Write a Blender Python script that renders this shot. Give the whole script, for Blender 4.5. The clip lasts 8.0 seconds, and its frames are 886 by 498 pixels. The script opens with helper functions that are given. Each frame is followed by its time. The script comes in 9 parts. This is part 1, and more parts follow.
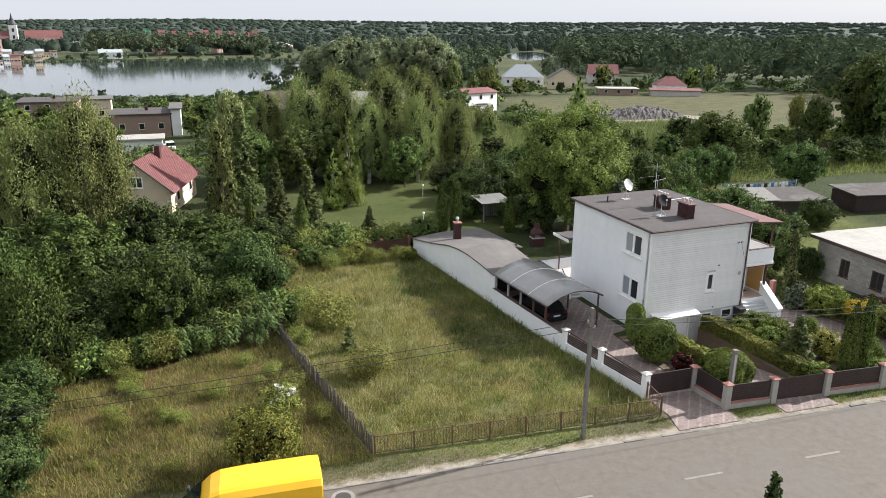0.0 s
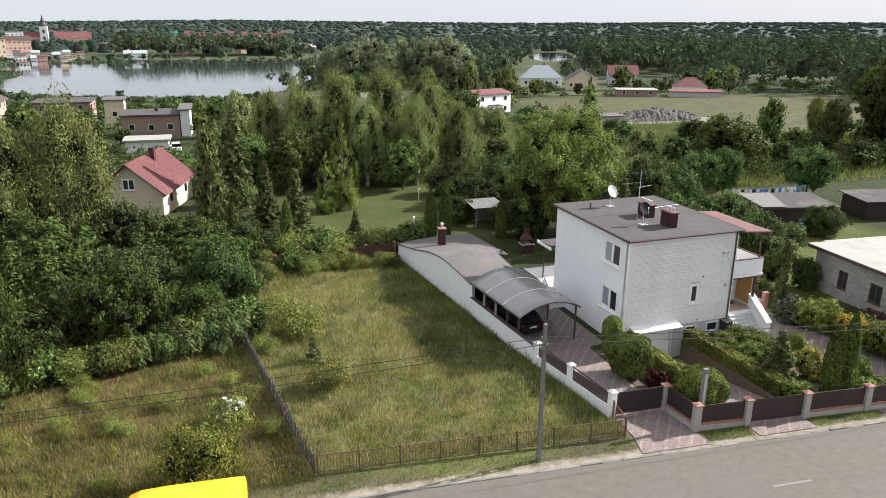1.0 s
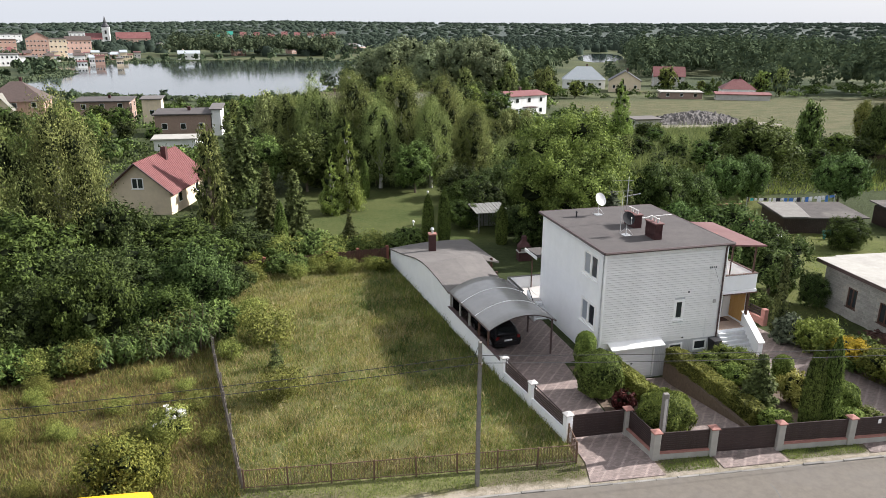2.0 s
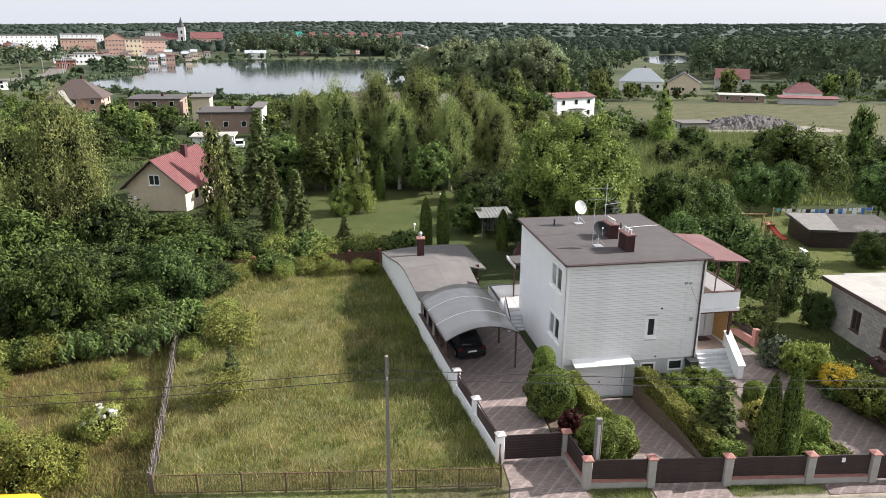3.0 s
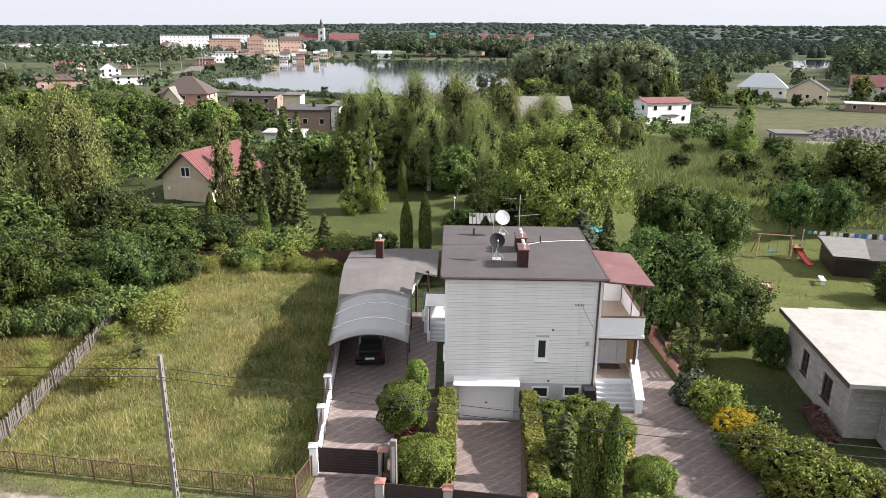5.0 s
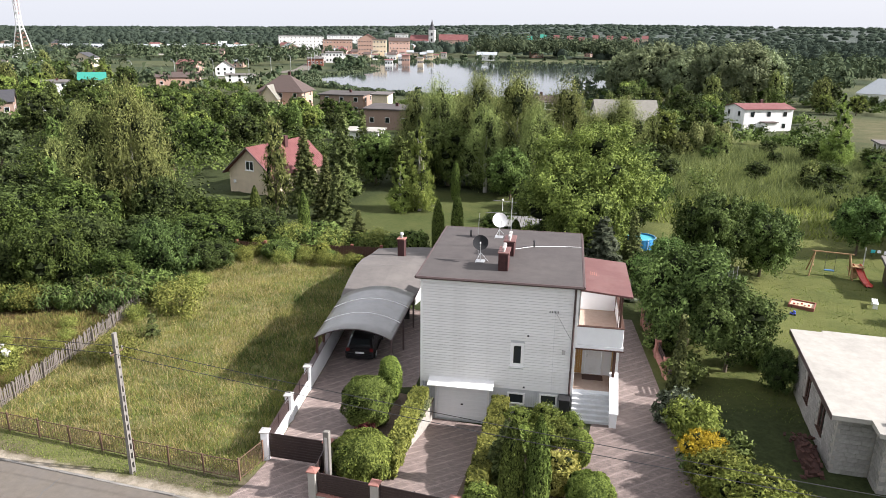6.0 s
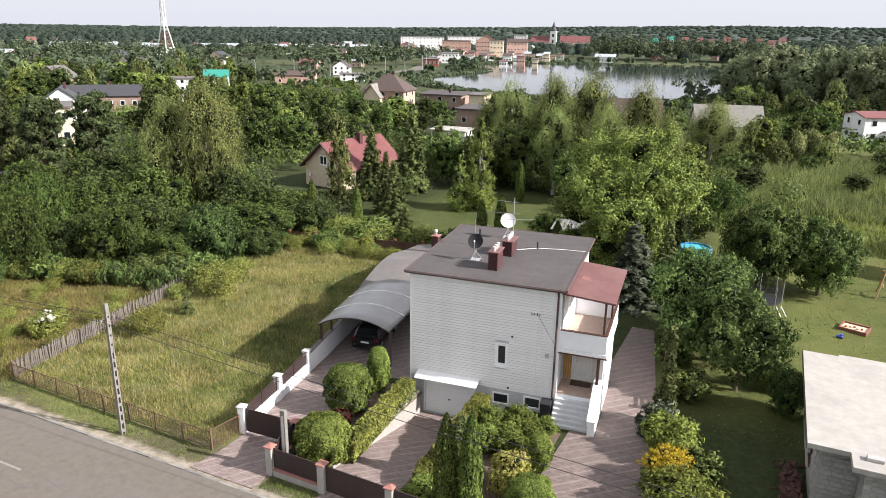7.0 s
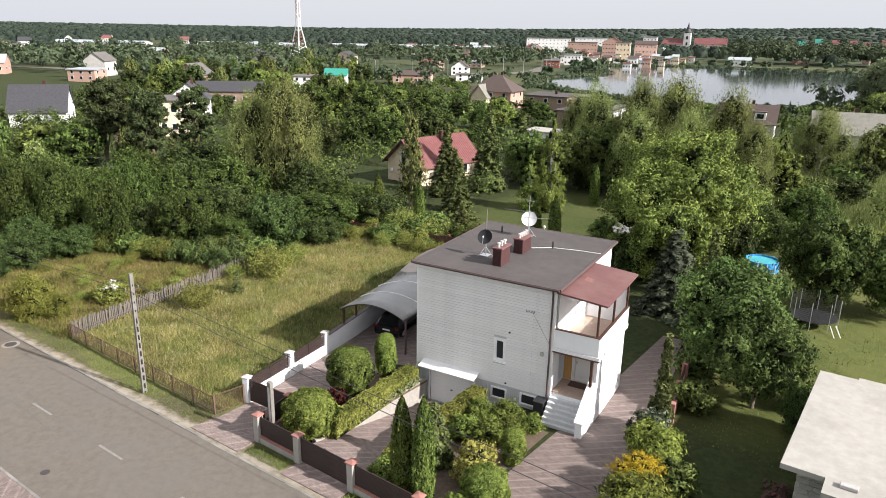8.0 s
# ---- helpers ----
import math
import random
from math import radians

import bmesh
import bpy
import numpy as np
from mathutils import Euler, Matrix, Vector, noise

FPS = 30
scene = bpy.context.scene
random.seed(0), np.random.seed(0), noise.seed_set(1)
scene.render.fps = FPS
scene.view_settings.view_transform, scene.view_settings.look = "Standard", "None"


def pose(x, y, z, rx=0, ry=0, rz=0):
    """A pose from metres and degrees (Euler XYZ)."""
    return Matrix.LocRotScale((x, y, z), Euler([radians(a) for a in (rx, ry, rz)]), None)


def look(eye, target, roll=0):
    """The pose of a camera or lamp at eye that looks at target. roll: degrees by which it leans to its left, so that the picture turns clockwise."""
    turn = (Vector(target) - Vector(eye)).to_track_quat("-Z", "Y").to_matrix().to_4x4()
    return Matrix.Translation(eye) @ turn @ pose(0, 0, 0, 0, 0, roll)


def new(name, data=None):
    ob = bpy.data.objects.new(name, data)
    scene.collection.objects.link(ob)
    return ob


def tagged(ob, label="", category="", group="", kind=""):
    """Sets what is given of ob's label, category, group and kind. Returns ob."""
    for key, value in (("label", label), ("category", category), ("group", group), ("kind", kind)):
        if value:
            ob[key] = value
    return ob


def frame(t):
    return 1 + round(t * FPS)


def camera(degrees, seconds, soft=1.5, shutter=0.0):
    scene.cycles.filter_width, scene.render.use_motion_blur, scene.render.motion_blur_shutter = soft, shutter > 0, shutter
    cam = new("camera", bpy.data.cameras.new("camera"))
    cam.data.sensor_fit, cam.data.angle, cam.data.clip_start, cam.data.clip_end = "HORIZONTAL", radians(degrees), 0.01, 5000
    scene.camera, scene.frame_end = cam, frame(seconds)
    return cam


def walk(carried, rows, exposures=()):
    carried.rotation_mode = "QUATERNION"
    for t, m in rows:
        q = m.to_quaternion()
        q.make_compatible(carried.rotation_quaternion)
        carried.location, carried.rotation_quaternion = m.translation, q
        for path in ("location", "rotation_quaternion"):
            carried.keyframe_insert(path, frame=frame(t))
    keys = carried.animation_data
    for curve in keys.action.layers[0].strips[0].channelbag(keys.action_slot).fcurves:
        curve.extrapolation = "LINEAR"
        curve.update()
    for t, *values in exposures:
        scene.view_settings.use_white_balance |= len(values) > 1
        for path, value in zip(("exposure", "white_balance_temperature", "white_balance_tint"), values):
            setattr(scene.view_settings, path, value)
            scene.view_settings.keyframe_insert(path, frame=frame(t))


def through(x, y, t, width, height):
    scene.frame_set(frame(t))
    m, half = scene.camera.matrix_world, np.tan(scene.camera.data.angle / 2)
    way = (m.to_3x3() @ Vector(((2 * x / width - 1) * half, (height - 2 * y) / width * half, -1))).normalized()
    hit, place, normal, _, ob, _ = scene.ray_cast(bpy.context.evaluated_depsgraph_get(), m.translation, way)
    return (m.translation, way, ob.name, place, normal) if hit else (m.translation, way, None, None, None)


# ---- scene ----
cam = camera(64.4, 8.0, soft=0.7)
METRES, EYE, TILT, LEAN, TURN = 47.15, 18.45, 0.0, 0.0, -16.0
ROWS = [
    (0.0, 0.0, 0.0, 0.0, 0.13, -17.33, -0.41),
    (0.5, 0.0322, 0.0159, 0.0005, 1.08, -17.31, -0.34),
    (1.0, 0.0702, 0.0338, 0.001, 2.13, -17.3, -0.31),
    (1.5, 0.1158, 0.0534, 0.0009, 3.89, -17.28, -0.3),
    (3.0, 0.2888, 0.123, 0.0005, 11.65, -17.26, -0.38),
    (3.5, 0.3535, 0.1485, 0.0006, 14.06, -17.26, -0.41),
    (4.0, 0.4194, 0.1747, 0.0008, 16.19, -17.27, -0.44),
    (5.5, 0.6124, 0.2566, 0.0023, 26.75, -17.21, -0.63),
    (6.0, 0.6743, 0.2876, 0.0028, 31.41, -17.22, -0.7),
    (6.5, 0.7348, 0.3216, 0.0035, 36.18, -17.22, -0.77),
    (7.0, 0.7923, 0.3577, 0.0033, 41.16, -17.26, -0.86),
    (7.5, 0.8463, 0.3956, 0.0032, 46.35, -17.28, -0.93),
    (8.0, 0.8961, 0.4347, 0.0025, 51.37, -17.32, -1.01),
]
walk(cam, [(t, pose(0, 0, EYE, TILT, LEAN, TURN) @ pose(METRES * x, METRES * y, METRES * z, 90 + pitch, roll, yaw)) for t, x, y, z, yaw, pitch, roll in ROWS],
     exposures=[(0.0, 0.98, 6150, 13), (1.5, 0.98, 6160, 13.5), (3.5, 1.07, 6180, 15), (5.5, 1.13, 6220, 16), (7.0, 1.05, 6240, 16), (8.0, 0.93, 6300, 14.5)])

# ---- light: a low hazy sun from the east, bright white sky ----
SUN_TO = Vector((0.991, 0.13, 0.0)).normalized()
SUN_EL = radians(31)
world = bpy.data.worlds.new("sky")
scene.world = world
world.use_nodes = True
wn, wl = world.node_tree.nodes, world.node_tree.links
sky = wn.new("ShaderNodeTexSky")
sky.sky_type, sky.sun_disc = "NISHITA", False
sky.sun_elevation, sky.sun_rotation = SUN_EL, math.atan2(SUN_TO.x, SUN_TO.y)
sky.air_density, sky.dust_density, sky.ozone_density = 1.0, 3.0, 1.0
# a thin bright veil of cloud, greyer towards the horizon
haze, veil = wn.new("ShaderNodeMix"), wn.new("ShaderNodeMix")
haze.data_type = veil.data_type = "RGBA"
haze.inputs[0].default_value = 0.78
veil.inputs[6].default_value, veil.inputs[7].default_value = (7.1, 7.35, 7.55, 1), (8.5, 8.6, 8.5, 1)
co = wn.new("ShaderNodeTexCoord")
sx = wn.new("ShaderNodeSeparateXYZ")
wl.new(co.outputs["Generated"], sx.inputs[0])
up = wn.new("ShaderNodeMapRange")
up.interpolation_type = "SMOOTHSTEP"
for i, v in enumerate((0.0, 0.45, 0.0, 1.0)):
    up.inputs[1 + i].default_value = v
wl.new(sx.outputs[2], up.inputs[0])
wl.new(up.outputs[0], veil.inputs[0])
wl.new(sky.outputs[0], haze.inputs[6])
wl.new(veil.outputs[2], haze.inputs[7])
wl.new(haze.outputs[2], wn["Background"].inputs[0])
wn["Background"].inputs[1].default_value = 0.066
lamp = bpy.data.lights.new("sun", "SUN")
lamp.energy, lamp.angle, lamp.color = 5.0, radians(0.8), (1.0, 0.95, 0.87)
sun = new("sun", lamp)
sun.matrix_world = look((0, 0, 60), Vector((0, 0, 60)) - Vector((SUN_TO.x * math.cos(SUN_EL), SUN_TO.y * math.cos(SUN_EL), math.sin(SUN_EL))))

# ---- materials ----
def _nodes(name):
    m = bpy.data.materials.new(name)
    m.use_nodes = True
    nt = m.node_tree
    return m, nt, nt.nodes["Principled BSDF"]


def _math(nt, op, a, b=None, c=None, clamp=False):
    n = nt.nodes.new("ShaderNodeMath")
    n.operation, n.use_clamp = op, clamp
    for i, v in enumerate((a, b, c)):
        if v is None:
            continue
        if isinstance(v, (int, float)):
            n.inputs[i].default_value = v
        else:
            nt.links.new(v, n.inputs[i])
    return n.outputs[0]


def _mix(nt, f, a, b, mode="MIX"):
    n = nt.nodes.new("ShaderNodeMix")
    n.data_type, n.blend_type = "RGBA", mode
    for i, v in ((0, f), (6, a), (7, b)):
        if isinstance(v, (int, float)):
            n.inputs[i].default_value = v
        elif isinstance(v, tuple):
            n.inputs[i].default_value = (*v[:3], 1)
        else:
            nt.links.new(v, n.inputs[i])
    return n.outputs[2]


def _noise(nt, co, scale, detail=4, rough=0.6, stretch=None):
    if stretch:
        mp = nt.nodes.new("ShaderNodeMapping")
        mp.inputs["Scale"].default_value = stretch
        nt.links.new(co, mp.inputs[0])
        co = mp.outputs[0]
    n = nt.nodes.new("ShaderNodeTexNoise")
    n.inputs["Scale"].default_value, n.inputs["Detail"].default_value, n.inputs["Roughness"].default_value = scale, detail, rough
    nt.links.new(co, n.inputs["Vector"])
    return n.outputs["Fac"]


def _coords(nt):
    return nt.nodes.new("ShaderNodeTexCoord").outputs["Object"]


def _bump(nt, b, height, strength, dist):
    n = nt.nodes.new("ShaderNodeBump")
    n.inputs["Strength"].default_value, n.inputs["Distance"].default_value = strength, dist
    nt.links.new(height, n.inputs["Height"])
    nt.links.new(n.outputs[0], b.inputs["Normal"])


def _ramp(nt, f, lo, hi):
    return _math(nt, "MULTIPLY", _math(nt, "SUBTRACT", f, lo), 1.0 / (hi - lo), clamp=True)


def stuff(name, c1, c2, scale=3.0, rough=0.75, metal=0.0, bump=0.3, fine=40.0, dist=0.01, dirt=None, dirt_scale=0.6, vary=0.0, stretch=None, spec=0.4):
    """Two tones mottled at one scale, stains at a larger one, fine relief."""
    m, nt, b = _nodes(name)
    co = _coords(nt)
    col = _mix(nt, _ramp(nt, _noise(nt, co, scale, 5, 0.65, stretch), 0.3, 0.7), c1, c2)
    if dirt:
        col = _mix(nt, _math(nt, "MULTIPLY", _ramp(nt, _noise(nt, co, dirt_scale, 6, 0.7), 0.48, 0.75), 0.7), col, dirt)
    if vary:
        oi = nt.nodes.new("ShaderNodeObjectInfo")
        hs = nt.nodes.new("ShaderNodeHueSaturation")
        nt.links.new(_math(nt, "ADD", _math(nt, "MULTIPLY", oi.outputs["Random"], vary), 1 - vary / 2), hs.inputs["Value"])
        nt.links.new(col, hs.inputs["Color"])
        col = hs.outputs[0]
    nt.links.new(col, b.inputs["Base Color"])
    b.inputs["Roughness"].default_value, b.inputs["Metallic"].default_value = rough, metal
    b.inputs["Specular IOR Level"].default_value = spec
    if bump:
        _bump(nt, b, _noise(nt, co, fine, 3), bump, dist)
    return m


def leafy(name, dark, light, rough=0.7, through=0.15, vary=0.55, patch=0.45, spec=0.1):
    m, nt, b = _nodes(name)
    ge, oi = nt.nodes.new("ShaderNodeNewGeometry"), nt.nodes.new("ShaderNodeObjectInfo")
    f = _math(nt, "ADD", _math(nt, "MULTIPLY", ge.outputs["Random Per Island"], 1.1 - patch), _math(nt, "MULTIPLY", _ramp(nt, _noise(nt, _coords(nt), 0.4, 4), 0.3, 0.7), patch))
    col = _mix(nt, _ramp(nt, f, 0.15, 0.95), dark, light)
    hs = nt.nodes.new("ShaderNodeHueSaturation")
    nt.links.new(_math(nt, "ADD", _math(nt, "MULTIPLY", oi.outputs["Random"], vary), 1 - vary / 2), hs.inputs["Value"])
    nt.links.new(_math(nt, "ADD", _math(nt, "MULTIPLY", oi.outputs["Random"], 0.03), 0.485), hs.inputs["Hue"])
    nt.links.new(col, hs.inputs["Color"])
    nt.links.new(hs.outputs[0], b.inputs["Base Color"])
    b.inputs["Roughness"].default_value, b.inputs["Specular IOR Level"].default_value = rough, spec
    tr, mx = nt.nodes.new("ShaderNodeBsdfTranslucent"), nt.nodes.new("ShaderNodeMixShader")
    nt.links.new(hs.outputs[0], tr.inputs[0])
    mx.inputs[0].default_value = through
    nt.links.new(b.outputs[0], mx.inputs[1])
    nt.links.new(tr.outputs[0], mx.inputs[2])
    nt.links.new(mx.outputs[0], nt.nodes["Material Output"].inputs[0])
    return m


def glassy(name, tint=(0.03, 0.035, 0.04), rough=0.06):
    m, nt, b = _nodes(name)
    b.inputs["Base Color"].default_value = (*tint, 1)
    b.inputs["Roughness"].default_value, b.inputs["Specular IOR Level"].default_value = rough, 0.6
    return m


def paving(name, angle=0.0, k=1.0):
    """Mauve-brown concrete setts with paler stepped diagonal rows."""
    m, nt, b = _nodes(name)
    co = _coords(nt)
    mp = nt.nodes.new("ShaderNodeMapping")
    mp.inputs["Rotation"].default_value = (0, 0, radians(angle))
    nt.links.new(co, mp.inputs[0])
    br = nt.nodes.new("ShaderNodeTexBrick")
    br.inputs["Scale"].default_value = 1.0
    br.inputs["Brick Width"].default_value, br.inputs["Row Height"].default_value = 0.2, 0.1
    br.inputs["Mortar Size"].default_value = 0.006
    for key, c in (("Color1", (0.12, 0.093, 0.084)), ("Color2", (0.195, 0.15, 0.135)), ("Mortar", (0.09, 0.078, 0.07))):
        br.inputs[key].default_value = (*[q * k for q in c], 1)
    nt.links.new(mp.outputs[0], br.inputs["Vector"])
    sep = nt.nodes.new("ShaderNodeSeparateXYZ")
    nt.links.new(mp.outputs[0], sep.inputs[0])
    row = _math(nt, "MULTIPLY", _math(nt, "FLOOR", _math(nt, "MULTIPLY", sep.outputs[1], 10.0)), 0.1)
    band = _math(nt, "PINGPONG", _math(nt, "SUBTRACT", sep.outputs[0], _math(nt, "MULTIPLY", row, 0.85)), 0.36)
    line = _ramp(nt, band, 0.29, 0.3)
    col = _mix(nt, _math(nt, "MULTIPLY", _math(nt, "MULTIPLY", line, _ramp(nt, _noise(nt, co, 1.1, 3), 0.25, 0.6)), 0.45), br.outputs[0], (0.33 * k, 0.265 * k, 0.24 * k))
    col = _mix(nt, _math(nt, "MULTIPLY", _ramp(nt, _noise(nt, co, 0.7, 6, 0.7), 0.45, 0.75), 0.5), col, (0.15 * k, 0.115 * k, 0.102 * k))
    nt.links.new(col, b.inputs["Base Color"])
    b.inputs["Roughness"].default_value = 0.8
    _bump(nt, b, br.outputs["Fac"], 0.4, -0.01)
    return m


def ground_mat():
    m, nt, b = _nodes("ground")
    co = _coords(nt)
    sep = nt.nodes.new("ShaderNodeSeparateXYZ")
    nt.links.new(co, sep.inputs[0])
    wob = _math(nt, "MULTIPLY", _math(nt, "SUBTRACT", _noise(nt, co, 0.12, 4), 0.5), 6.0)
    X, Y = _math(nt, "ADD", sep.outputs[0], wob), _math(nt, "ADD", sep.outputs[1], wob)

    def zone(x0, x1, y0, y1, soft, lean=0.0):
        x = _math(nt, "ADD", X, _math(nt, "MULTIPLY", Y, lean))
        a = _math(nt, "MULTIPLY", _math(nt, "SUBTRACT", x, x0), 1 / soft, clamp=True)
        c = _math(nt, "MULTIPLY", _math(nt, "SUBTRACT", x1, x), 1 / soft, clamp=True)
        d = _math(nt, "MULTIPLY", _math(nt, "SUBTRACT", Y, y0), 1 / soft, clamp=True)
        e = _math(nt, "MULTIPLY", _math(nt, "SUBTRACT", y1, Y), 1 / soft, clamp=True)
        return _math(nt, "MULTIPLY", _math(nt, "MULTIPLY", a, c), _math(nt, "MULTIPLY", d, e))

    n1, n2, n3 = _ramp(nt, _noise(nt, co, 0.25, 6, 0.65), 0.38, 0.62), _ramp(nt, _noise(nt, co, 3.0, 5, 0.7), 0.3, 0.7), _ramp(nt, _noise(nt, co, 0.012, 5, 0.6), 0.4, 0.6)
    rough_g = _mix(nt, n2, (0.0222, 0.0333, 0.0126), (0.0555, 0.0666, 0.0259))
    # far ground kept near the far woods' tone, haze's low contrast put in colour
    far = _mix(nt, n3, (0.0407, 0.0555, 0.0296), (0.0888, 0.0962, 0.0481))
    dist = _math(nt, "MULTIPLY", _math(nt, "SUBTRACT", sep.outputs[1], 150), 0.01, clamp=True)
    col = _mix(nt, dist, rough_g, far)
    meadow = _mix(nt, n2, _mix(nt, n1, (0.0562, 0.0825, 0.025), (0.156, 0.152, 0.0625)), (0.188, 0.181, 0.0825))
    ochre = _mix(nt, n2, _mix(nt, n1, (0.0314, 0.0453, 0.0163), (0.151, 0.0884, 0.0377)), (0.107, 0.0909, 0.044))
    lawn = _mix(nt, n2, _mix(nt, n1, (0.047, 0.07, 0.018), (0.108, 0.118, 0.036)), (0.115, 0.123, 0.041))
    # darker copy of the lawn: shade of the trees put into the grass colour
    shaded_lawn = _mix(nt, n2, _mix(nt, n1, (0.034, 0.056, 0.014), (0.074, 0.086, 0.028)), (0.08, 0.09, 0.032))
    dry = _mix(nt, n2, _mix(nt, n1, (0.0444, 0.0629, 0.0244), (0.126, 0.107, 0.0629)), (0.0999, 0.0977, 0.0503))
    verge = _mix(nt, n2, _mix(nt, n1, (0.0666, 0.0703, 0.0333), (0.141, 0.118, 0.074)), (0.148, 0.126, 0.0814))
    col = _mix(nt, zone(9.0, 26.5, 25, 62, 1.5, 0.2), col, meadow)
    col = _mix(nt, zone(-40, 10.0, 26.5, 46, 1.5, 0.2), col, ochre)
    col = _mix(nt, zone(3, 27, 62, 92, 3), col, shaded_lawn)
    col = _mix(nt, zone(34, 66, 40, 98, 4), col, lawn)
    col = _mix(nt, zone(-60, -24, 112, 140, 4), col, lawn)
    col = _mix(nt, zone(75, 260, 120, 235, 12), col, dry)
    col = _mix(nt, zone(30, 75, 150, 175, 8), col, lawn)
    col = _mix(nt, zone(-400, 400, 10, 27.2, 0.8), col, verge)
    edge = _math(nt, "SUBTRACT", 1.0, _math(nt, "MULTIPLY", _math(nt, "ABSOLUTE", _math(nt, "SUBTRACT", sep.outputs[1], 25.55)), 1.6))
    edge = _math(nt, "ADD", edge, _math(nt, "MULTIPLY", _math(nt, "SUBTRACT", _noise(nt, co, 1.3, 5, 0.7), 0.55), 3.0), clamp=True)
    col = _mix(nt, edge, col, (0.34, 0.3, 0.24))
    nt.links.new(col, b.inputs["Base Color"])
    b.inputs["Roughness"].default_value, b.inputs["Specular IOR Level"].default_value = 0.95, 0.1
    _bump(nt, b, _noise(nt, co, 6.0, 6, 0.75), 0.7, 0.12)
    return m


def water_mat():
    m, nt, b = _nodes("water")
    b.inputs["Base Color"].default_value = (0.02, 0.03, 0.03, 1)
    b.inputs["Roughness"].default_value, b.inputs["Specular IOR Level"].default_value = 0.07, 0.6
    _bump(nt, b, _noise(nt, _coords(nt), 0.6, 3, 0.5, (1, 0.35, 1)), 0.05, 0.05)
    return m


GROUND, WATER, SETTS = ground_mat(), water_mat(), paving("setts", -5, 1.3)
POLE_GREY = stuff("pole_concrete", (0.15, 0.142, 0.126), (0.215, 0.203, 0.18), 6, 0.9, dirt=(0.16, 0.15, 0.14), dirt_scale=2)
ASPHALT = stuff("asphalt", (0.112, 0.098, 0.081), (0.147, 0.129, 0.107), 2.5, 0.9, bump=0.5, fine=90, dist=0.006, dirt=(0.133, 0.122, 0.112), dirt_scale=0.25)
KERB = stuff("kerb_concrete", (0.17, 0.16, 0.145), (0.26, 0.25, 0.23), 3, 0.9, dirt=(0.12, 0.11, 0.09), dirt_scale=1.5, vary=0.4)
CONCRETE = stuff("concrete", (0.36, 0.35, 0.33), (0.46, 0.45, 0.43), 4, 0.85, dirt=(0.22, 0.21, 0.19))
PALE_CONC = stuff("pale_concrete", (0.31, 0.297, 0.265), (0.38, 0.366, 0.33), 2, 0.9, dirt=(0.24, 0.228, 0.205), dirt_scale=0.4)
WHITE_WALL = stuff("white_render", (0.82, 0.83, 0.84), (0.87, 0.88, 0.89), 1.5, 0.8, bump=0.25, fine=60, dirt=(0.77, 0.78, 0.785), dirt_scale=0.5)
SIDING = stuff("white_siding", (0.75, 0.74, 0.727), (0.807, 0.798, 0.783), 2.0, 0.6, bump=0.1, fine=30, dirt=(0.645, 0.636, 0.617), dirt_scale=0.8, vary=0.07, stretch=(0.3, 1, 3))
GREY_SIDING = stuff("grey_siding", (0.48, 0.49, 0.5), (0.55, 0.56, 0.57), 2.0, 0.6, bump=0.1, dirt=(0.33, 0.33, 0.33))
WHITE_PAINT = stuff("white_paint", (0.82, 0.82, 0.81), (0.87, 0.87, 0.86), 3, 0.5, bump=0.1, dirt=(0.62, 0.61, 0.58), dirt_scale=1.5)
FELT = stuff("roof_felt", (0.0623, 0.0547, 0.0532), (0.0821, 0.073, 0.0699), 1.2, 0.9, bump=0.4, fine=80, dirt=(0.106, 0.095, 0.0889), dirt_scale=0.35)
FELT_GREY = stuff("grey_felt", (0.104, 0.096, 0.0904), (0.136, 0.124, 0.116), 1.2, 0.9, bump=0.4, fine=80, dirt=(0.16, 0.148, 0.136), dirt_scale=0.4)
FASCIA = stuff("dark_fascia", (0.06, 0.04, 0.04), (0.09, 0.06, 0.055), 5, 0.5)
PORCH_RED = stuff("porch_red", (0.127, 0.0558, 0.0517), (0.16, 0.0754, 0.0697), 1.5, 0.6, bump=0.15, dirt=(0.193, 0.115, 0.102), dirt_scale=0.5)
TILE_RED = stuff("red_tile", (0.145, 0.051, 0.0493), (0.2, 0.0765, 0.0731), 2.0, 0.7, bump=0.3, dirt=(0.238, 0.119, 0.109), dirt_scale=0.3)
BROWN_METAL = stuff("brown_panel", (0.025, 0.015, 0.014), (0.04, 0.024, 0.022), 4, 0.5, bump=0.1, dirt=(0.05, 0.034, 0.03))
CHIM = stuff("chimney_brick", (0.0442, 0.017, 0.017), (0.0697, 0.0272, 0.0255), 8, 0.8, vary=0.3)
BRICK_RED = stuff("red_brick", (0.17, 0.06, 0.042), (0.24, 0.095, 0.065), 9, 0.85, dirt=(0.2, 0.1, 0.07))
CAP_RED = stuff("red_cap", (0.26, 0.115, 0.092), (0.34, 0.17, 0.14), 5, 0.8)
GREY_CAP = stuff("grey_cap", (0.42, 0.4, 0.38), (0.52, 0.5, 0.48), 5, 0.85)
RUST = stuff("rusty_iron", (0.1, 0.068, 0.05), (0.18, 0.108, 0.072), 20, 0.85, metal=0.2)
GREY_WOOD = stuff("weathered_wood", (0.085, 0.073, 0.062), (0.16, 0.142, 0.122), 8, 0.9, vary=0.4, stretch=(3, 3, 0.4))
BROWN_WOOD = stuff("brown_wood", (0.06, 0.028, 0.02), (0.1, 0.05, 0.034), 8, 0.6, stretch=(3, 3, 0.4))
HONEY = stuff("honey_wood", (0.5, 0.27, 0.08), (0.6, 0.36, 0.13), 6, 0.5, stretch=(3, 3, 0.4))
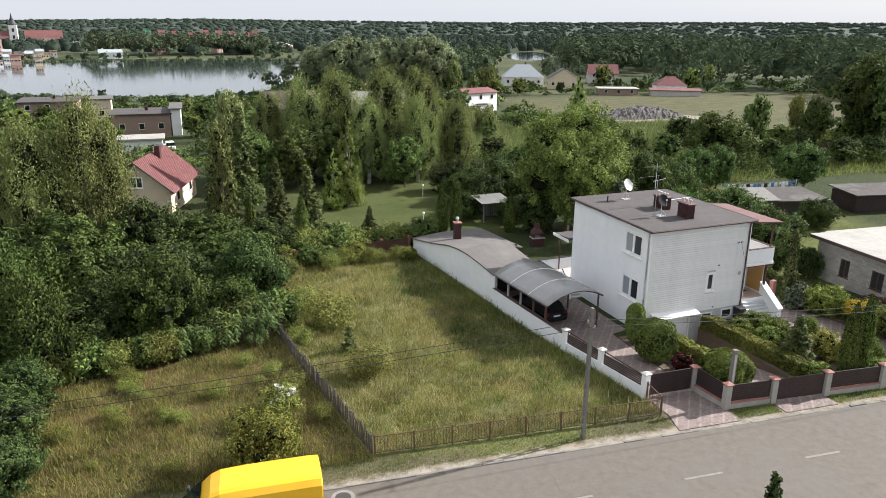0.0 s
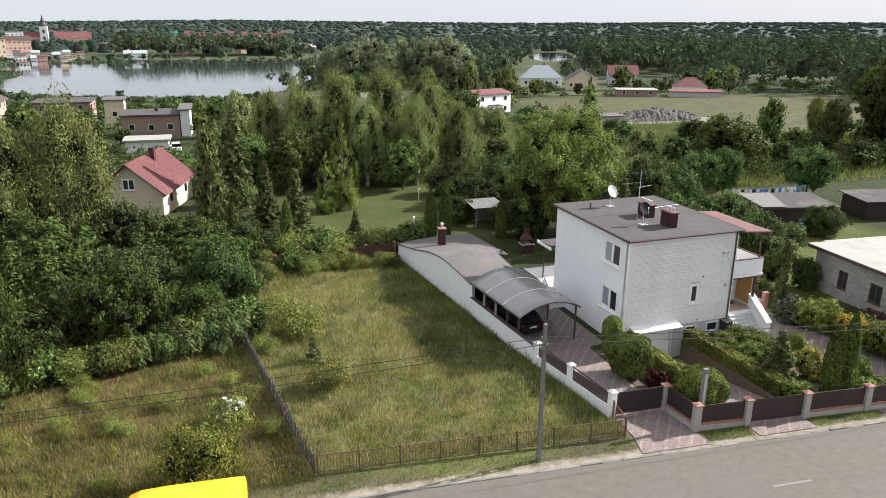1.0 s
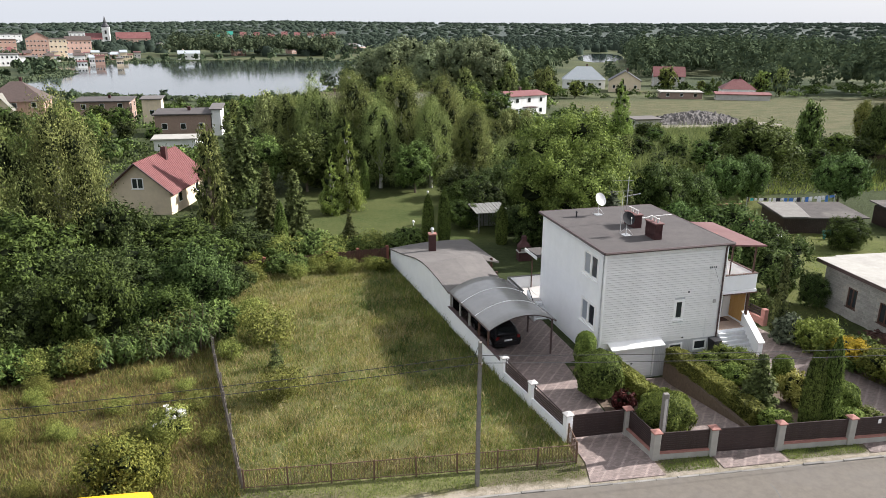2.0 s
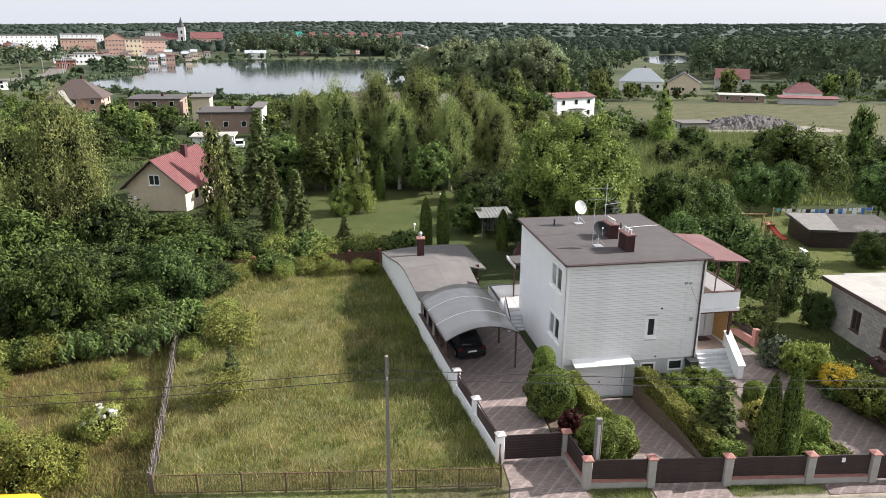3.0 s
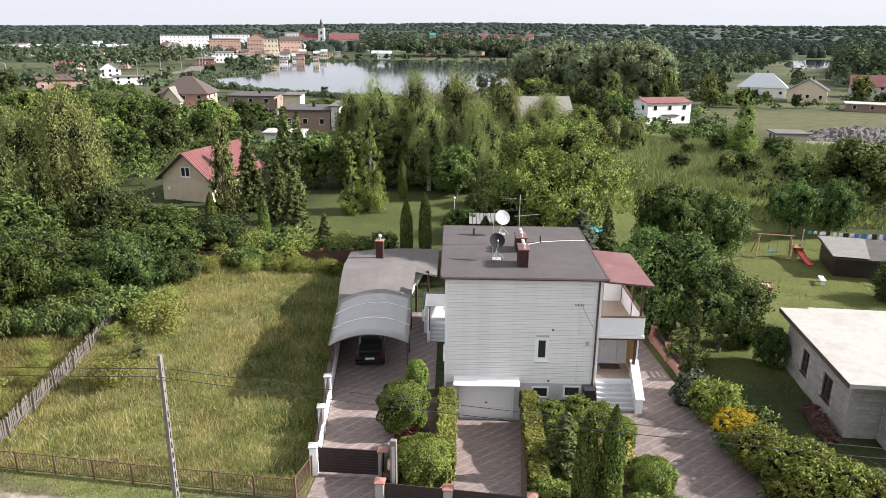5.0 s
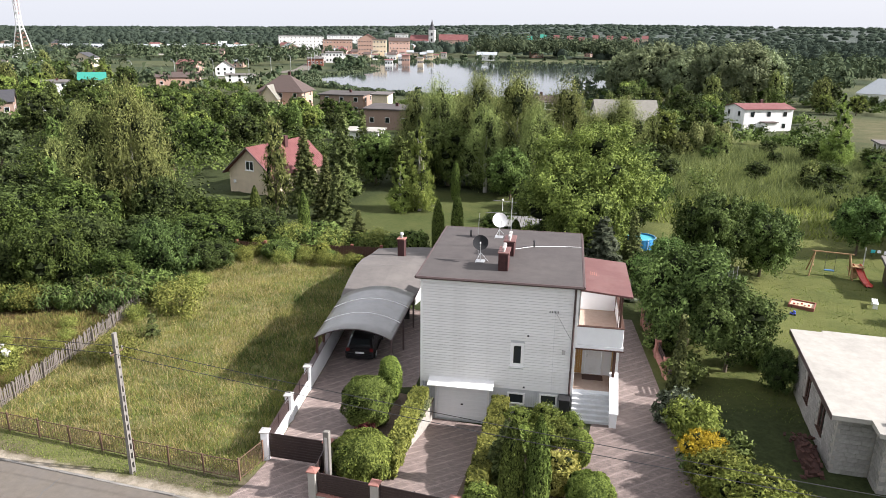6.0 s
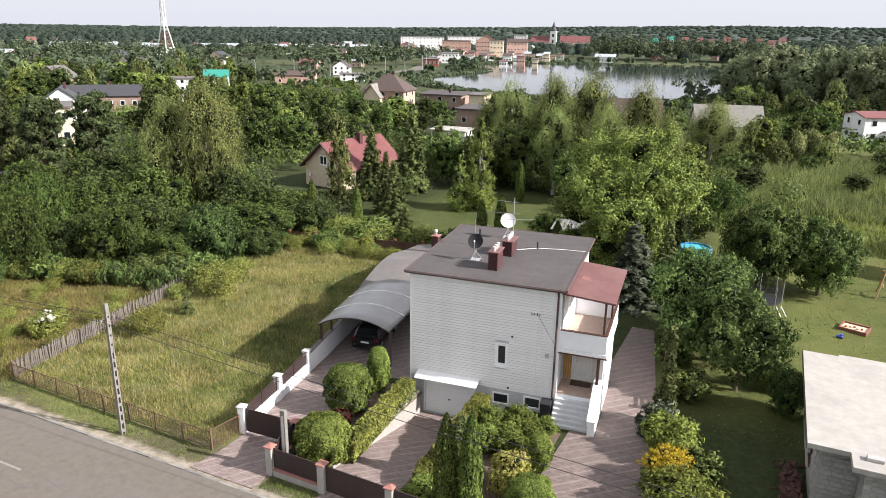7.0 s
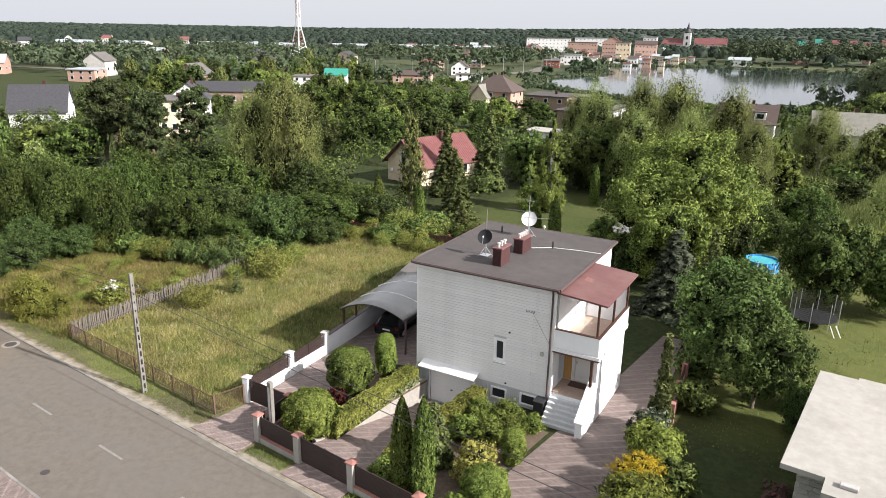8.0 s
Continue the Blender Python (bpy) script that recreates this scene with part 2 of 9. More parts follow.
LOG = stuff("log_wood", (0.25, 0.15, 0.07), (0.36, 0.24, 0.12), 8, 0.8)
TILE_FLOOR = stuff("floor_tile", (0.4, 0.3, 0.24), (0.48, 0.37, 0.3), 4, 0.5)
STEP = stuff("step_tile", (0.52, 0.53, 0.54), (0.62, 0.63, 0.64), 6, 0.5, dirt=(0.42, 0.42, 0.42))
# pale pane: curtains and the sky's reflection put into the base colour
SKY_GLASS = glassy("curtain_sky_glass", (0.3, 0.33, 0.36), 0.1)
# DARK: near-black colour that stands for shade in interiors and openings
GLASS, DARK = glassy("window_glass"), stuff("dark_inside", (0.02, 0.02, 0.02), (0.035, 0.033, 0.03), 3, 0.9)
CURTAIN = stuff("curtain", (0.55, 0.56, 0.58), (0.7, 0.71, 0.72), 6, 0.9, stretch=(8, 8, 0.3))
MESH_BLACK = stuff("black_mesh", (0.02, 0.021, 0.023), (0.035, 0.036, 0.038), 20, 0.95, spec=0.1)
BLACK = stuff("black_plastic", (0.02, 0.02, 0.022), (0.035, 0.035, 0.037), 6, 0.5)
CARPAINT = stuff("black_car_paint", (0.008, 0.008, 0.01), (0.015, 0.015, 0.017), 3, 0.18, bump=0.0, spec=0.6)
STEEL = stuff("galvanised_steel", (0.45, 0.46, 0.47), (0.6, 0.61, 0.62), 8, 0.4, metal=0.7)
DISH_WHITE = stuff("dish_white", (0.5, 0.5, 0.5), (0.58, 0.58, 0.58), 5, 0.4)
BARK = stuff("bark", (0.09, 0.07, 0.05), (0.17, 0.135, 0.1), 6, 0.95, bump=0.8, fine=20, dist=0.03, stretch=(1, 1, 0.3))
BIRCH_BARK = stuff("birch_bark", (0.35, 0.33, 0.3), (0.5, 0.48, 0.44), 4, 0.85, dirt=(0.08, 0.07, 0.06), dirt_scale=2.0, stretch=(0.5, 0.5, 3))
SOIL = stuff("soil", (0.09, 0.065, 0.045), (0.15, 0.11, 0.08), 5, 0.95, bump=0.8, fine=25, dist=0.03)
STONE = stuff("stone", (0.3, 0.28, 0.25), (0.42, 0.4, 0.36), 5, 0.85, vary=0.4)
POLY = stuff("polycarbonate", (0.215, 0.21, 0.2), (0.275, 0.268, 0.255), 1.5, 0.25, bump=0.05, fine=20, spec=0.7, dirt=(0.26, 0.26, 0.255), dirt_scale=0.5)
L_WALNUT = leafy("leaf_walnut", (0.0214, 0.0357, 0.00821), (0.273, 0.333, 0.0798))
L_GREEN = leafy("leaf_green", (0.0137, 0.0261, 0.00658), (0.194, 0.261, 0.0715))
L_THICK = leafy("leaf_thicket", (0.00756, 0.0171, 0.00418), (0.113, 0.16, 0.0374))
L_CONEB = leafy("leaf_young_birch", (0.0445, 0.0683, 0.0165), (0.316, 0.398, 0.0939))
L_DARK = leafy("leaf_dark", (0.00604, 0.0126, 0.00418), (0.1, 0.139, 0.0398))
L_BIRCH = leafy("leaf_birch", (0.0333, 0.0464, 0.0165), (0.316, 0.366, 0.118))
L_WILLOW = leafy("leaf_willow", (0.0554, 0.0629, 0.0233), (0.314, 0.334, 0.128))
L_SPRUCE = leafy("needles", (0.0171, 0.0252, 0.00929), (0.175, 0.204, 0.0676), through=0.1)
L_PINE = leafy("needles_pine", (0.00806, 0.0131, 0.00558), (0.0926, 0.116, 0.0438), through=0.1)
L_BLUE = leafy("needles_blue", (0.0227, 0.0302, 0.0195), (0.149, 0.175, 0.111), through=0.1)
L_THUJA = leafy("leaf_thuja", (0.0101, 0.0192, 0.00465), (0.175, 0.218, 0.0494), through=0.12)
L_CLIP = leafy("leaf_clipped", (0.0227, 0.0402, 0.00835), (0.242, 0.291, 0.0637), through=0.15)
L_HEDGE = leafy("leaf_hedge", (0.0252, 0.0377, 0.00792), (0.259, 0.273, 0.0637), through=0.15)
L_LIME = leafy("leaf_lime", (0.0483, 0.0628, 0.0112), (0.274, 0.288, 0.0636))
L_FERN = leafy("leaf_sumac", (0.0702, 0.095, 0.0158), (0.303, 0.351, 0.079), vary=0.1)
L_YELLOW = leafy("leaf_yellow", (0.221, 0.171, 0.00929), (0.574, 0.463, 0.0412), vary=0.1)
L_GOLD = leafy("leaf_gold", (0.085, 0.0806, 0.0153), (0.411, 0.36, 0.113))
L_MEADOW = leafy("leaf_meadow", (0.0503, 0.0629, 0.014), (0.296, 0.314, 0.0796))
# lakeside leaves lightened towards blue: haze over the distance is in the colour
L_LAKE_HAZE = leafy("leaf_lakeside_haze", (0.1, 0.13, 0.075), (0.31, 0.37, 0.19))
L_FRUIT = leafy("leaf_fruit", (0.0137, 0.0288, 0.00756), (0.158, 0.236, 0.0651))
L_JUNI = leafy("leaf_juniper", (0.0428, 0.0579, 0.0116), (0.239, 0.268, 0.0549))
L_RED = leafy("leaf_red", (0.0202, 0.00604, 0.00605), (0.102, 0.0296, 0.0223))
L_GRASS = leafy("grass_blade", (0.0756, 0.0785, 0.0226), (0.502, 0.43, 0.154), through=0.3, vary=0.0, patch=0.4)
L_GRASSG = leafy("green_blade", (0.0414, 0.0646, 0.0149), (0.296, 0.344, 0.0869), through=0.3, vary=0.0, patch=0.5)
# darker, bluer blades for the strip beside the white wall
L_BLUEGREEN = leafy("bluegreen_blade", (0.0346, 0.0605, 0.019), (0.202, 0.271, 0.0832), through=0.3, vary=0.0, patch=0.5)
L_STRAW = leafy("straw_blade", (0.173, 0.144, 0.0648), (0.588, 0.504, 0.273), through=0.3, vary=0.0, patch=0.4)
L_SUMAC = leafy("leaf_staghorn", (0.0245, 0.0432, 0.013), (0.131, 0.173, 0.0525), vary=0.3, patch=0.3)
L_OCHRE = leafy("ochre_blade", (0.0642, 0.0557, 0.0198), (0.366, 0.282, 0.116), through=0.3, vary=0.0, patch=0.6)
L_REED = leafy("reed_blade", (0.0428, 0.0629, 0.0233), (0.25, 0.311, 0.111), through=0.3, vary=0.0)
# far leaves: distance haze put into the base colours, greyer and low in contrast
L_FAR_HAZE = leafy("leaf_far_haze", (0.0377, 0.0559, 0.0355), (0.106, 0.135, 0.0732), vary=0.0, rough=0.95, spec=0.0, through=0.1)
L_HILL_HAZE = leafy("leaf_hill_haze", (0.0301, 0.042, 0.0336), (0.0517, 0.0669, 0.0483), vary=0.0, rough=0.95, spec=0.0, through=0.1)
WHITE_BLOOM = leafy("white_bloom", (0.55, 0.55, 0.5), (0.75, 0.75, 0.7), vary=0.0)

# ---- building helpers ----
class G:
    """Gathers vertices and faces of one mesh."""

    def __init__(self):
        self.v, self.f = [], []

    def add(self, vs, fs):
        o = len(self.v)
        self.v += [tuple(p) for p in vs]
        self.f += [tuple(i + o for i in f) for f in fs]
        return self

    def box(self, x0, y0, z0, x1, y1, z1, b=0.0, m=None):
        c, h = ((x0 + x1) / 2, (y0 + y1) / 2, (z0 + z1) / 2), (abs(x1 - x0) / 2, abs(y1 - y0) / 2, abs(z1 - z0) / 2)
        sg = [(i, j, k) for i in (-1, 1) for j in (-1, 1) for k in (-1, 1)]
        if b <= 0:
            vs = [tuple(c[a] + s[a] * h[a] for a in range(3)) for s in sg]
            fs = [(0, 1, 3, 2), (4, 6, 7, 5), (0, 4, 5, 1), (2, 3, 7, 6), (0, 2, 6, 4), (1, 5, 7, 3)]
        else:
            b = min(b, *(q * 0.95 for q in h))
            vs, idx = [], {}
            for s in sg:
                for a in range(3):
                    idx[s, a] = len(vs)
                    vs.append(tuple(c[q] + s[q] * (h[q] - (0 if q == a else b)) for q in range(3)))
            fs = []
            for a in range(3):
                p, q = (a + 1) % 3, (a + 2) % 3
                for s in (-1, 1):
                    ring = []
                    for sp, sq in ((-1, -1), (1, -1), (1, 1), (-1, 1)):
                        k = [0, 0, 0]
                        k[a], k[p], k[q] = s, sp, sq
                        ring.append(idx[tuple(k), a])
                    fs.append(tuple(ring if s > 0 else ring[::-1]))
                for sp in (-1, 1):
                    for sq in (-1, 1):
                        k0, k1 = [0, 0, 0], [0, 0, 0]
                        k0[a], k1[a] = -1, 1
                        k0[p] = k1[p] = sp
                        k0[q] = k1[q] = sq
                        k0, k1 = tuple(k0), tuple(k1)
                        r = (idx[k0, p], idx[k1, p], idx[k1, q], idx[k0, q])
                        fs.append(r if sp * sq < 0 else r[::-1])
            for s in sg:
                r = (idx[s, 0], idx[s, 1], idx[s, 2])
                fs.append(r if s[0] * s[1] * s[2] > 0 else r[::-1])
        if m is not None:
            vs = [tuple(m @ Vector(p)) for p in vs]
        return self.add(vs, fs)

    def tube(self, pts, rad, n=8, cap=True):
        pts = [Vector(p) for p in pts]
        rad = rad if isinstance(rad, (list, tuple)) else [rad] * len(pts)
        vs, fs = [], []
        for i, p in enumerate(pts):
            d = (pts[min(i + 1, len(pts) - 1)] - pts[max(i - 1, 0)]).normalized()
            side = d.cross(Vector((0, 0, 1)) if abs(d.z) < 0.9 else Vector((1, 0, 0))).normalized()
            up = side.cross(d)
            vs += [p + rad[i] * (math.cos(t) * side + math.sin(t) * up) for t in (2 * math.pi * k / n for k in range(n))]
        for i in range(len(pts) - 1):
            for k in range(n):
                a, c = i * n + k, i * n + (k + 1) % n
                fs.append((a, a + n, c + n, c))
        if cap:
            fs += [tuple(range(n)), tuple(range(len(vs) - 1, len(vs) - n - 1, -1))]
        return self.add(vs, fs)

    def prism(self, poly, z0, z1, m=None):
        """A flat outline raised from z0 to z1."""
        n = len(poly)
        vs = [(x, y, z0) for x, y in poly] + [(x, y, z1) for x, y in poly]
        fs = [tuple(range(n - 1, -1, -1)), tuple(range(n, 2 * n))] + [(i, (i + 1) % n, (i + 1) % n + n, i + n) for i in range(n)]
        if m is not None:
            vs = [tuple(m @ Vector(p)) for p in vs]
        return self.add(vs, fs)

    def slab(self, corners, t):
        """A sheet of thickness t hung below its corners."""
        n = len(corners)
        vs = [tuple(c) for c in corners] + [(c[0], c[1], c[2] - t) for c in corners]
        return self.add(vs, [tuple(range(n)), tuple(range(2 * n - 1, n - 1, -1))] + [((i + 1) % n, i, i + n, (i + 1) % n + n) for i in range(n)])

    def mesh(self, name, mat, smooth=False):
        me = bpy.data.meshes.new(name)
        me.from_pydata(self.v, [], self.f)
        if len(self.f) < 6000:
            bm = bmesh.new()
            bm.from_mesh(me)
            bmesh.ops.recalc_face_normals(bm, faces=bm.faces)
            bm.to_mesh(me)
            bm.free()
        if smooth:
            me.polygons.foreach_set("use_smooth", [True] * len(me.polygons))
        me.materials.append(mat)
        return me


def part(name, g, material, parent, label="", smooth=False, m=None):
    """One mesh object under a thing or a part."""
    ob = new(name, g.mesh(name, material, smooth) if isinstance(g, G) else g)
    ob.parent = parent
    if m is not None:
        ob.matrix_basis = m
    return tagged(ob, label)


def thing(name, label, category, m=None, group="", kind=""):
    ob = new(name)
    ob.empty_display_size = 0.2
    if m is not None:
        ob.matrix_basis = m
    return tagged(ob, label, category, group, kind)


def solid(name, g, material, label, category, m=None, group="", kind="", smooth=False):
    ob = new(name, g.mesh(name, material, smooth) if isinstance(g, G) else g)
    if m is not None:
        ob.matrix_basis = m
    return tagged(ob, label, category, group, kind)


def box(*a, **k):
    return G().box(*a, **k)


def wall_with_holes(length, z0, z1, thick, holes):
    """A wall along +x from 0, its outer face at y = 0, with holes (x0, x1, z0, z1) through it; one closed mesh."""
    xs = sorted({0, length, *(h[0] for h in holes), *(h[1] for h in holes)})
    zs = sorted({z0, z1, *(h[2] for h in holes), *(h[3] for h in holes)})
    full = {(i, k): not any(h[0] < (xs[i] + xs[i + 1]) / 2 < h[1] and h[2] < (zs[k] + zs[k + 1]) / 2 < h[3] for h in holes) for i in range(len(xs) - 1) for k in range(len(zs) - 1)}
    g, at = G(), {}

    def v(i, s, k):
        if (i, s, k) not in at:
            at[i, s, k] = len(g.v)
            g.v.append((xs[i], thick * s, zs[k]))
        return at[i, s, k]

    for (i, k), f in full.items():
        if not f:
            continue
        g.f.append((v(i, 0, k), v(i + 1, 0, k), v(i + 1, 0, k + 1), v(i, 0, k + 1)))
        g.f.append((v(i, 1, k + 1), v(i + 1, 1, k + 1), v(i + 1, 1, k), v(i, 1, k)))
        for di, dk, a, b in ((-1, 0, (i, k), (i, k + 1)), (1, 0, (i + 1, k), (i + 1, k + 1)), (0, -1, (i, k), (i + 1, k)), (0, 1, (i, k + 1), (i + 1, k + 1))):
            if not full.get((i + di, k + dk), False):
                g.f.append((v(a[0], 0, a[1]), v(b[0], 0, b[1]), v(b[0], 1, b[1]), v(a[0], 1, a[1])))
    return g


def window(parent, m, w, h, bars=1, frame=None, name="window", curtain=False, depth=0.1, sill=True, fr=0.1):
    """Casement with frame, panes, sill; x across, z up, y into the wall."""
    frame = frame or WHITE_PAINT
    g, t = G(), fr
    g.box(0, 0, 0, t, depth, h, 0.01).box(w - t, 0, 0, w, depth, h, 0.01).box(t, 0, h - t, w - t, depth, h, 0.01).box(t, 0, 0, w - t, depth, t, 0.01)
    for i in range(bars):
        x = w * (i + 1) / (bars + 1)
        g.box(x - t * 0.55, 0.01, t, x + t * 0.55, depth - 0.01, h - t, 0.01)
    win = part(name, g, frame, parent, m=m)
    n = bars + 1
    for i in range(n):
        a, c = w * i / n + 0.045, w * (i + 1) / n - 0.045
        p = part("pane", box(a, depth * 0.5, t * 0.8, c, depth * 0.5 + 0.012, h - t * 0.8), SKY_GLASS if curtain and i % 2 == 0 else GLASS, win)
        p.visible_shadow = False
    if sill:
        part("sill", box(-0.06, -0.09, -0.05, w + 0.06, 0.02, 0.0, 0.008), frame, win)
    if curtain:
        cg, k = G(), 16
        for i in (0, 1, 2, 3, 4, 6, 7, 8, 9, 12, 13, 14, 15):
            x0, x1 = w * i / k, w * (i + 1) / k
            y0, y1 = depth + 0.03 + 0.03 * (i % 2), depth + 0.03 + 0.03 * ((i + 1) % 2)
            cg.add([(x0, y0, 0.02), (x1, y1, 0.02), (x1, y1, h), (x0, y0, h)], [(0, 1, 2, 3)])
        part("curtain", cg, CURTAIN, win)
    return win


def gz(x, y):
    """Height of the ground."""
    x, y = np.asarray(x, float), np.asarray(y, float)
    s = np.clip(y - 27, 0, None)
    z = np.minimum(-0.045 * np.minimum(s, 12), -0.02 * np.minimum(s, 200))
    dip = np.clip((x - 41) / 6, 0, 1) * np.clip((y - 50) / 8, 0, 1) * np.clip((100 - y) / 14, 0, 1)
    return z - 0.6 * dip


def gzf(x, y):
    return float(gz(x, y))

# ---- ground, street, water ----
def _steps(lo, hi, step, grow, end):
    a = list(np.arange(lo, hi + step / 2, step))
    s, x = step, hi
    while x < end:
        s *= grow
        x += s
        a.append(x)
    s, x = step, lo
    while x > -end:
        s *= grow
        x -= s
        a.insert(0, x)
    return np.array(a)


RAMP = (24.3, 29.1, 28.0, 37.3)
xs, ys = _steps(-20, 62, 0.7, 1.22, 4800), _steps(14, 70, 0.7, 1.22, 4800)
gx, gy = np.meshgrid(xs, ys)
ghz = gz(gx, gy)
rng = np.random.default_rng(5)
inner = (gy > 27.5) & (gy < 300) & (gx > -200) & (gx < 250) & ~((gx > 16) & (gx < 40) & (gy < 60))
ghz = ghz + np.where(inner, rng.normal(0, 0.035, gx.shape), 0)
ramp_z = np.clip((gy - 28.0) / (36.2 - 28.0), 0, 1) * -1.66
in_ramp = (gx > RAMP[0]) & (gx < RAMP[1]) & (gy > 27.6) & (gy < 38.0)
ghz = np.where(in_ramp, np.minimum(ghz, ramp_z - 0.12), ghz)
ghz = np.where((gx > 25.5) & (gx < 33) & (gy > 38) & (gy < 46), -2.2, ghz)
nx, ny = len(xs), len(ys)
gm = bpy.data.meshes.new("ground")
quads = [(j * nx + i, j * nx + i + 1, (j + 1) * nx + i + 1, (j + 1) * nx + i) for j in range(ny - 1) for i in range(nx - 1)]
gm.from_pydata(np.stack([gx.ravel(), gy.ravel(), ghz.ravel()], 1).tolist(), [], quads)
gm.polygons.foreach_set("use_smooth", [True] * len(gm.polygons))
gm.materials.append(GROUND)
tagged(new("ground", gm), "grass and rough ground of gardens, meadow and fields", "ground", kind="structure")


def sheet(name, cols, mat, label, category, lift=0.03, thick=0.12, drop=None):
    """A ribbon: rows of (x_left, x_right, y), laid lift above the ground, or at the heights that drop gives."""
    g, k = G(), 6
    vs, fs = [], []
    for x0, x1, y in cols:
        for i in range(k + 1):
            x = x0 + (x1 - x0) * i / k
            vs.append((x, y, (drop(y) if drop else gzf(x, y)) + lift))
    n = len(cols)
    for j in range(n - 1):
        for i in range(k):
            a = j * (k + 1) + i
            fs.append((a, a + 1, a + k + 2, a + k + 1))
    g.add(vs, fs)
    rim = [i for i in range(k + 1)] + [(j + 1) * (k + 1) - 1 for j in range(1, n)] + [(n - 1) * (k + 1) + i for i in range(k - 1, -1, -1)] + [j * (k + 1) for j in range(n - 2, 0, -1)]
    o = len(g.v)
    g.v += [(g.v[i][0], g.v[i][1], g.v[i][2] - thick) for i in rim]
    g.f += [(rim[i], rim[(i + 1) % len(rim)], o + (i + 1) % len(rim), o + i) for i in range(len(rim))]
    return solid(name, g, mat, label, category, kind="structure")


ROAD_Y0, ROAD_Y1 = 18.75, 25.4
STREET = pose(0, 0, 0, 0, 0, -0.4)
solid("road", box(-260, ROAD_Y0, -0.2, 320, ROAD_Y1, 0.02), ASPHALT, "grey worn asphalt street with cracks", "road", STREET, kind="structure")
# patched seams and cracks in the asphalt
SEAM = stuff("road_seam", (0.09, 0.09, 0.09), (0.12, 0.12, 0.12), 8, 0.8)
rs = random.Random(3)
for i in range(16):
    g, x, y = G(), rs.uniform(-12, 45), rs.uniform(19.2, 24.8)
    lengthwise = i % 2
    px, py = x, y
    for k in range(14):
        qx, qy = (px + rs.uniform(0.3, 0.6), py + rs.uniform(-0.08, 0.08)) if lengthwise else (px + rs.uniform(-0.12, 0.12), py + rs.uniform(0.2, 0.4))
        if qy > 25.2:
            break
        w = 0.018
        g.add([(px, py - w, 0.024), (qx, qy - w, 0.024), (qx, qy + w, 0.024), (px, py + w, 0.024)] if lengthwise else [(px - w, py, 0.024), (px + w, py, 0.024), (qx + w, qy, 0.024), (qx - w, qy, 0.024)], [(0, 1, 2, 3)])
        px, py = qx, qy
    if g.f:
        solid("road_crack", g, SEAM, "dark tar-filled crack in the asphalt", "crack", STREET, group="road cracks", kind="structure")
LINE = stuff("road_paint", (0.18, 0.168, 0.15), (0.24, 0.228, 0.205), 6, 0.85, dirt=(0.16, 0.148, 0.132), dirt_scale=4)
for i in range(-6, 16):
    x = 10.85 + 6.25 * i
    solid("road_marking", box(x, 22.17, 0.021, x + 1.9, 22.29, 0.026), LINE, "worn white centre line dash", "road marking", STREET, group="centre line dashes", kind="structure")
far_kerb = thing("kerb", "low worn concrete kerb between street and verge", "kerb", STREET, kind="structure")
near_kerb = thing("kerb", "concrete kerb along the paved footway", "kerb", STREET, kind="structure")
kerb_mesh = box(0.006, 0, -0.15, 0.994, 0.13, 0.075, 0.015).mesh("kerb_stone", KERB)
for i in range(-28, 62):
    low = 19.1 < i < 22.6 or 25 < i < 28.8 or 35 < i < 38
    part("kerb_stone", kerb_mesh, None, far_kerb, m=pose(i, ROAD_Y1, -0.05 if low else rs.uniform(-0.035, 0.005), 0, rs.uniform(-0.5, 0.5), rs.uniform(-0.6, 0.6)))
    part("kerb_stone", kerb_mesh, None, near_kerb, m=pose(i, ROAD_Y0 - 0.13, rs.uniform(-0.01, 0.01)))
PINK_SETTS = paving("pink_setts", 90, 1.1)
solid("footway", box(-60, 15.6, -0.2, 90, ROAD_Y0 - 0.131, 0.07), PINK_SETTS, "reddish sett-paved footway beside the street", "footway", STREET, kind="structure")
g = G()
g.tube([(2.9, 24.75, 0.0), (2.9, 24.75, 0.03)], 0.5, 24)
CAST_IRON = stuff("cast_iron", (0.045, 0.042, 0.04), (0.075, 0.07, 0.066), 12, 0.7, metal=0.2)
mh = solid("manhole_cover", g, KERB, "round manhole cover with concrete collar in the street", "manhole cover")
part("lid", G().tube([(2.9, 24.75, 0.02), (2.9, 24.75, 0.04)], 0.33, 24), CAST_IRON, mh, "dark iron lid")
g = G()
g.tube([(17.4, 19.6, 0.0), (17.4, 19.6, 0.03)], 0.2, 20)
solid("manhole_cover", g, CAST_IRON, "small iron manhole cover in the street", "manhole cover")


def wall_x(y):
    """x of the boundary wall between the meadow and the driveway."""
    return 19.42 - (y - 28.95) * 0.1845


# paved drives
sheet("driveway", [(19.3, 22.75, 25.55), (19.6, 22.7, 27.0), (19.55, 22.55, 28.9)] + [(wall_x(y) + 0.15, 22.3 - 0.0 * y, y) for y in np.arange(29.5, 38, 0.8)] + [(wall_x(y) + 0.15, 23.6 - (y - 38) * 0.1, y) for y in np.arange(38, 50, 1.0)], SETTS, "mauve-brown sett-paved drive with pale zigzag rows", "driveway")
# same setts at a lower k: the right drive's shade is in the colour
SETTS_SHADED = paving("setts_right_shaded", 5, 1.05)

sheet("driveway", [(32.9, 38.2, 25.6)] + [(33.2 + 0.02 * (y - 27), 39.0 - max(0, y - 29) * 0.17, y) for y in np.arange(26.8, 52, 0.8)], SETTS_SHADED, "mauve-brown sett-paved drive beside the house steps", "driveway")


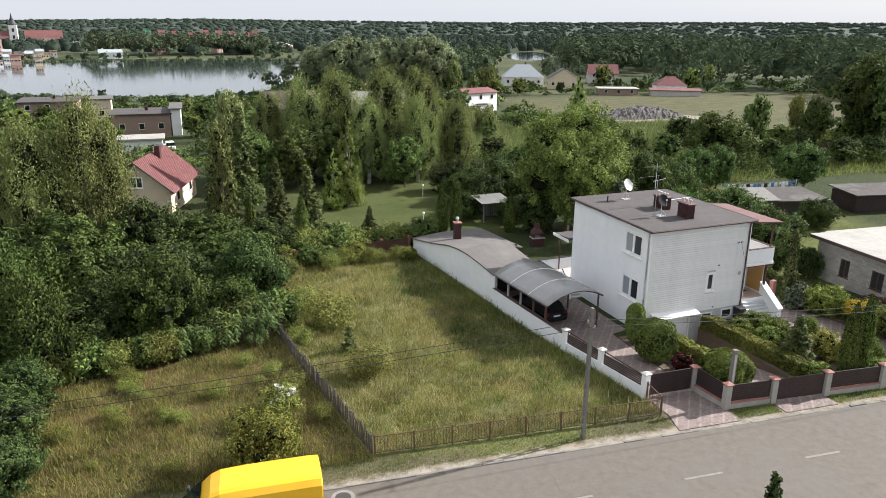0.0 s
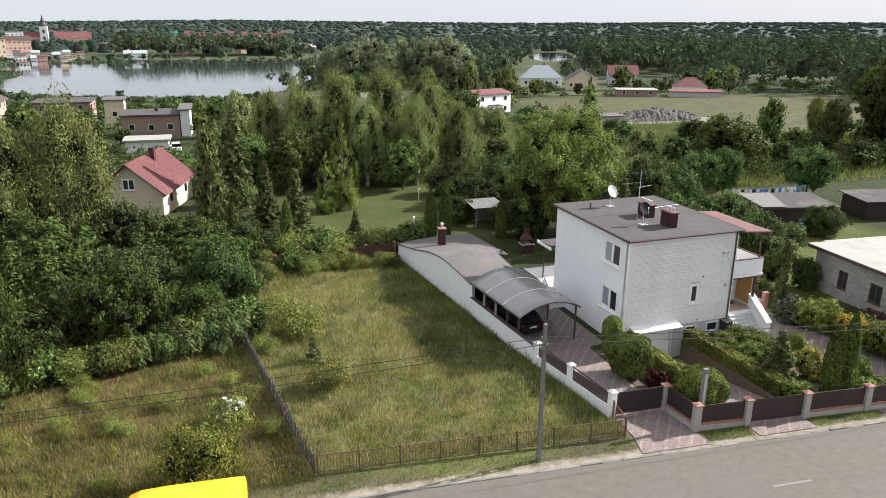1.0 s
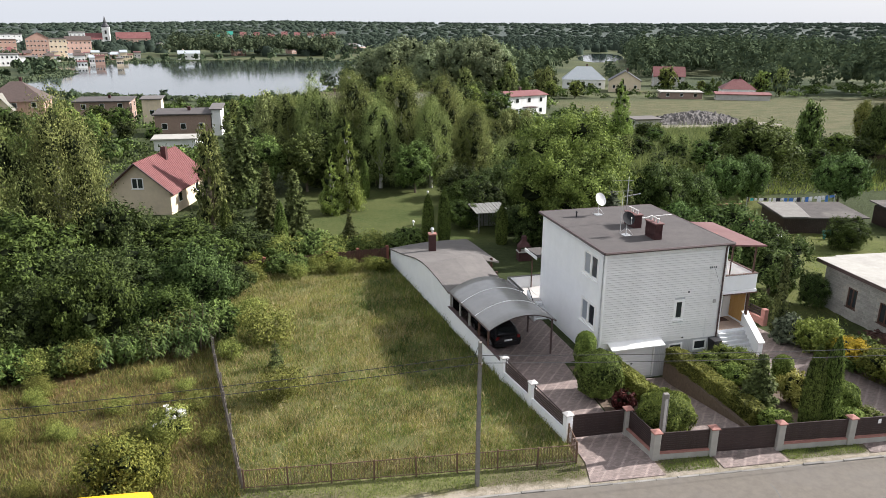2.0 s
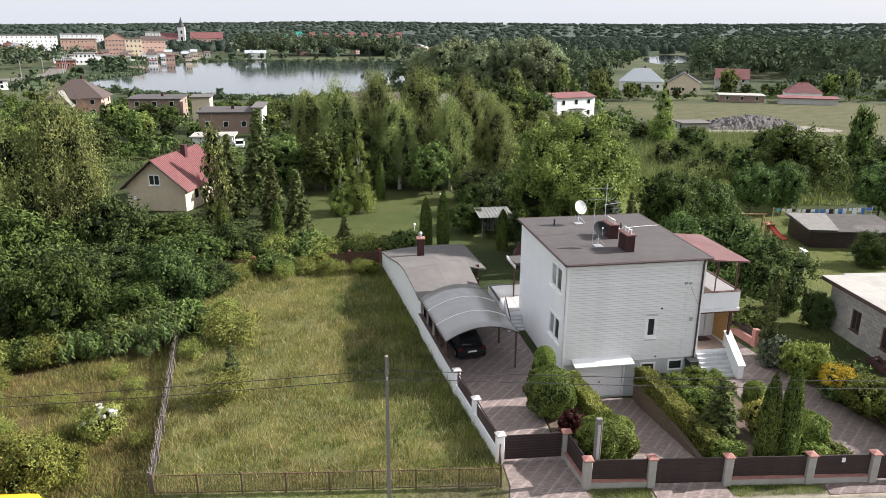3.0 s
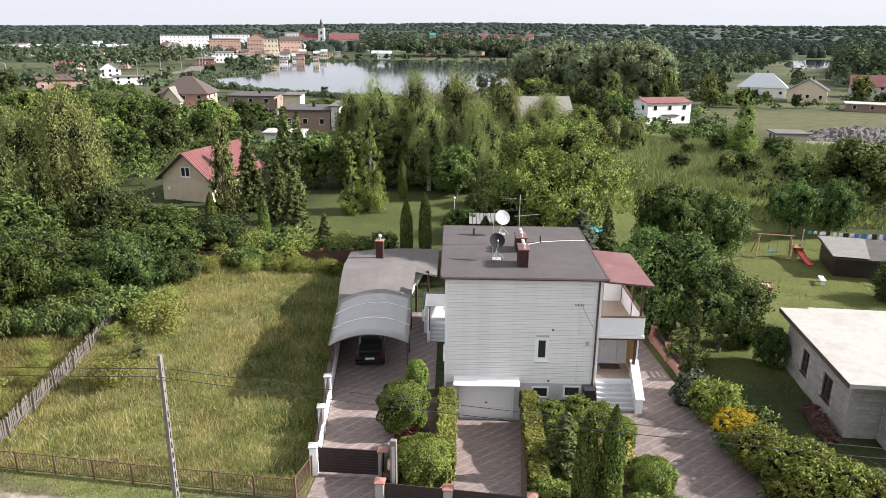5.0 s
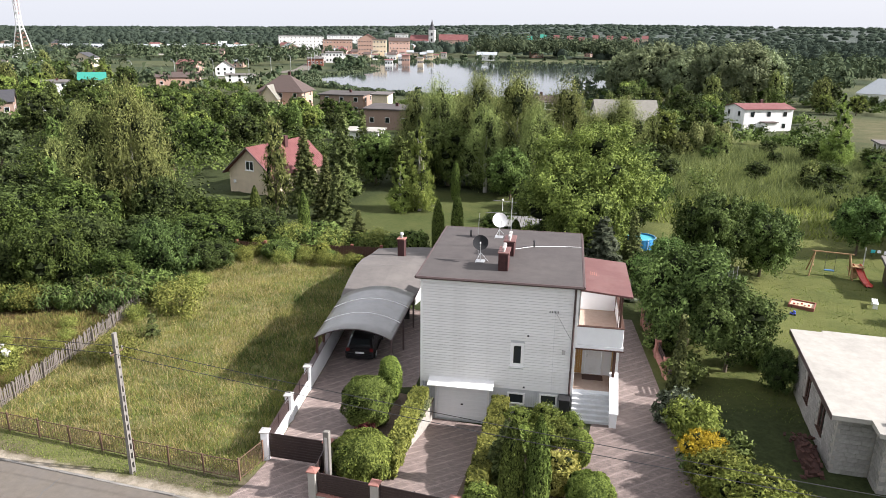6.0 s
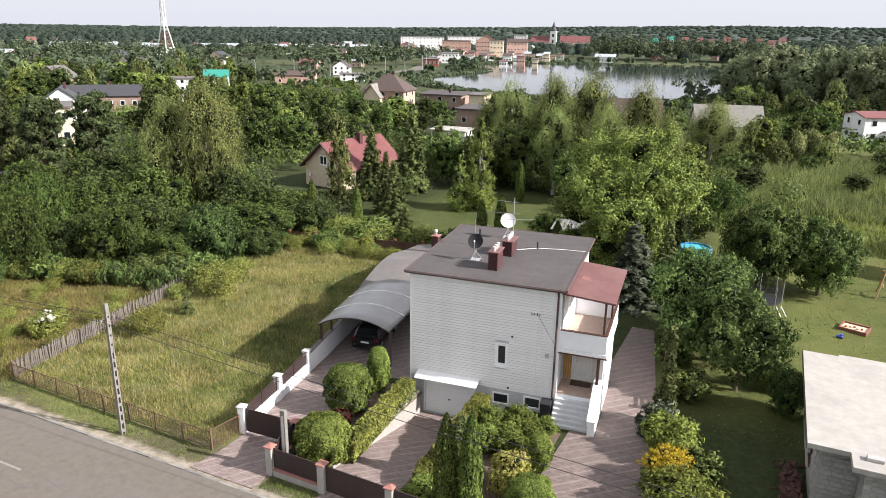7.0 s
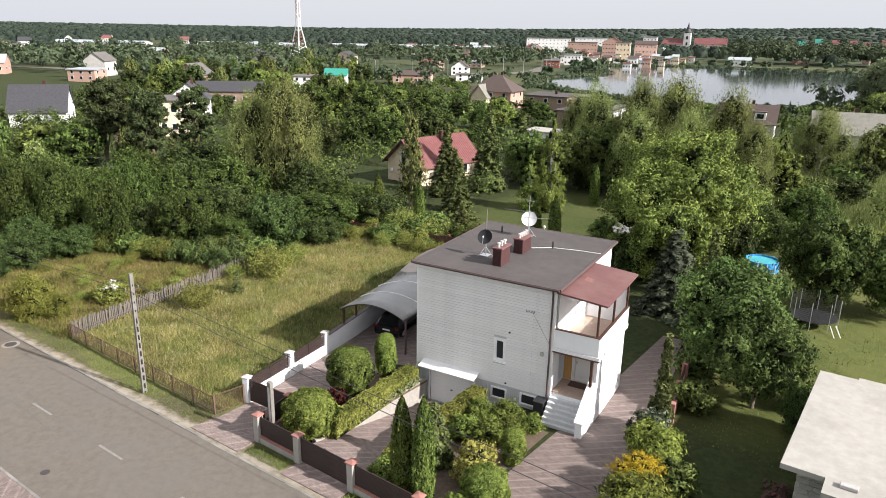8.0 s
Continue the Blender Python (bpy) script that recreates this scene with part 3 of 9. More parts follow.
def ramp_h(y):
    return min(1.0, max(0.0, (y - 28.0) / (36.2 - 28.0))) * -1.66


sheet("garage_ramp", [(25.55, 28.75, y) for y in (25.6, 26.4, 27.2)] + [(24.97, 28.44, y) for y in np.arange(28, 37.4, 0.6)], SETTS, "sett-paved ramp sloping down to the basement garage", "driveway", drop=ramp_h)
# earth beds under the shrubs
sheet("flower_bed", [(22.4, 25.0, y) for y in np.arange(28.9, 37.0, 0.9)], SOIL, "bare soil bed with grass between drive and ramp", "flower bed", lift=0.02)
sheet("flower_bed", [(28.7, 33.1, y) for y in np.arange(27.2, 37.0, 0.9)], SOIL, "planted soil bed before the house", "flower bed", lift=0.02)
sheet("flower_bed", [(38.9 - (y - 29) * 0.15, 40.4 - (y - 29) * 0.19, y) for y in np.arange(27.2, 40, 1.5)], SOIL, "planted bed beside the drive", "flower bed", lift=0.02)
# retaining walls of the ramp
# left wall in pale stone, right wall in the dark soil colour
for x0, x1, lab in ((24.72, 24.98, "pale stone retaining wall beside the garage ramp"), (28.42, 28.66, "dark brown retaining wall beside the garage ramp")):
    g = G()
    poly = [(28.3, -0.25), (37.0, -2.0), (37.0, -0.35), (28.3, 0.1)]
    g.add([(x0, y, z) for y, z in poly] + [(x1, y, z) for y, z in poly], [(0, 1, 2, 3), (7, 6, 5, 4), (0, 4, 5, 1), (1, 5, 6, 2), (2, 6, 7, 3), (3, 7, 4, 0)])
    solid("retaining_wall", g, STONE if x0 < 26 else SOIL, lab, "retaining wall", kind="structure")

# lake and pond
def smooth_outline(pts, n=6):
    out, k = [], len(pts)
    for i in range(k):
        p0, p1, p2, p3 = (Vector(pts[(i + j - 1) % k]) for j in range(4))
        for s in range(n):
            t = s / n
            out.append(0.5 * ((2 * p1) + (p2 - p0) * t + (2 * p0 - 5 * p1 + 4 * p2 - p3) * t * t + (3 * p1 - p0 - 3 * p2 + p3) * t ** 3))
    return [(p.x, p.y) for p in out]


PX, PY = 258.0, 620.0
LAKE = smooth_outline([(-122, 335), (-98, 285), (-55, 256), (-15, 246), (12, 258), (22, 300), (34, 345), (60, 430), (66, 510), (35, 545), (-40, 548), (-105, 538), (-148, 515), (-155, 470), (-134, 425), (-116, 392)])
g = G()
g.add([(x, y, -3.86) for x, y in LAKE], [tuple(range(len(LAKE)))])
solid("lake", g, WATER, "still lake mirroring the sky and the far shore", "lake", kind="structure")
g = G()
g.add([(PX + 21 * math.cos(a) + 41 * math.sin(a), PY + 100 * math.sin(a), -3.88) for a in np.linspace(0, 2 * math.pi, 40)[:-1]], [tuple(range(39))])
solid("pond", g, WATER, "small pale pond among trees", "pond", kind="structure")
# far road along the lake
pts = [(-420, 150), (-260, 215), (-175, 262), (-152, 315), (-155, 385), (-182, 455), (-205, 560), (-230, 700)]
g = G()
vs = []
for i, (x, y) in enumerate(pts):
    d = (Vector(pts[min(i + 1, len(pts) - 1)]) - Vector(pts[max(i - 1, 0)])).normalized()
    z = max(gzf(x, y), -4.0) + 0.25
    vs += [(x - d.y * 4.5, y + d.x * 4.5, z), (x + d.y * 4.5, y - d.x * 4.5, z)]
g.add(vs, [(2 * i, 2 * i + 1, 2 * i + 3, 2 * i + 2) for i in range(len(pts) - 1)])
solid("road", g, ASPHALT, "distant grey road past the lake shore", "road", kind="structure")
for i in range(16):
    t_ = i / 15 * (len(pts) - 3) + 1
    k_ = int(t_)
    a_, b_ = Vector(pts[k_]), Vector(pts[min(k_ + 1, len(pts) - 1)])
    c_ = a_.lerp(b_, t_ - k_)
    lp = thing("street_lamp", "grey street lamp beside the distant lake road", "street lamp", pose(c_.x + 6.0, c_.y - 3.0, -4.0), group="lake road lamps")
    part("post", G().tube([(0, 0, 0), (0, 0, 8.4), (-0.5, 0.2, 9.0), (-1.6, 0.6, 9.2)], [0.13, 0.09, 0.07, 0.06], 6), STEEL, lp)
    part("lamp_head", box(-2.3, 0.5, 9.12, -1.5, 0.8, 9.3, 0.03), STEEL, lp)

# ---- the house ----
HM = pose(24.15, 36.98, 0, 0, 0, 5.5)
house = thing("house", "white two-storey cube house with flat felt roof and basement garage", "house", HM)
U0, U1, V0, V1, ZB, ZT = 0.1, 8.16, 0.1, 9.18, -1.9, 6.36
DOOR, BW1, BW2, WIN = (1.0, 3.74, -1.66, 0.24), (4.78, 5.72, -0.4, 0.3), (6.48, 7.43, -0.33, 0.37), (4.86, 5.58, 1.83, 3.17)
def moved(hs, d):
    return [(h[0] - d, h[1] - d, h[2], h[3]) for h in hs]
part("front_wall", wall_with_holes(U1 - U0, ZB, ZT, 0.3, moved([DOOR, BW1, BW2, WIN], U0)), GREY_SIDING, house, "grey ribbed base under white siding", m=pose(U0, V0, 0))
SIDEW = [(0.85, 2.8, 4.42, 5.98), (0.85, 2.8, 1.4, 2.97)]
LM = pose(U0, V1, 0, 0, 0, -90)
part("side_wall", wall_with_holes(V1 - V0, ZB, ZT, 0.3, [(V1 - h[1], V1 - h[0], h[2], h[3]) for h in SIDEW]), WHITE_WALL, house, "white rendered wall", m=LM)
RM = pose(U1, V0, 0, 0, 0, 90)
part("side_wall", wall_with_holes(V1 - V0, ZB, ZT, 0.3, [(2.3, 3.2, 3.4, 5.4), (1.0, 1.85, 0.9, 2.9)]), WHITE_WALL, house, m=RM)
part("back_wall", wall_with_holes(U1 - U0 - 0.6, ZB, ZT, 0.3, []), WHITE_WALL, house, m=pose(U1 - 0.3, V1, 0, 0, 0, 180))
part("floor_slab", box(0.4, 0.4, 3.1, 7.86, 8.88, 3.3), DARK, house)
# siding boards, broken at the window
P, y0 = 0.148, V0 - 0.022
zs = np.arange(0.5, 6.2, P)
boards = {}
def board(u0, u1, z):
    key = round(u1 - u0, 3)
    if key not in boards:
        w = u1 - u0
        g = G().add([(0, 0.022, 0), (w, 0.022, 0), (w, -0.012, 0.005), (0, -0.012, 0.005), (0, 0.0, P - 0.016), (w, 0.0, P - 0.016), (0, 0.022, P - 0.012), (w, 0.022, P - 0.012)], [(0, 1, 2, 3), (3, 2, 5, 4), (4, 5, 7, 6), (0, 3, 4, 6), (1, 7, 5, 2)])
        boards[key] = g.mesh("siding_board", SIDING)
    part("siding_board", boards[key], None, siding, m=pose(u0, y0, z))
siding = part("siding", box(U0, V0 - 0.004, 0.49, U1, V0 - 0.0005, 0.5), SIDING, house, "white horizontal plank cladding")
for z in zs:
    if z + P > WIN[2] - 0.02 and z < WIN[3] + 0.02:
        board(U0, WIN[0], float(z))
        board(WIN[1], U1, float(z))
    else:
        board(U0, U1, float(z))
# vertical ribs on the base course
rib = box(0, 0, 0, 0.05, 0.018, 2.05, 0.006).mesh("rib", GREY_SIDING)
for u in np.arange(U0, U1, 0.12):
    if not (DOOR[0] - 0.15 < u < DOOR[1] + 0.1):
        over = any(h[0] - 0.08 < u < h[1] + 0.04 for h in (BW1, BW2))
        if not over:
            part("rib", rib, None, house, m=pose(float(u), V0 - 0.018, -1.57))
g = G()
g.box(U0 - 0.03, V0 - 0.035, ZB, U0 + 0.09, V0 + 0.1, ZT - 0.05, 0.01)
part("corner_trim", g, WHITE_PAINT, house)
part("corner_trim", box(U1 - 0.09, V0 - 0.035, ZB, U1 + 0.03, V0 + 0.1, ZT - 0.05, 0.01), WHITE_PAINT, house)
part("band", box(U0, V0 - 0.03, 6.22, U1, V0 - 0.0, 6.36, 0.005), WHITE_PAINT, house, "pale band with dentil vents under the eaves")
# flat roof
roof = part("roof", G().slab([(-0.08, -0.1, 6.56), (8.34, -0.1, 6.56), (8.34, 9.32, 6.66), (-0.08, 9.32, 6.66)], 0.14), FELT, house, "dark brown-grey bitumen felt")
g = G()
for a, c in (((-0.12, -0.14), (8.38, -0.14)), ((8.38, -0.14), (8.38, 9.36)), ((8.38, 9.36), (-0.12, 9.36)), ((-0.12, 9.36), (-0.12, -0.14))):
    zz = [6.56 if p[1] < 1 else 6.66 for p in (a, c)]
    g.tube([(a[0], a[1], zz[0] - 0.06), (c[0], c[1], zz[1] - 0.06)], 0.085, 6)
part("roof_edge", g, FASCIA, house, "dark brown metal roof edge")
# windows
window(house, pose(WIN[0], V0 - 0.03, WIN[2]), WIN[1] - WIN[0], WIN[3] - WIN[2], 0, depth=0.12, fr=0.17)
for h in SIDEW:
    window(house, pose(U0 - 0.03, h[1], h[2], 0, 0, -90), h[1] - h[0], h[3] - h[2], 1, depth=0.14, curtain=True, fr=0.17)
for h in (BW1, BW2):
    window(house, pose(h[0], V0 - 0.03, h[2]), h[1] - h[0], h[3] - h[2], 0, depth=0.12, name="basement_window", sill=False)
# garage door
DOOR_WHITE = stuff("door_white", (0.8, 0.815, 0.83), (0.85, 0.86, 0.87), 2, 0.45, bump=0.05)
gd = part("garage_door", box(DOOR[0], V0 + 0.05, DOOR[2], DOOR[1], V0 + 0.1, DOOR[3], 0.01), DOOR_WHITE, house, "white up-and-over garage door")
panel = box(0, 0, 0, DOOR[1] - DOOR[0] - 0.16, 0.02, 0.222, 0.004).mesh("door_panel", DOOR_WHITE)
for i in range(8):
    part("door_panel", panel, None, gd, m=pose(DOOR[0] + 0.08, V0 + 0.035, DOOR[2] + 0.05 + i * 0.228))
part("door_handle", box(2.3, V0 + 0.005, -0.78, 2.42, V0 + 0.045, -0.7, 0.01), BLACK, gd)
g = G()
g.box(DOOR[0] - 0.1, V0 - 0.05, DOOR[2], DOOR[0], V0 + 0.1, DOOR[3] + 0.1, 0.008).box(DOOR[1], V0 - 0.05, DOOR[2], DOOR[1] + 0.1, V0 + 0.1, DOOR[3] + 0.1, 0.008).box(DOOR[0], V0 - 0.05, DOOR[3], DOOR[1], V0 + 0.1, DOOR[3] + 0.1, 0.008)
part("door_frame", g, WHITE_PAINT, house)
aw = part("awning", G().slab([(0.58, 0.06, 0.86), (4.08, 0.06, 0.86), (4.08, -0.62, 0.66), (0.58, -0.62, 0.66)], 0.05), WHITE_PAINT, house, "white sloping sheet awning over the garage door")
for u in (0.8, 2.3, 3.85):
    part("bracket", G().tube([(u, 0.05, 0.4), (u, -0.5, 0.66)], 0.02, 6), WHITE_PAINT, aw)
# downpipe, meter box, vents, cable bracket
part("downpipe", G().tube([(8.0, -0.05, 6.4), (8.0, 0.02, 6.2), (8.0, 0.0, -0.7)], 0.05, 8), FASCIA, house, "dark brown downpipe")
part("downpipe", G().tube([(8.22, 0.25, 6.3), (8.22, 0.25, 3.4)], 0.05, 8), STEEL, house)
part("meter_box", box(7.5, 0.0, 2.75, 7.68, 0.08, 2.97, 0.01), CONCRETE, house)
part("vent", box(5.7, 0.02, 3.57, 5.8, 0.09, 3.66, 0.01), BLACK, house)
part("vent", box(5.6, 0.02, 0.62, 5.7, 0.09, 0.7, 0.01), BLACK, house)
g = G()
g.tube([(7.0, 0.1, 5.1), (7.0, -0.35, 5.15)], 0.02, 6).tube([(6.75, -0.3, 5.14), (7.2, -0.3, 5.16)], 0.018, 6).tube([(7.0, 0.1, 4.95), (7.0, -0.3, 5.14)], 0.012, 6)
br = part("cable_bracket", g, STEEL, house)
for u in (6.78, 6.9, 7.06, 7.18):
    part("insulator", G().tube([(u, -0.3, 5.14), (u, -0.3, 5.24)], [0.03, 0.02], 8), BLACK, br)
part("service_cable", G().tube([(7.1, -0.28, 5.14), (7.6, -0.12, 4.2), (8.02, -0.06, 3.5)], 0.008, 5), BLACK, house)
part("service_cable", G().tube([(7.05, -0.02, 5.1), (7.08, -0.03, 0.5)], 0.005, 4), STEEL, house)
# chimneys
def chimney(u, v, w, d, h, pots):
    ch = part("chimney", box(u, v, 6.5, u + w, v + d, 6.56 + h, 0.01), CHIM, house, "dark red brick chimney stack")
    k = 7
    for i in range(k):
        x = u + w * (i + 0.12) / k
        part("rib", box(x, v - 0.02, 6.62, x + w / k * 0.62, v - 0.001, 6.56 + h - 0.06, 0.006), CHIM, ch)
    for i in range(10):
        x = v + d * (i + 0.12) / 10
        part("rib", box(u - 0.02, x, 6.62, u - 0.001, x + d / 10 * 0.62, 6.56 + h - 0.06, 0.006), CHIM, ch)
    part("cap", box(u - 0.06, v - 0.06, 6.56 + h, u + w + 0.06, v + d + 0.06, 6.64 + h, 0.015), PORCH_RED, ch, "dull red concrete cap slab")
    for i in range(pots):
        y = v + d * (i + 0.5) / pots
        part("pot", G().tube([(u + w / 2, y, 6.62 + h), (u + w / 2, y, 6.82 + h), (u + w / 2, y, 6.83 + h), (u + w / 2, y, 6.9 + h)], [0.07, 0.065, 0.1, 0.09], 10), GREY_CAP, ch)
chimney(3.95, 1.45, 0.5, 1.1, 0.95, 3)
chimney(4.02, 4.0, 0.55, 1.2, 0.85, 4)
part("roof_vent", G().tube([(5.6, 6.0, 6.55), (5.6, 6.0, 6.95), (5.6, 6.0, 6.96), (5.6, 6.0, 7.06)], [0.05, 0.05, 0.09, 0.02], 8), BLACK, house)
part("roof_vent", G().tube([(1.7, 7.4, 6.55), (1.7, 7.4, 6.95), (1.7, 7.4, 6.96), (1.7, 7.4, 7.06)], [0.05, 0.05, 0.09, 0.02], 8), BLACK, house)
part("roof_cable", G().tube([(4.4, 5.2, 6.65), (5.6, 6.0, 6.66), (7.0, 6.3, 6.66), (8.3, 6.4, 6.66)], 0.02, 5), WHITE_PAINT, house)
# porch and balcony on the east side
balcony = part("balcony", G().slab([(U1, 0.05, 3.36), (10.55, 0.05, 3.36), (10.55, 5.2, 3.36), (U1, 5.2, 3.36)], 0.22), WHITE_WALL, house, "white balcony with tiled floor over the entrance")
part("floor", box(U1, 0.2, 3.361, 10.4, 5.05, 3.385), TILE_FLOOR, balcony, "brown tiles")
part("edge", box(U1, 0.0, 3.14, 10.6, 0.05, 3.2), BROWN_WOOD, balcony)
part("parapet", box(U1, 0.08, 3.385, 10.5, 0.2, 4.36, 0.01), WHITE_WALL, balcony)
part("parapet", box(10.4, 0.2, 3.385, 10.52, 5.15, 4.36, 0.01), WHITE_WALL, balcony)
part("parapet", box(U1, 5.03, 3.385, 10.4, 5.15, 6.1, 0.01), WHITE_WALL, balcony)
part("rail", box(U1, 0.06, 4.36, 10.54, 0.22, 4.41, 0.01), BROWN_WOOD, balcony, "dark brown rail")
part("rail", box(10.37, 0.22, 4.36, 10.54, 5.15, 4.41, 0.01), BROWN_WOOD, balcony)
for u, v in ((10.3, 0.3), (10.42, 2.5), (10.42, 4.95)):
    part("post", box(u - 0.05, v - 0.05, 3.385, u + 0.05, v + 0.05, 6.2, 0.01), BROWN_WOOD, balcony)
proof = part("porch_roof", G().slab([(U1 + 0.05, -0.05, 6.4), (10.78, -0.05, 6.18), (10.78, 5.35, 6.22), (U1 + 0.05, 5.35, 6.44)], 0.09), PORCH_RED, house, "dull red sheet canopy roof")
for k in range(8):
    part("louvre", box(8.75 + k * 0.1, 2.4, 6.36 - 0.011 * k, 8.8 + k * 0.1, 2.95, 6.38 - 0.011 * k), CAP_RED, proof)
part("balcony_door", box(U1 - 0.1, 2.42, 3.39, U1 - 0.04, 3.28, 5.38, 0.01), WHITE_PAINT, house)
# ground-floor porch
part("landing", box(U1, 0.1, -0.8, 10.2, 5.1, 0.84), WHITE_WALL, house)
part("landing_tiles", box(U1, 0.1, 0.841, 10.2, 1.9, 0.86), TILE_FLOOR, house)
part("entrance_wall", wall_with_holes(10.2 - U1, 0.86, 3.14, 0.2, [(0.62, 1.5, 0.86, 2.92)]), WHITE_WALL, house, m=pose(U1, 1.9, 0))
ed = part("entrance_door", box(U1 + 0.64, 1.98, 0.87, U1 + 1.48, 2.03, 2.9, 0.01), WHITE_PAINT, house, "white panelled entrance door")
for a in (0.95, 1.95):
    part("door_panel", box(U1 + 0.76, 1.965, a, U1 + 1.36, 1.98, a + 0.8, 0.01), WHITE_PAINT, ed)
part("door_handle", box(U1 + 0.7, 1.92, 1.85, U1 + 0.74, 1.97, 2.0, 0.005), STEEL, ed)
part("door_frame", G().box(U1 + 0.5, 1.86, 0.86, U1 + 0.62, 1.9, 3.0).box(U1 + 1.5, 1.86, 0.86, U1 + 1.62, 1.9, 3.0).box(U1 + 0.62, 1.86, 2.92, U1 + 1.5, 1.9, 3.0), WHITE_PAINT, house)
part("door_mat", box(U1 + 0.5, 1.2, 0.861, U1 + 1.6, 1.8, 0.88, 0.005), BROWN_WOOD, house)
part("porch_wall", box(10.2, 0.45, -0.8, 10.4, 5.15, 3.14), WHITE_WALL, house)
for i in range(9):
    part("lining_board", box(10.165, 0.5 + i * 0.15, 1.0, 10.198, 0.64 + i * 0.15, 3.1, 0.006), HONEY, house, "honey-coloured wood panelling")
for i in range(4):
    part("lining_board", box(U1 + 0.03 + i * 0.11, 1.86, 0.9, U1 + 0.13 + i * 0.11, 1.895, 3.1, 0.006), HONEY, house)
part("porch_post", box(10.1, 0.2, 0.86, 10.24, 0.34, 3.14, 0.01), BROWN_WOOD, house, "dark brown porch post")
for i in range(7):
    z = 0.84 - (i + 1) * 0.186
    part("step", box(U1, 0.1 - (i + 1) * 0.2, z - 0.9 if i < 6 else -0.7, 10.05, 0.1 - i * 0.2, z, 0.01), STEP, house, "pale grey tiled step")
g = G()
poly = [(-1.35, -0.8), (0.45, -0.8), (0.45, 1.75), (-1.35, 0.42)]
g.add([(10.05, y, z) for y, z in poly] + [(10.4, y, z) for y, z in poly], [(0, 1, 2, 3), (7, 6, 5, 4), (0, 4, 5, 1), (1, 5, 6, 2), (2, 6, 7, 3), (3, 7, 4, 0)])
sw = part("stair_parapet", g, WHITE_WALL, house, "white sloping stair wall with capping")
g = G()
poly = [(-1.42, 0.43), (0.45, 1.81), (0.45, 1.755), (-1.42, 0.37)]
g.add([(10.0, y, z) for y, z in poly] + [(10.45, y, z) for y, z in poly], [(0, 1, 2, 3), (7, 6, 5, 4), (0, 4, 5, 1), (1, 5, 6, 2), (2, 6, 7, 3), (3, 7, 4, 0)])
part("capping", g, WHITE_PAINT, sw)
# terrace and back canopy
terrace = part("terrace", box(-1.4, 8.6, -0.9, 0.08, 11.4, 0.36), WHITE_WALL, house, "white walled terrace with steps")
part("terrace", box(0.08, 9.2, -0.9, 4.0, 11.4, 0.36), WHITE_WALL, house)
part("floor", box(-1.37, 8.62, 0.361, 0.07, 11.37, 0.385), GREY_CAP, terrace, "grey terrace tiles")
part("floor", box(0.09, 9.22, 0.361, 3.98, 11.37, 0.385), GREY_CAP, terrace)
part("parapet", box(-1.5, 8.6, 0.36, -1.38, 11.5, 1.24, 0.01), WHITE_WALL, terrace)
part("parapet", box(-1.38, 11.38, 0.36, 2.0, 11.5, 1.24, 0.01), WHITE_WALL, terrace)
part("rail", box(-1.53, 8.55, 1.24, -1.36, 11.53, 1.28, 0.01), BLACK, terrace)
part("rail", box(-1.36, 11.36, 1.24, 2.0, 11.53, 1.28, 0.01), BLACK, terrace)
for i in range(5):
    part("step", box(-0.95, 8.6 - (i + 1) * 0.24, -0.9, 0.08, 8.6 - i * 0.24, 0.2 - i * 0.17, 0.01), STEP, terrace)
g = G()
poly = [(7.2, -0.8), (8.6, -0.8), (8.6, 1.24), (7.2, 0.2)]
g.add([(-1.12, y, z) for y, z in poly] + [(-0.98, y, z) for y, z in poly], [(0, 1, 2, 3), (7, 6, 5, 4), (0, 4, 5, 1), (1, 5, 6, 2), (2, 6, 7, 3), (3, 7, 4, 0)])
part("stair_parapet", g, WHITE_WALL, terrace)
part("handrail", G().tube([(-1.0, 7.15, 0.35), (-1.0, 8.6, 1.4)], 0.035, 6), BLACK, terrace)
canopy = part("back_canopy", G().slab([(-0.2, 9.25, 3.55), (4.0, 9.25, 3.55), (4.0, 11.4, 3.4), (-0.2, 11.4, 3.4)], 0.2), FELT, house, "flat canopy with white edge over the terrace")
part("edge", box(-0.25, 9.2, 3.2, -0.202, 11.45, 3.42), WHITE_PAINT, canopy)
part("post", G().tube([(0.3, 11.25, 0.36), (0.3, 11.25, 3.2)], 0.05, 8), BROWN_WOOD, canopy)

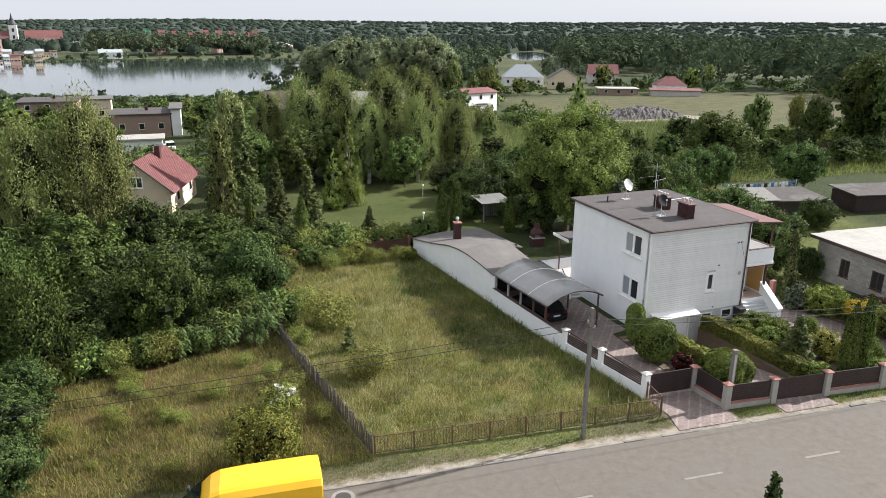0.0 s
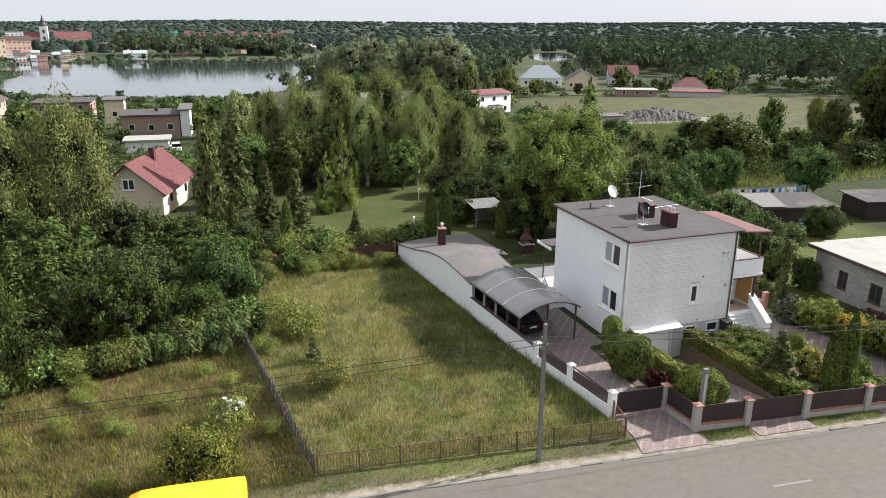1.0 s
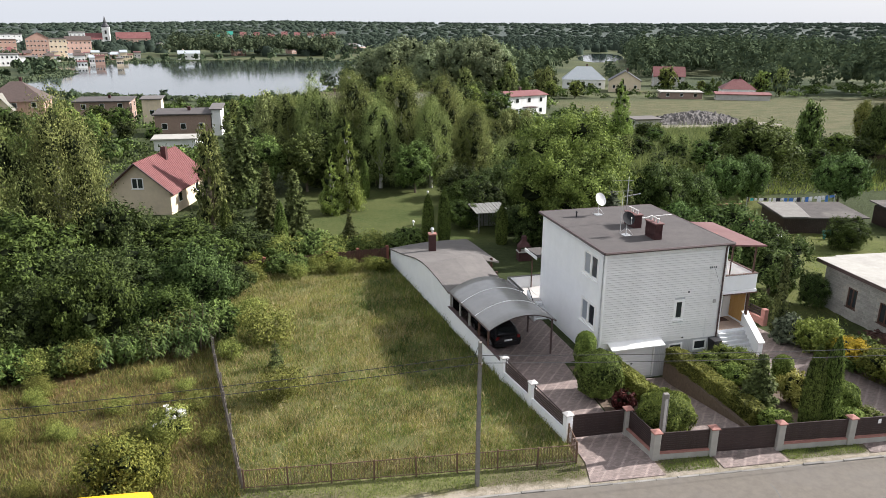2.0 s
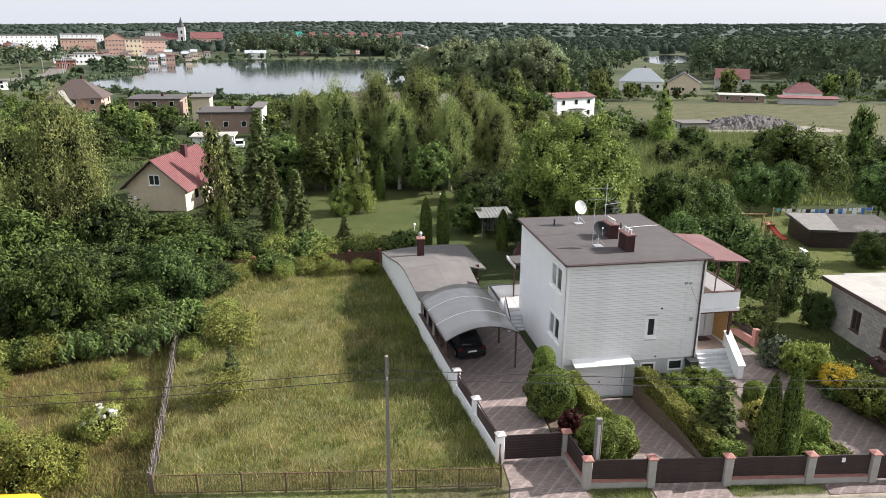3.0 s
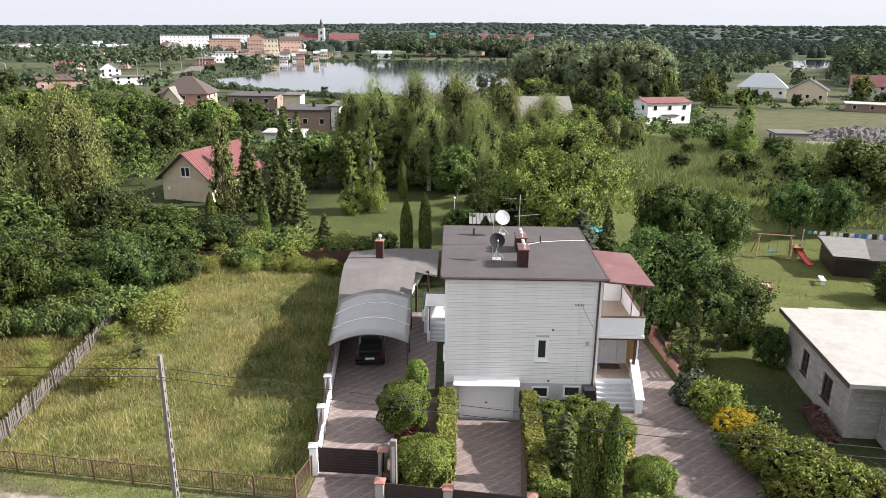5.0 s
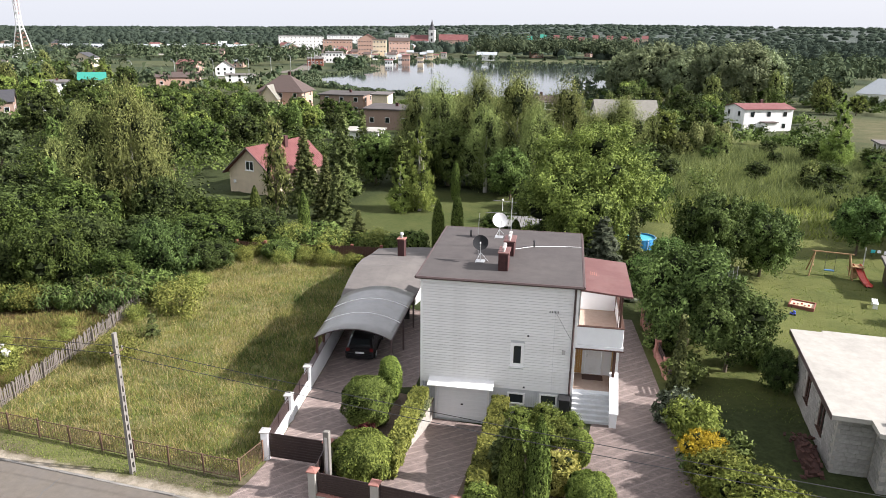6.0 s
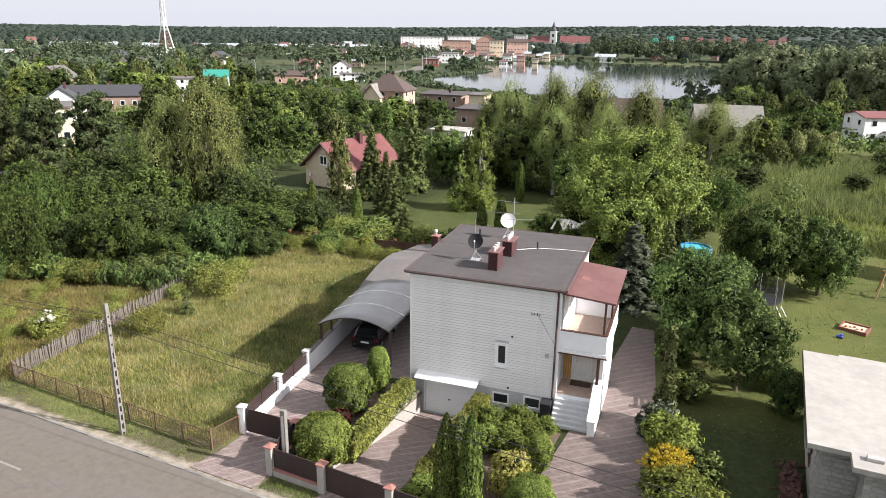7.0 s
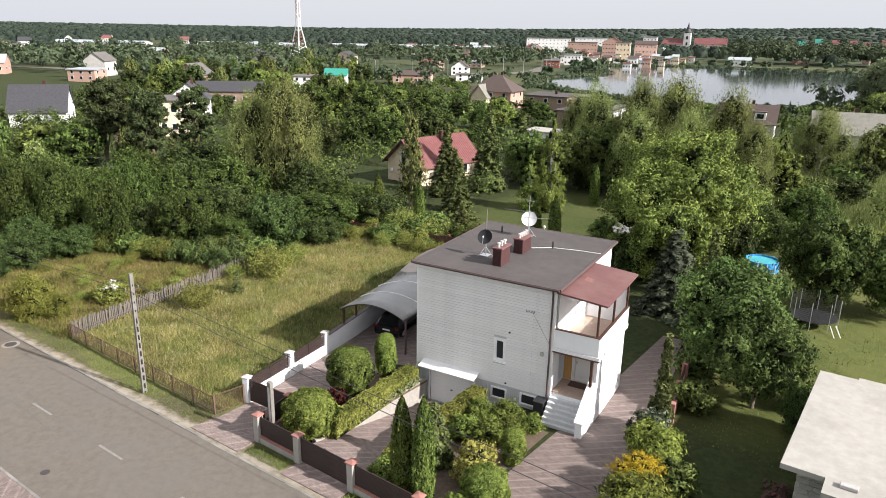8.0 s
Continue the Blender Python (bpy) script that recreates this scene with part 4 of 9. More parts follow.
# ---- things on the roof ----
def dish(name, label, loc, r, aim, mat, feed=True):
    d = thing(name, label, "satellite dish", HM @ pose(*loc))
    g, n, k = G(), 24, 6
    vs = [(0, 0, 0)]
    for i in range(1, k + 1):
        q = r * i / k
        vs += [(q * math.cos(a), q * math.sin(a), q * q * 0.28 / r) for a in (2 * math.pi * j / n for j in range(n))]
    fs = [(0, 1 + j, 1 + (j + 1) % n) for j in range(n)]
    for i in range(k - 1):
        fs += [(1 + i * n + j, 1 + (i + 1) * n + j, 1 + (i + 1) * n + (j + 1) % n, 1 + i * n + (j + 1) % n) for j in range(n)]
    g.add(vs, fs)
    m = pose(0, 0, 1.05) @ Matrix.Rotation(radians(aim), 4, "Z") @ Matrix.Rotation(radians(62), 4, "X")
    bowl = part("bowl", g, mat, d, m=m, smooth=True)
    part("feed_arm", G().tube([(0, -r, 0.25), (0, -r * 0.15, r * 0.95)], 0.015, 6), STEEL, bowl)
    part("feed_horn", G().tube([(0, -r * 0.2, r * 0.9), (0, -r * 0.08, r * 1.02)], [0.05, 0.03], 8), WHITE_PAINT, bowl)
    part("mast", G().tube([(0, 0.06, 0), (0, 0.06, 1.1)], 0.03, 8), STEEL, d)
    for a in (0, 120, 240):
        part("leg", G().tube([(0, 0.06, 0.5), (0.45 * math.cos(radians(a)), 0.06 + 0.45 * math.sin(radians(a)), 0)], 0.011, 6), STEEL, d)
    part("base_plate", box(-0.25, -0.2, 0, 0.25, 0.3, 0.03, 0.005), STEEL, d)
    return d
dish("satellite_dish", "large white satellite dish on a tripod on the felt roof", (3.4, 7.55, 6.64), 0.46, 20, DISH_WHITE)
dish("satellite_dish", "dark mesh satellite dish on a mast on the felt roof", (2.83, 2.78, 6.59), 0.42, 5, MESH_BLACK)
ANT_GREY = stuff("dull_aluminium", (0.2, 0.2, 0.2), (0.3, 0.3, 0.3), 8, 0.6, metal=0.3)
ant = thing("tv_antenna", "tall roof antenna mast with three aerials", "antenna", HM @ pose(4.25, 5.45, 6.62))
part("mast", G().tube([(0, 0, 0), (0, 0, 3.0)], 0.022, 6), STEEL, ant)
for z, ang, ln, cnt in ((2.75, 170, 1.1, 5), (1.75, 20, 1.3, 6), (2.1, 185, 1.5, 3)):
    a = radians(ang)
    dx, dy = math.cos(a), math.sin(a)
    boom = part("boom", G().tube([(-0.3 * dx, -0.3 * dy, z), (ln * dx, ln * dy, z)], 0.012, 5), ANT_GREY, ant)
    for i in range(cnt):
        t = -0.25 + (ln + 0.2) * i / cnt
        w = 0.2 - 0.012 * i
        part("element", G().tube([(t * dx - w * dy, t * dy + w * dx, z), (t * dx + w * dy, t * dy - w * dx, z)], 0.006, 4), ANT_GREY, boom)
solid("rod_antenna", G().tube([(0, 0, 0), (0, 0, 2.1), (0.02, 0, 2.6)], [0.02, 0.015, 0.006], 6), STEEL, "thin whip aerial on the flat roof", "antenna", HM @ pose(2.65, 3.25, 6.58))

# ---- boundary wall, shed, carport ----
def along(p, q):
    """Pose at p whose x axis runs towards q, level, and the distance."""
    d = Vector((q[0] - p[0], q[1] - p[1]))
    return pose(p[0], p[1], 0, 0, 0, math.degrees(math.atan2(d.y, d.x))), d.length


def pillar(name, label, x, y, z0, h, w, cap, group, turn=0.0, body=None):
    p = thing(name, label, "pillar", pose(x, y, z0, 0, 0, turn), group=group)
    part("shaft", box(-w / 2, -w / 2, -0.3, w / 2, w / 2, h - 0.09, 0.02), body or PALE_CONC, p)
    c = w / 2 + 0.05
    g = G().box(-c, -c, h - 0.09, c, c, h - 0.03, 0.012)
    g.add([(-c + 0.01, -c + 0.01, h - 0.03), (c - 0.01, -c + 0.01, h - 0.03), (c - 0.01, c - 0.01, h - 0.03), (-c + 0.01, c - 0.01, h - 0.03), (0, 0, h + 0.05)], [(0, 1, 4), (1, 2, 4), (2, 3, 4), (3, 0, 4)])
    part("cap", g, cap, p)
    return p


WP = [(wall_x(y), y) for y in (28.95, 32.5, 35.9)]
for x, y in WP:
    pillar("gate_pillar", "white concrete pillar with grey pyramid cap on the side wall", x, y, gzf(x, y), 1.5 - 0.0 * y, 0.34, GREY_CAP, "side wall pillars", 10.4, WHITE_WALL)
for (p, q) in zip(WP, WP[1:]):
    m, ln = along(p, q)
    za, zb = gzf(*p), gzf(*q)
    w = thing("low_wall", "low white garden wall with brown slat panel", "wall", m, group="side wall bays")
    g = G().add([(0.17, -0.1, za - 0.5), (ln - 0.17, -0.1, zb - 0.5), (ln - 0.17, -0.1, zb + 0.62), (0.17, -0.1, za + 0.62), (0.17, 0.1, za - 0.5), (ln - 0.17, 0.1, zb - 0.5), (ln - 0.17, 0.1, zb + 0.62), (0.17, 0.1, za + 0.62)], [(0, 1, 2, 3), (7, 6, 5, 4), (0, 4, 5, 1), (1, 5, 6, 2), (2, 6, 7, 3), (3, 7, 4, 0)])
    part("base", g, WHITE_WALL, w)
    part("slat", box(0.2, -0.03, 0, ln - 0.2, 0.0, 0.06), BROWN_METAL, w, m=pose(0, 0, (za + zb) / 2 + 1.28))
    for i in range(5):
        part("slat", box(0.2, -0.02, 0, ln - 0.2, 0.02, 0.1, 0.01), BROWN_METAL, w, m=pose(0, 0, (za + zb) / 2 + 0.7 + i * 0.125, 0, -math.degrees(math.atan2(zb - za, ln))))
    for t in (0.22, ln / 2, ln - 0.26):
        part("post", box(t, -0.045, -0.1, t + 0.05, -0.022, 0.72), BROWN_METAL, w, m=pose(0, 0, (za + zb) / 2 + 0.62))
# tall white wall up to the shed, with carport posts and dark strip
p, q = WP[-1], (wall_x(44.35), 44.35)
m, ln = along(p, q)
side = thing("boundary_wall", "white rendered wall with dark coping beside the carport", "wall", m)
g = G()
vs = [(0.16, -0.1, -1.1), (ln, -0.1, -1.1), (ln, -0.1, 0.82), (0.16, -0.1, 0.72)]
g.add(vs + [(x, 0.12, z) for x, _, z in vs], [(0, 1, 2, 3), (7, 6, 5, 4), (0, 4, 5, 1), (1, 5, 6, 2), (2, 6, 7, 3), (3, 7, 4, 0)])
part("wall", g, WHITE_WALL, side)
part("coping", G().slab([(0.16, -0.12, 0.76), (ln, -0.12, 0.86), (ln, 0.16, 0.86), (0.16, 0.16, 0.76)], 0.038), FASCIA, side, "dark coping strip")
# shed: ridge across, front slope down to the carport
SA, SM, SB = (16.6, 44.35, 1.82), (15.72, 48.9, 2.28), (13.96, 58.4, 0.72)
shed = thing("outbuilding", "long white garden outbuilding with grey-brown felt roof", "outbuilding")
prof = [(58.4, 0.62), (54.5, 1.3), (51.5, 1.95), (50.0, 2.12), (48.6, 2.16), (46.5, 2.0), (44.4, 1.72)]
def shed_wall(off, t):
    n = len(prof)
    g = G()
    lo = [(wall_x(y) + off, y, -1.4) for y, z in prof]
    hi = [(wall_x(y) + off, y, z) for y, z in prof]
    lo2, hi2 = [(x + t, y, z) for x, y, z in lo], [(x + t, y, z) for x, y, z in hi]
    g.add(lo + hi + lo2 + hi2, [(i, i + 1, n + i + 1, n + i) for i in range(n - 1)] + [(2 * n + i, 3 * n + i, 3 * n + i + 1, 2 * n + i + 1) for i in range(n - 1)] + [(n + i, n + i + 1, 3 * n + i + 1, 3 * n + i) for i in range(n - 1)] + [(0, n, 3 * n, 2 * n), (n - 1, 3 * n - 1, 4 * n - 1, 2 * n - 1)])
    return g
part("wall", shed_wall(0.0, 0.22), WHITE_WALL, shed, "weathered white render")
part("wall", box(14.3, 58.2, -1.5, 21.0, 58.4, 0.45), WHITE_WALL, shed)
part("wall", G().prism([(19.7, 49.9), (19.9, 49.9), (20.3, 58.2), (20.1, 58.2)], -1.4, 0.5), WHITE_WALL, shed)
# solid wall, the open front's inner shade put into its colour
part("wall", G().prism([(16.4, 46.4), (20.3, 47.2), (20.25, 47.4), (16.35, 46.6)], -1.4, 1.2), DARK, shed, "near-black wall standing for the shaded open front")
# roof as strips from the wall edge to the outer edge
rows = []
for y, z in prof:
    if y > 49.5:
        t = (y - 49.5) / 8.9
        rows.append(((wall_x(y) - 0.1, y, z + 0.1), (22.0 - 0.9 * t, y + 2.3, 1.15 - 0.6 * t)))
    else:
        rows.append(((wall_x(y) - 0.1, y, z + 0.1), (20.3 + (49.5 - y) * 0.13, y + 2.6 * (y - 44.4) / 5 + 1.4, 1.95 - 0.12 * (49.5 - y))))
g = G()
vs = []
for a, c in rows:
    a, c = Vector(a), Vector(c)
    for k in range(5):
        p_ = a.lerp(c, k / 4)
        p_.z += 0.18 * math.sin(math.pi * k / 4)
        vs.append(tuple(p_))
n = len(rows)
fs = [(j * 5 + k, j * 5 + k + 1, (j + 1) * 5 + k + 1, (j + 1) * 5 + k) for j in range(n - 1) for k in range(4)]
low = [(x, y, z - 0.1) for x, y, z in vs]
o = len(vs)
rim = list(range(5)) + [j * 5 + 4 for j in range(1, n)] + [(n - 1) * 5 + k for k in (3, 2, 1, 0)] + [j * 5 for j in range(n - 2, 0, -1)]
g.add(vs + low, fs + [tuple(o + i for i in f[::-1]) for f in fs] + [(rim[i], rim[(i + 1) % len(rim)], o + rim[(i + 1) % len(rim)], o + rim[i]) for i in range(len(rim))])
part("roof", g, FELT_GREY, shed, "faded grey-brown felt roof")
for x, y in ((21.3, 52.2), (20.9, 49.0)):
    part("post", box(x - 0.08, y - 0.08, -1.2, x + 0.08, y + 0.08, 1.5, 0.01), BROWN_WOOD, shed)
ch = part("chimney", box(16.8, 54.9, 1.0, 17.35, 55.45, 2.75, 0.015), CHIM, shed, "brown brick chimney with steel cowl")
part("cap", box(16.74, 54.84, 2.75, 17.41, 55.51, 2.84, 0.01), CAP_RED, ch)
part("cowl", G().tube([(17.07, 55.17, 2.84), (17.07, 55.17, 3.15), (17.07, 55.17, 3.16), (17.07, 55.17, 3.3)], [0.1, 0.1, 0.17, 0.1], 10), STEEL, ch)
# carport: arched sheet roof from the wall side to the drive side
carport = thing("carport", "arched grey sheet carport over the drive", "carport")
CA, CB, CC, CD = Vector((17.7, 37.75, 1.88)), Vector((22.0, 38.6, 1.92)), Vector((16.55, 44.5, 1.85)), Vector((21.0, 46.3, 1.75))
def arch(s, t):
    p_ = CA.lerp(CB, s).lerp(CC.lerp(CD, s), t)
    p_.z += 0.62 * (1 - (2 * s - 1) ** 2)
    return p_
ns, nt_ = 18, 8
g = G()
vs = [tuple(arch(i / ns, j / nt_)) for j in range(nt_ + 1) for i in range(ns + 1)]
fs = [(j * (ns + 1) + i, j * (ns + 1) + i + 1, (j + 1) * (ns + 1) + i + 1, (j + 1) * (ns + 1) + i) for j in range(nt_) for i in range(ns)]
o = len(vs)
rim = list(range(ns + 1)) + [(j + 1) * (ns + 1) - 1 for j in range(1, nt_ + 1)] + [nt_ * (ns + 1) + i for i in range(ns - 1, -1, -1)] + [j * (ns + 1) for j in range(nt_ - 1, 0, -1)]
g.add(vs + [(x, y, z - 0.03) for x, y, z in vs], fs + [tuple(o + i for i in f[::-1]) for f in fs] + [(rim[i], rim[(i + 1) % len(rim)], o + rim[(i + 1) % len(rim)], o + rim[i]) for i in range(len(rim))])
part("roof_sheet", g, POLY, carport, "grey translucent-looking arched sheet", smooth=True)
for t in (0.333, 0.667):
    part("joint_strip", G().tube([tuple(arch(i / ns, t) + Vector((0, 0, 0.01))) for i in range(ns + 1)], 0.025, 6), WHITE_PAINT, carport)
for t in (0.01, 0.5, 0.99):
    part("bow", G().tube([tuple(arch(i / ns, t) - Vector((0, 0, 0.07))) for i in range(ns + 1)], 0.035, 6), FASCIA, carport)
part("beam", G().tube([tuple(arch(0, t / 4) - Vector((0, 0, 0.06))) for t in range(5)], 0.06, 6), FASCIA, carport)
part("beam", G().tube([tuple(arch(1, t / 4) - Vector((0, 0, 0.06))) for t in range(5)], 0.06, 6), FASCIA, carport)
for t in (0.04, 0.25, 0.48, 0.72, 0.97):
    p_ = arch(0, t)
    part("post", box(p_.x + 0.06 - 0.06, p_.y - 0.06, 0.7, p_.x + 0.12, p_.y + 0.06, p_.z - 0.05, 0.008), PALE_CONC if t > 0.3 else BROWN_WOOD, carport)
for t in (0.05, 0.5, 0.95):
    p_ = arch(1, t)
    part("post", box(p_.x - 0.1, p_.y - 0.05, -0.7, p_.x, p_.y + 0.05, p_.z - 0.05, 0.008), FASCIA, carport)

# ---- vehicles ----
def lathe_wheel(parent, x, y, r, w, outward):
    wh = part("wheel", G().tube([(x, y, r), (x, y + 0.001 * outward, r)], 0.02, 6), BLACK, parent)
    g, n = G(), 24
    prof_ = [(r * 0.62, -w / 2), (r * 0.93, -w / 2), (r, -w / 3), (r, w / 3), (r * 0.93, w / 2), (r * 0.62, w / 2)]
    vs = [(x + q * math.cos(a), y + s, r + q * math.sin(a)) for a in (2 * math.pi * k / n for k in range(n)) for q, s in prof_]
    k = len(prof_)
    g.add(vs, [(i * k + j, i * k + (j + 1) % k, ((i + 1) % n) * k + (j + 1) % k, ((i + 1) % n) * k + j) for i in range(n) for j in range(k)])
    part("tyre", g, BLACK, wh, smooth=True)
    g = G()
    ya = y + outward * w * 0.32
    g.tube([(x, y, r), (x, ya, r)], r * 0.63, 20)
    for i in range(6):
        a = 2 * math.pi * i / 6
        g.tube([(x, ya + outward * 0.01, r), (x + r * 0.58 * math.cos(a), ya + outward * 0.01, r + r * 0.58 * math.sin(a))], 0.045, 5)
    part("rim", g, STEEL, wh)
    return wh


def loft(sections, mat_sel=None):
    """Rings of equal count joined one to the next, ends closed."""
    g, n = G(), len(sections[0])
    vs = [p for s in sections for p in s]
    fs = [(i * n + j, i * n + (j + 1) % n, (i + 1) * n + (j + 1) % n, (i + 1) * n + j) for i in range(len(sections) - 1) for j in range(n)]
    fs += [tuple(range(n - 1, -1, -1)), tuple(range((len(sections) - 1) * n, len(sections) * n))]
    return g.add(vs, fs)


VAN_YELLOW = stuff("van_yellow", (0.75, 0.42, 0.01), (0.8, 0.46, 0.015), 1.0, 0.35, bump=0.0, dirt=(0.72, 0.42, 0.03), dirt_scale=0.8, spec=0.5)
VAN_RED = stuff("van_red", (0.5, 0.02, 0.01), (0.55, 0.03, 0.015), 2, 0.4, bump=0)
LIGHT_LENS = stuff("lamp_lens", (0.6, 0.6, 0.62), (0.7, 0.7, 0.72), 5, 0.15, bump=0)
TAIL_LENS = stuff("tail_lens", (0.1, 0.008, 0.008), (0.14, 0.01, 0.01), 5, 0.2, bump=0)
VGLASS = glassy("vehicle_glass", (0.012, 0.016, 0.018), 0.04)
# the van heads to -x: its nose at x = 0, tail at x = 6
van = thing("delivery_van", "yellow high-roof delivery van with red lettering shapes on the street", "van", STREET @ pose(-4.2, 22.6, 0.02))
W = 2.05
def ring(x, zlo, zhi, top_in, mid=1.25):
    """A cross-section at x, rounded at the roof."""
    i = top_in
    return [(x, 0.06, zlo), (x, 0.0, zlo + 0.15), (x, 0.0, mid), (x, i * 0.6, zhi - 0.28), (x, i + 0.1, zhi - 0.06), (x, i + 0.28, zhi), (x, W - i - 0.28, zhi), (x, W - i - 0.1, zhi - 0.06), (x, W - i * 0.6, zhi - 0.28), (x, W, mid), (x, W, zlo + 0.15), (x, W - 0.06, zlo)]
part("body", loft([ring(1.75, 0.32, 2.22, 0.2), ring(1.95, 0.32, 2.36, 0.16), ring(2.3, 0.32, 2.48, 0.13), ring(3.2, 0.32, 2.52, 0.12), ring(5.6, 0.32, 2.52, 0.12), ring(5.93, 0.34, 2.5, 0.13), ring(5.98, 0.4, 2.44, 0.16)]), VAN_YELLOW, van, "yellow painted cargo body", smooth=False)
def nose(x, zlo, zhi, inn, mid=0.9):
    return ring(x, zlo, zhi, inn, min(mid, zhi - 0.4))
part("cab", loft([nose(0.02, 0.42, 0.92, 0.14, 0.6), nose(0.1, 0.35, 1.08, 0.06, 0.7), nose(0.45, 0.34, 1.22, 0.04, 0.8), nose(0.78, 0.34, 1.34, 0.05), nose(1.3, 0.34, 1.8, 0.16, 1.2), nose(1.749, 0.34, 2.2, 0.2, 1.25)]), VAN_YELLOW, van)
# windscreen, side glass
part("windscreen", G().slab([(0.8, 0.2, 1.37), (0.8, W - 0.2, 1.37), (1.6, W - 0.3, 2.12), (1.6, 0.3, 2.12)], 0.03), VGLASS, van, "sloping windscreen")
for y, s in ((-0.012, 1), (W + 0.012, -1)):
    k = 1 if s == 1 else -1
    part("side_window", G().add([(0.95, y + k * 0.02, 1.3), (1.75, y + k * 0.02, 1.3), (1.75, y + k * 0.11, 1.9), (1.4, y + k * 0.1, 1.86), (0.95, y + k * 0.02, 1.3), (0.95, y + k * 0.06, 1.3), (1.75, y + k * 0.06, 1.3), (1.75, y + k * 0.15, 1.9), (1.4, y + k * 0.14, 1.86)], [(0, 1, 2, 3), (8, 7, 6, 5), (0, 5, 6, 1), (1, 6, 7, 2), (2, 7, 8, 3), (3, 8, 5, 0)]), VGLASS, van)
    part("sill_strip", box(1.5, y - 0.02 if s > 0 else y - 0.02, 0.55, 5.0, y + 0.02, 0.66, 0.008), BLACK, van)
    part("mirror", box(0.98, y - 0.24 if s > 0 else y + 0.02, 1.28, 1.1, y - 0.02 if s > 0 else y + 0.24, 1.62, 0.03), BLACK, van)
    ya = -0.006 if s > 0 else W + 0.001
    sh = G()
    for x0, w in ((3.35, 0.34), (3.75, 0.34), (4.15, 0.3)):
        lean = 0.16
        pts = [(x0, 1.5), (x0 + w, 1.5), (x0 + w + lean, 1.82), (x0 + lean, 1.82)]
        sh.add([(a, ya, c) for a, c in pts] + [(a, ya + 0.005, c) for a, c in pts], [(0, 1, 2, 3), (7, 6, 5, 4), (0, 4, 5, 1), (1, 5, 6, 2), (2, 6, 7, 3), (3, 7, 4, 0)])
    m_ = pose(0, 0.035 if s > 0 else -0.035, 0, -2 if s > 0 else 2)
    part("emblem", sh, VAN_RED, van, "red slanted emblem shapes", m=pose(0, 0.0, 0))
    for z in (1.12, 1.2):
        part("stripe", box(2.75, ya, z, 5.7, ya + 0.005, z + 0.035), VAN_RED, van)
    for i in range(4):
        part("stripe", box(2.85, ya, 1.52 + i * 0.07, 3.3, ya + 0.005, 1.54 + i * 0.07), VAN_RED, van)
        part("stripe", box(4.65, ya, 1.52 + i * 0.07, 5.3, ya + 0.005, 1.54 + i * 0.07), VAN_RED, van)
    part("door_seam", box(1.86, ya, 0.5, 1.875, ya + 0.005, 2.1), BLACK, van)
    part("headlight", box(0.12, 0.03 if s > 0 else W - 0.5, 0.86, 0.5, 0.5 if s > 0 else W - 0.03, 1.1, 0.05), LIGHT_LENS, van)
    part("tail_light", box(5.93, 0.05 if s > 0 else W - 0.2, 0.95, 6.0, 0.2 if s > 0 else W - 0.05, 1.6, 0.02), TAIL_LENS, van)
    for x in (0.97, 5.0):
        lathe_wheel(van, x, 0.14 if s > 0 else W - 0.14, 0.345, 0.22, -1 if s > 0 else 1)
part("bumper", box(-0.04, 0.05, 0.3, 0.42, W - 0.05, 0.62, 0.08), BLACK, van, "black plastic front bumper")
part("grille", box(-0.03, 0.6, 0.64, 0.06, W - 0.6, 0.84, 0.03), BLACK, van)
part("rear_bumper", box(5.9, 0.05, 0.36, 6.08, W - 0.05, 0.55, 0.04), BLACK, van)
part("number_plate", box(-0.055, 0.78, 0.42, -0.035, 1.28, 0.53), WHITE_PAINT, van)
part("bonnet_emblem", G().slab([(0.3, 0.6, 1.195), (0.3, 1.45, 1.195), (0.42, 1.45, 1.235), (0.42, 0.6, 1.235)], 0.03), VAN_RED, van)

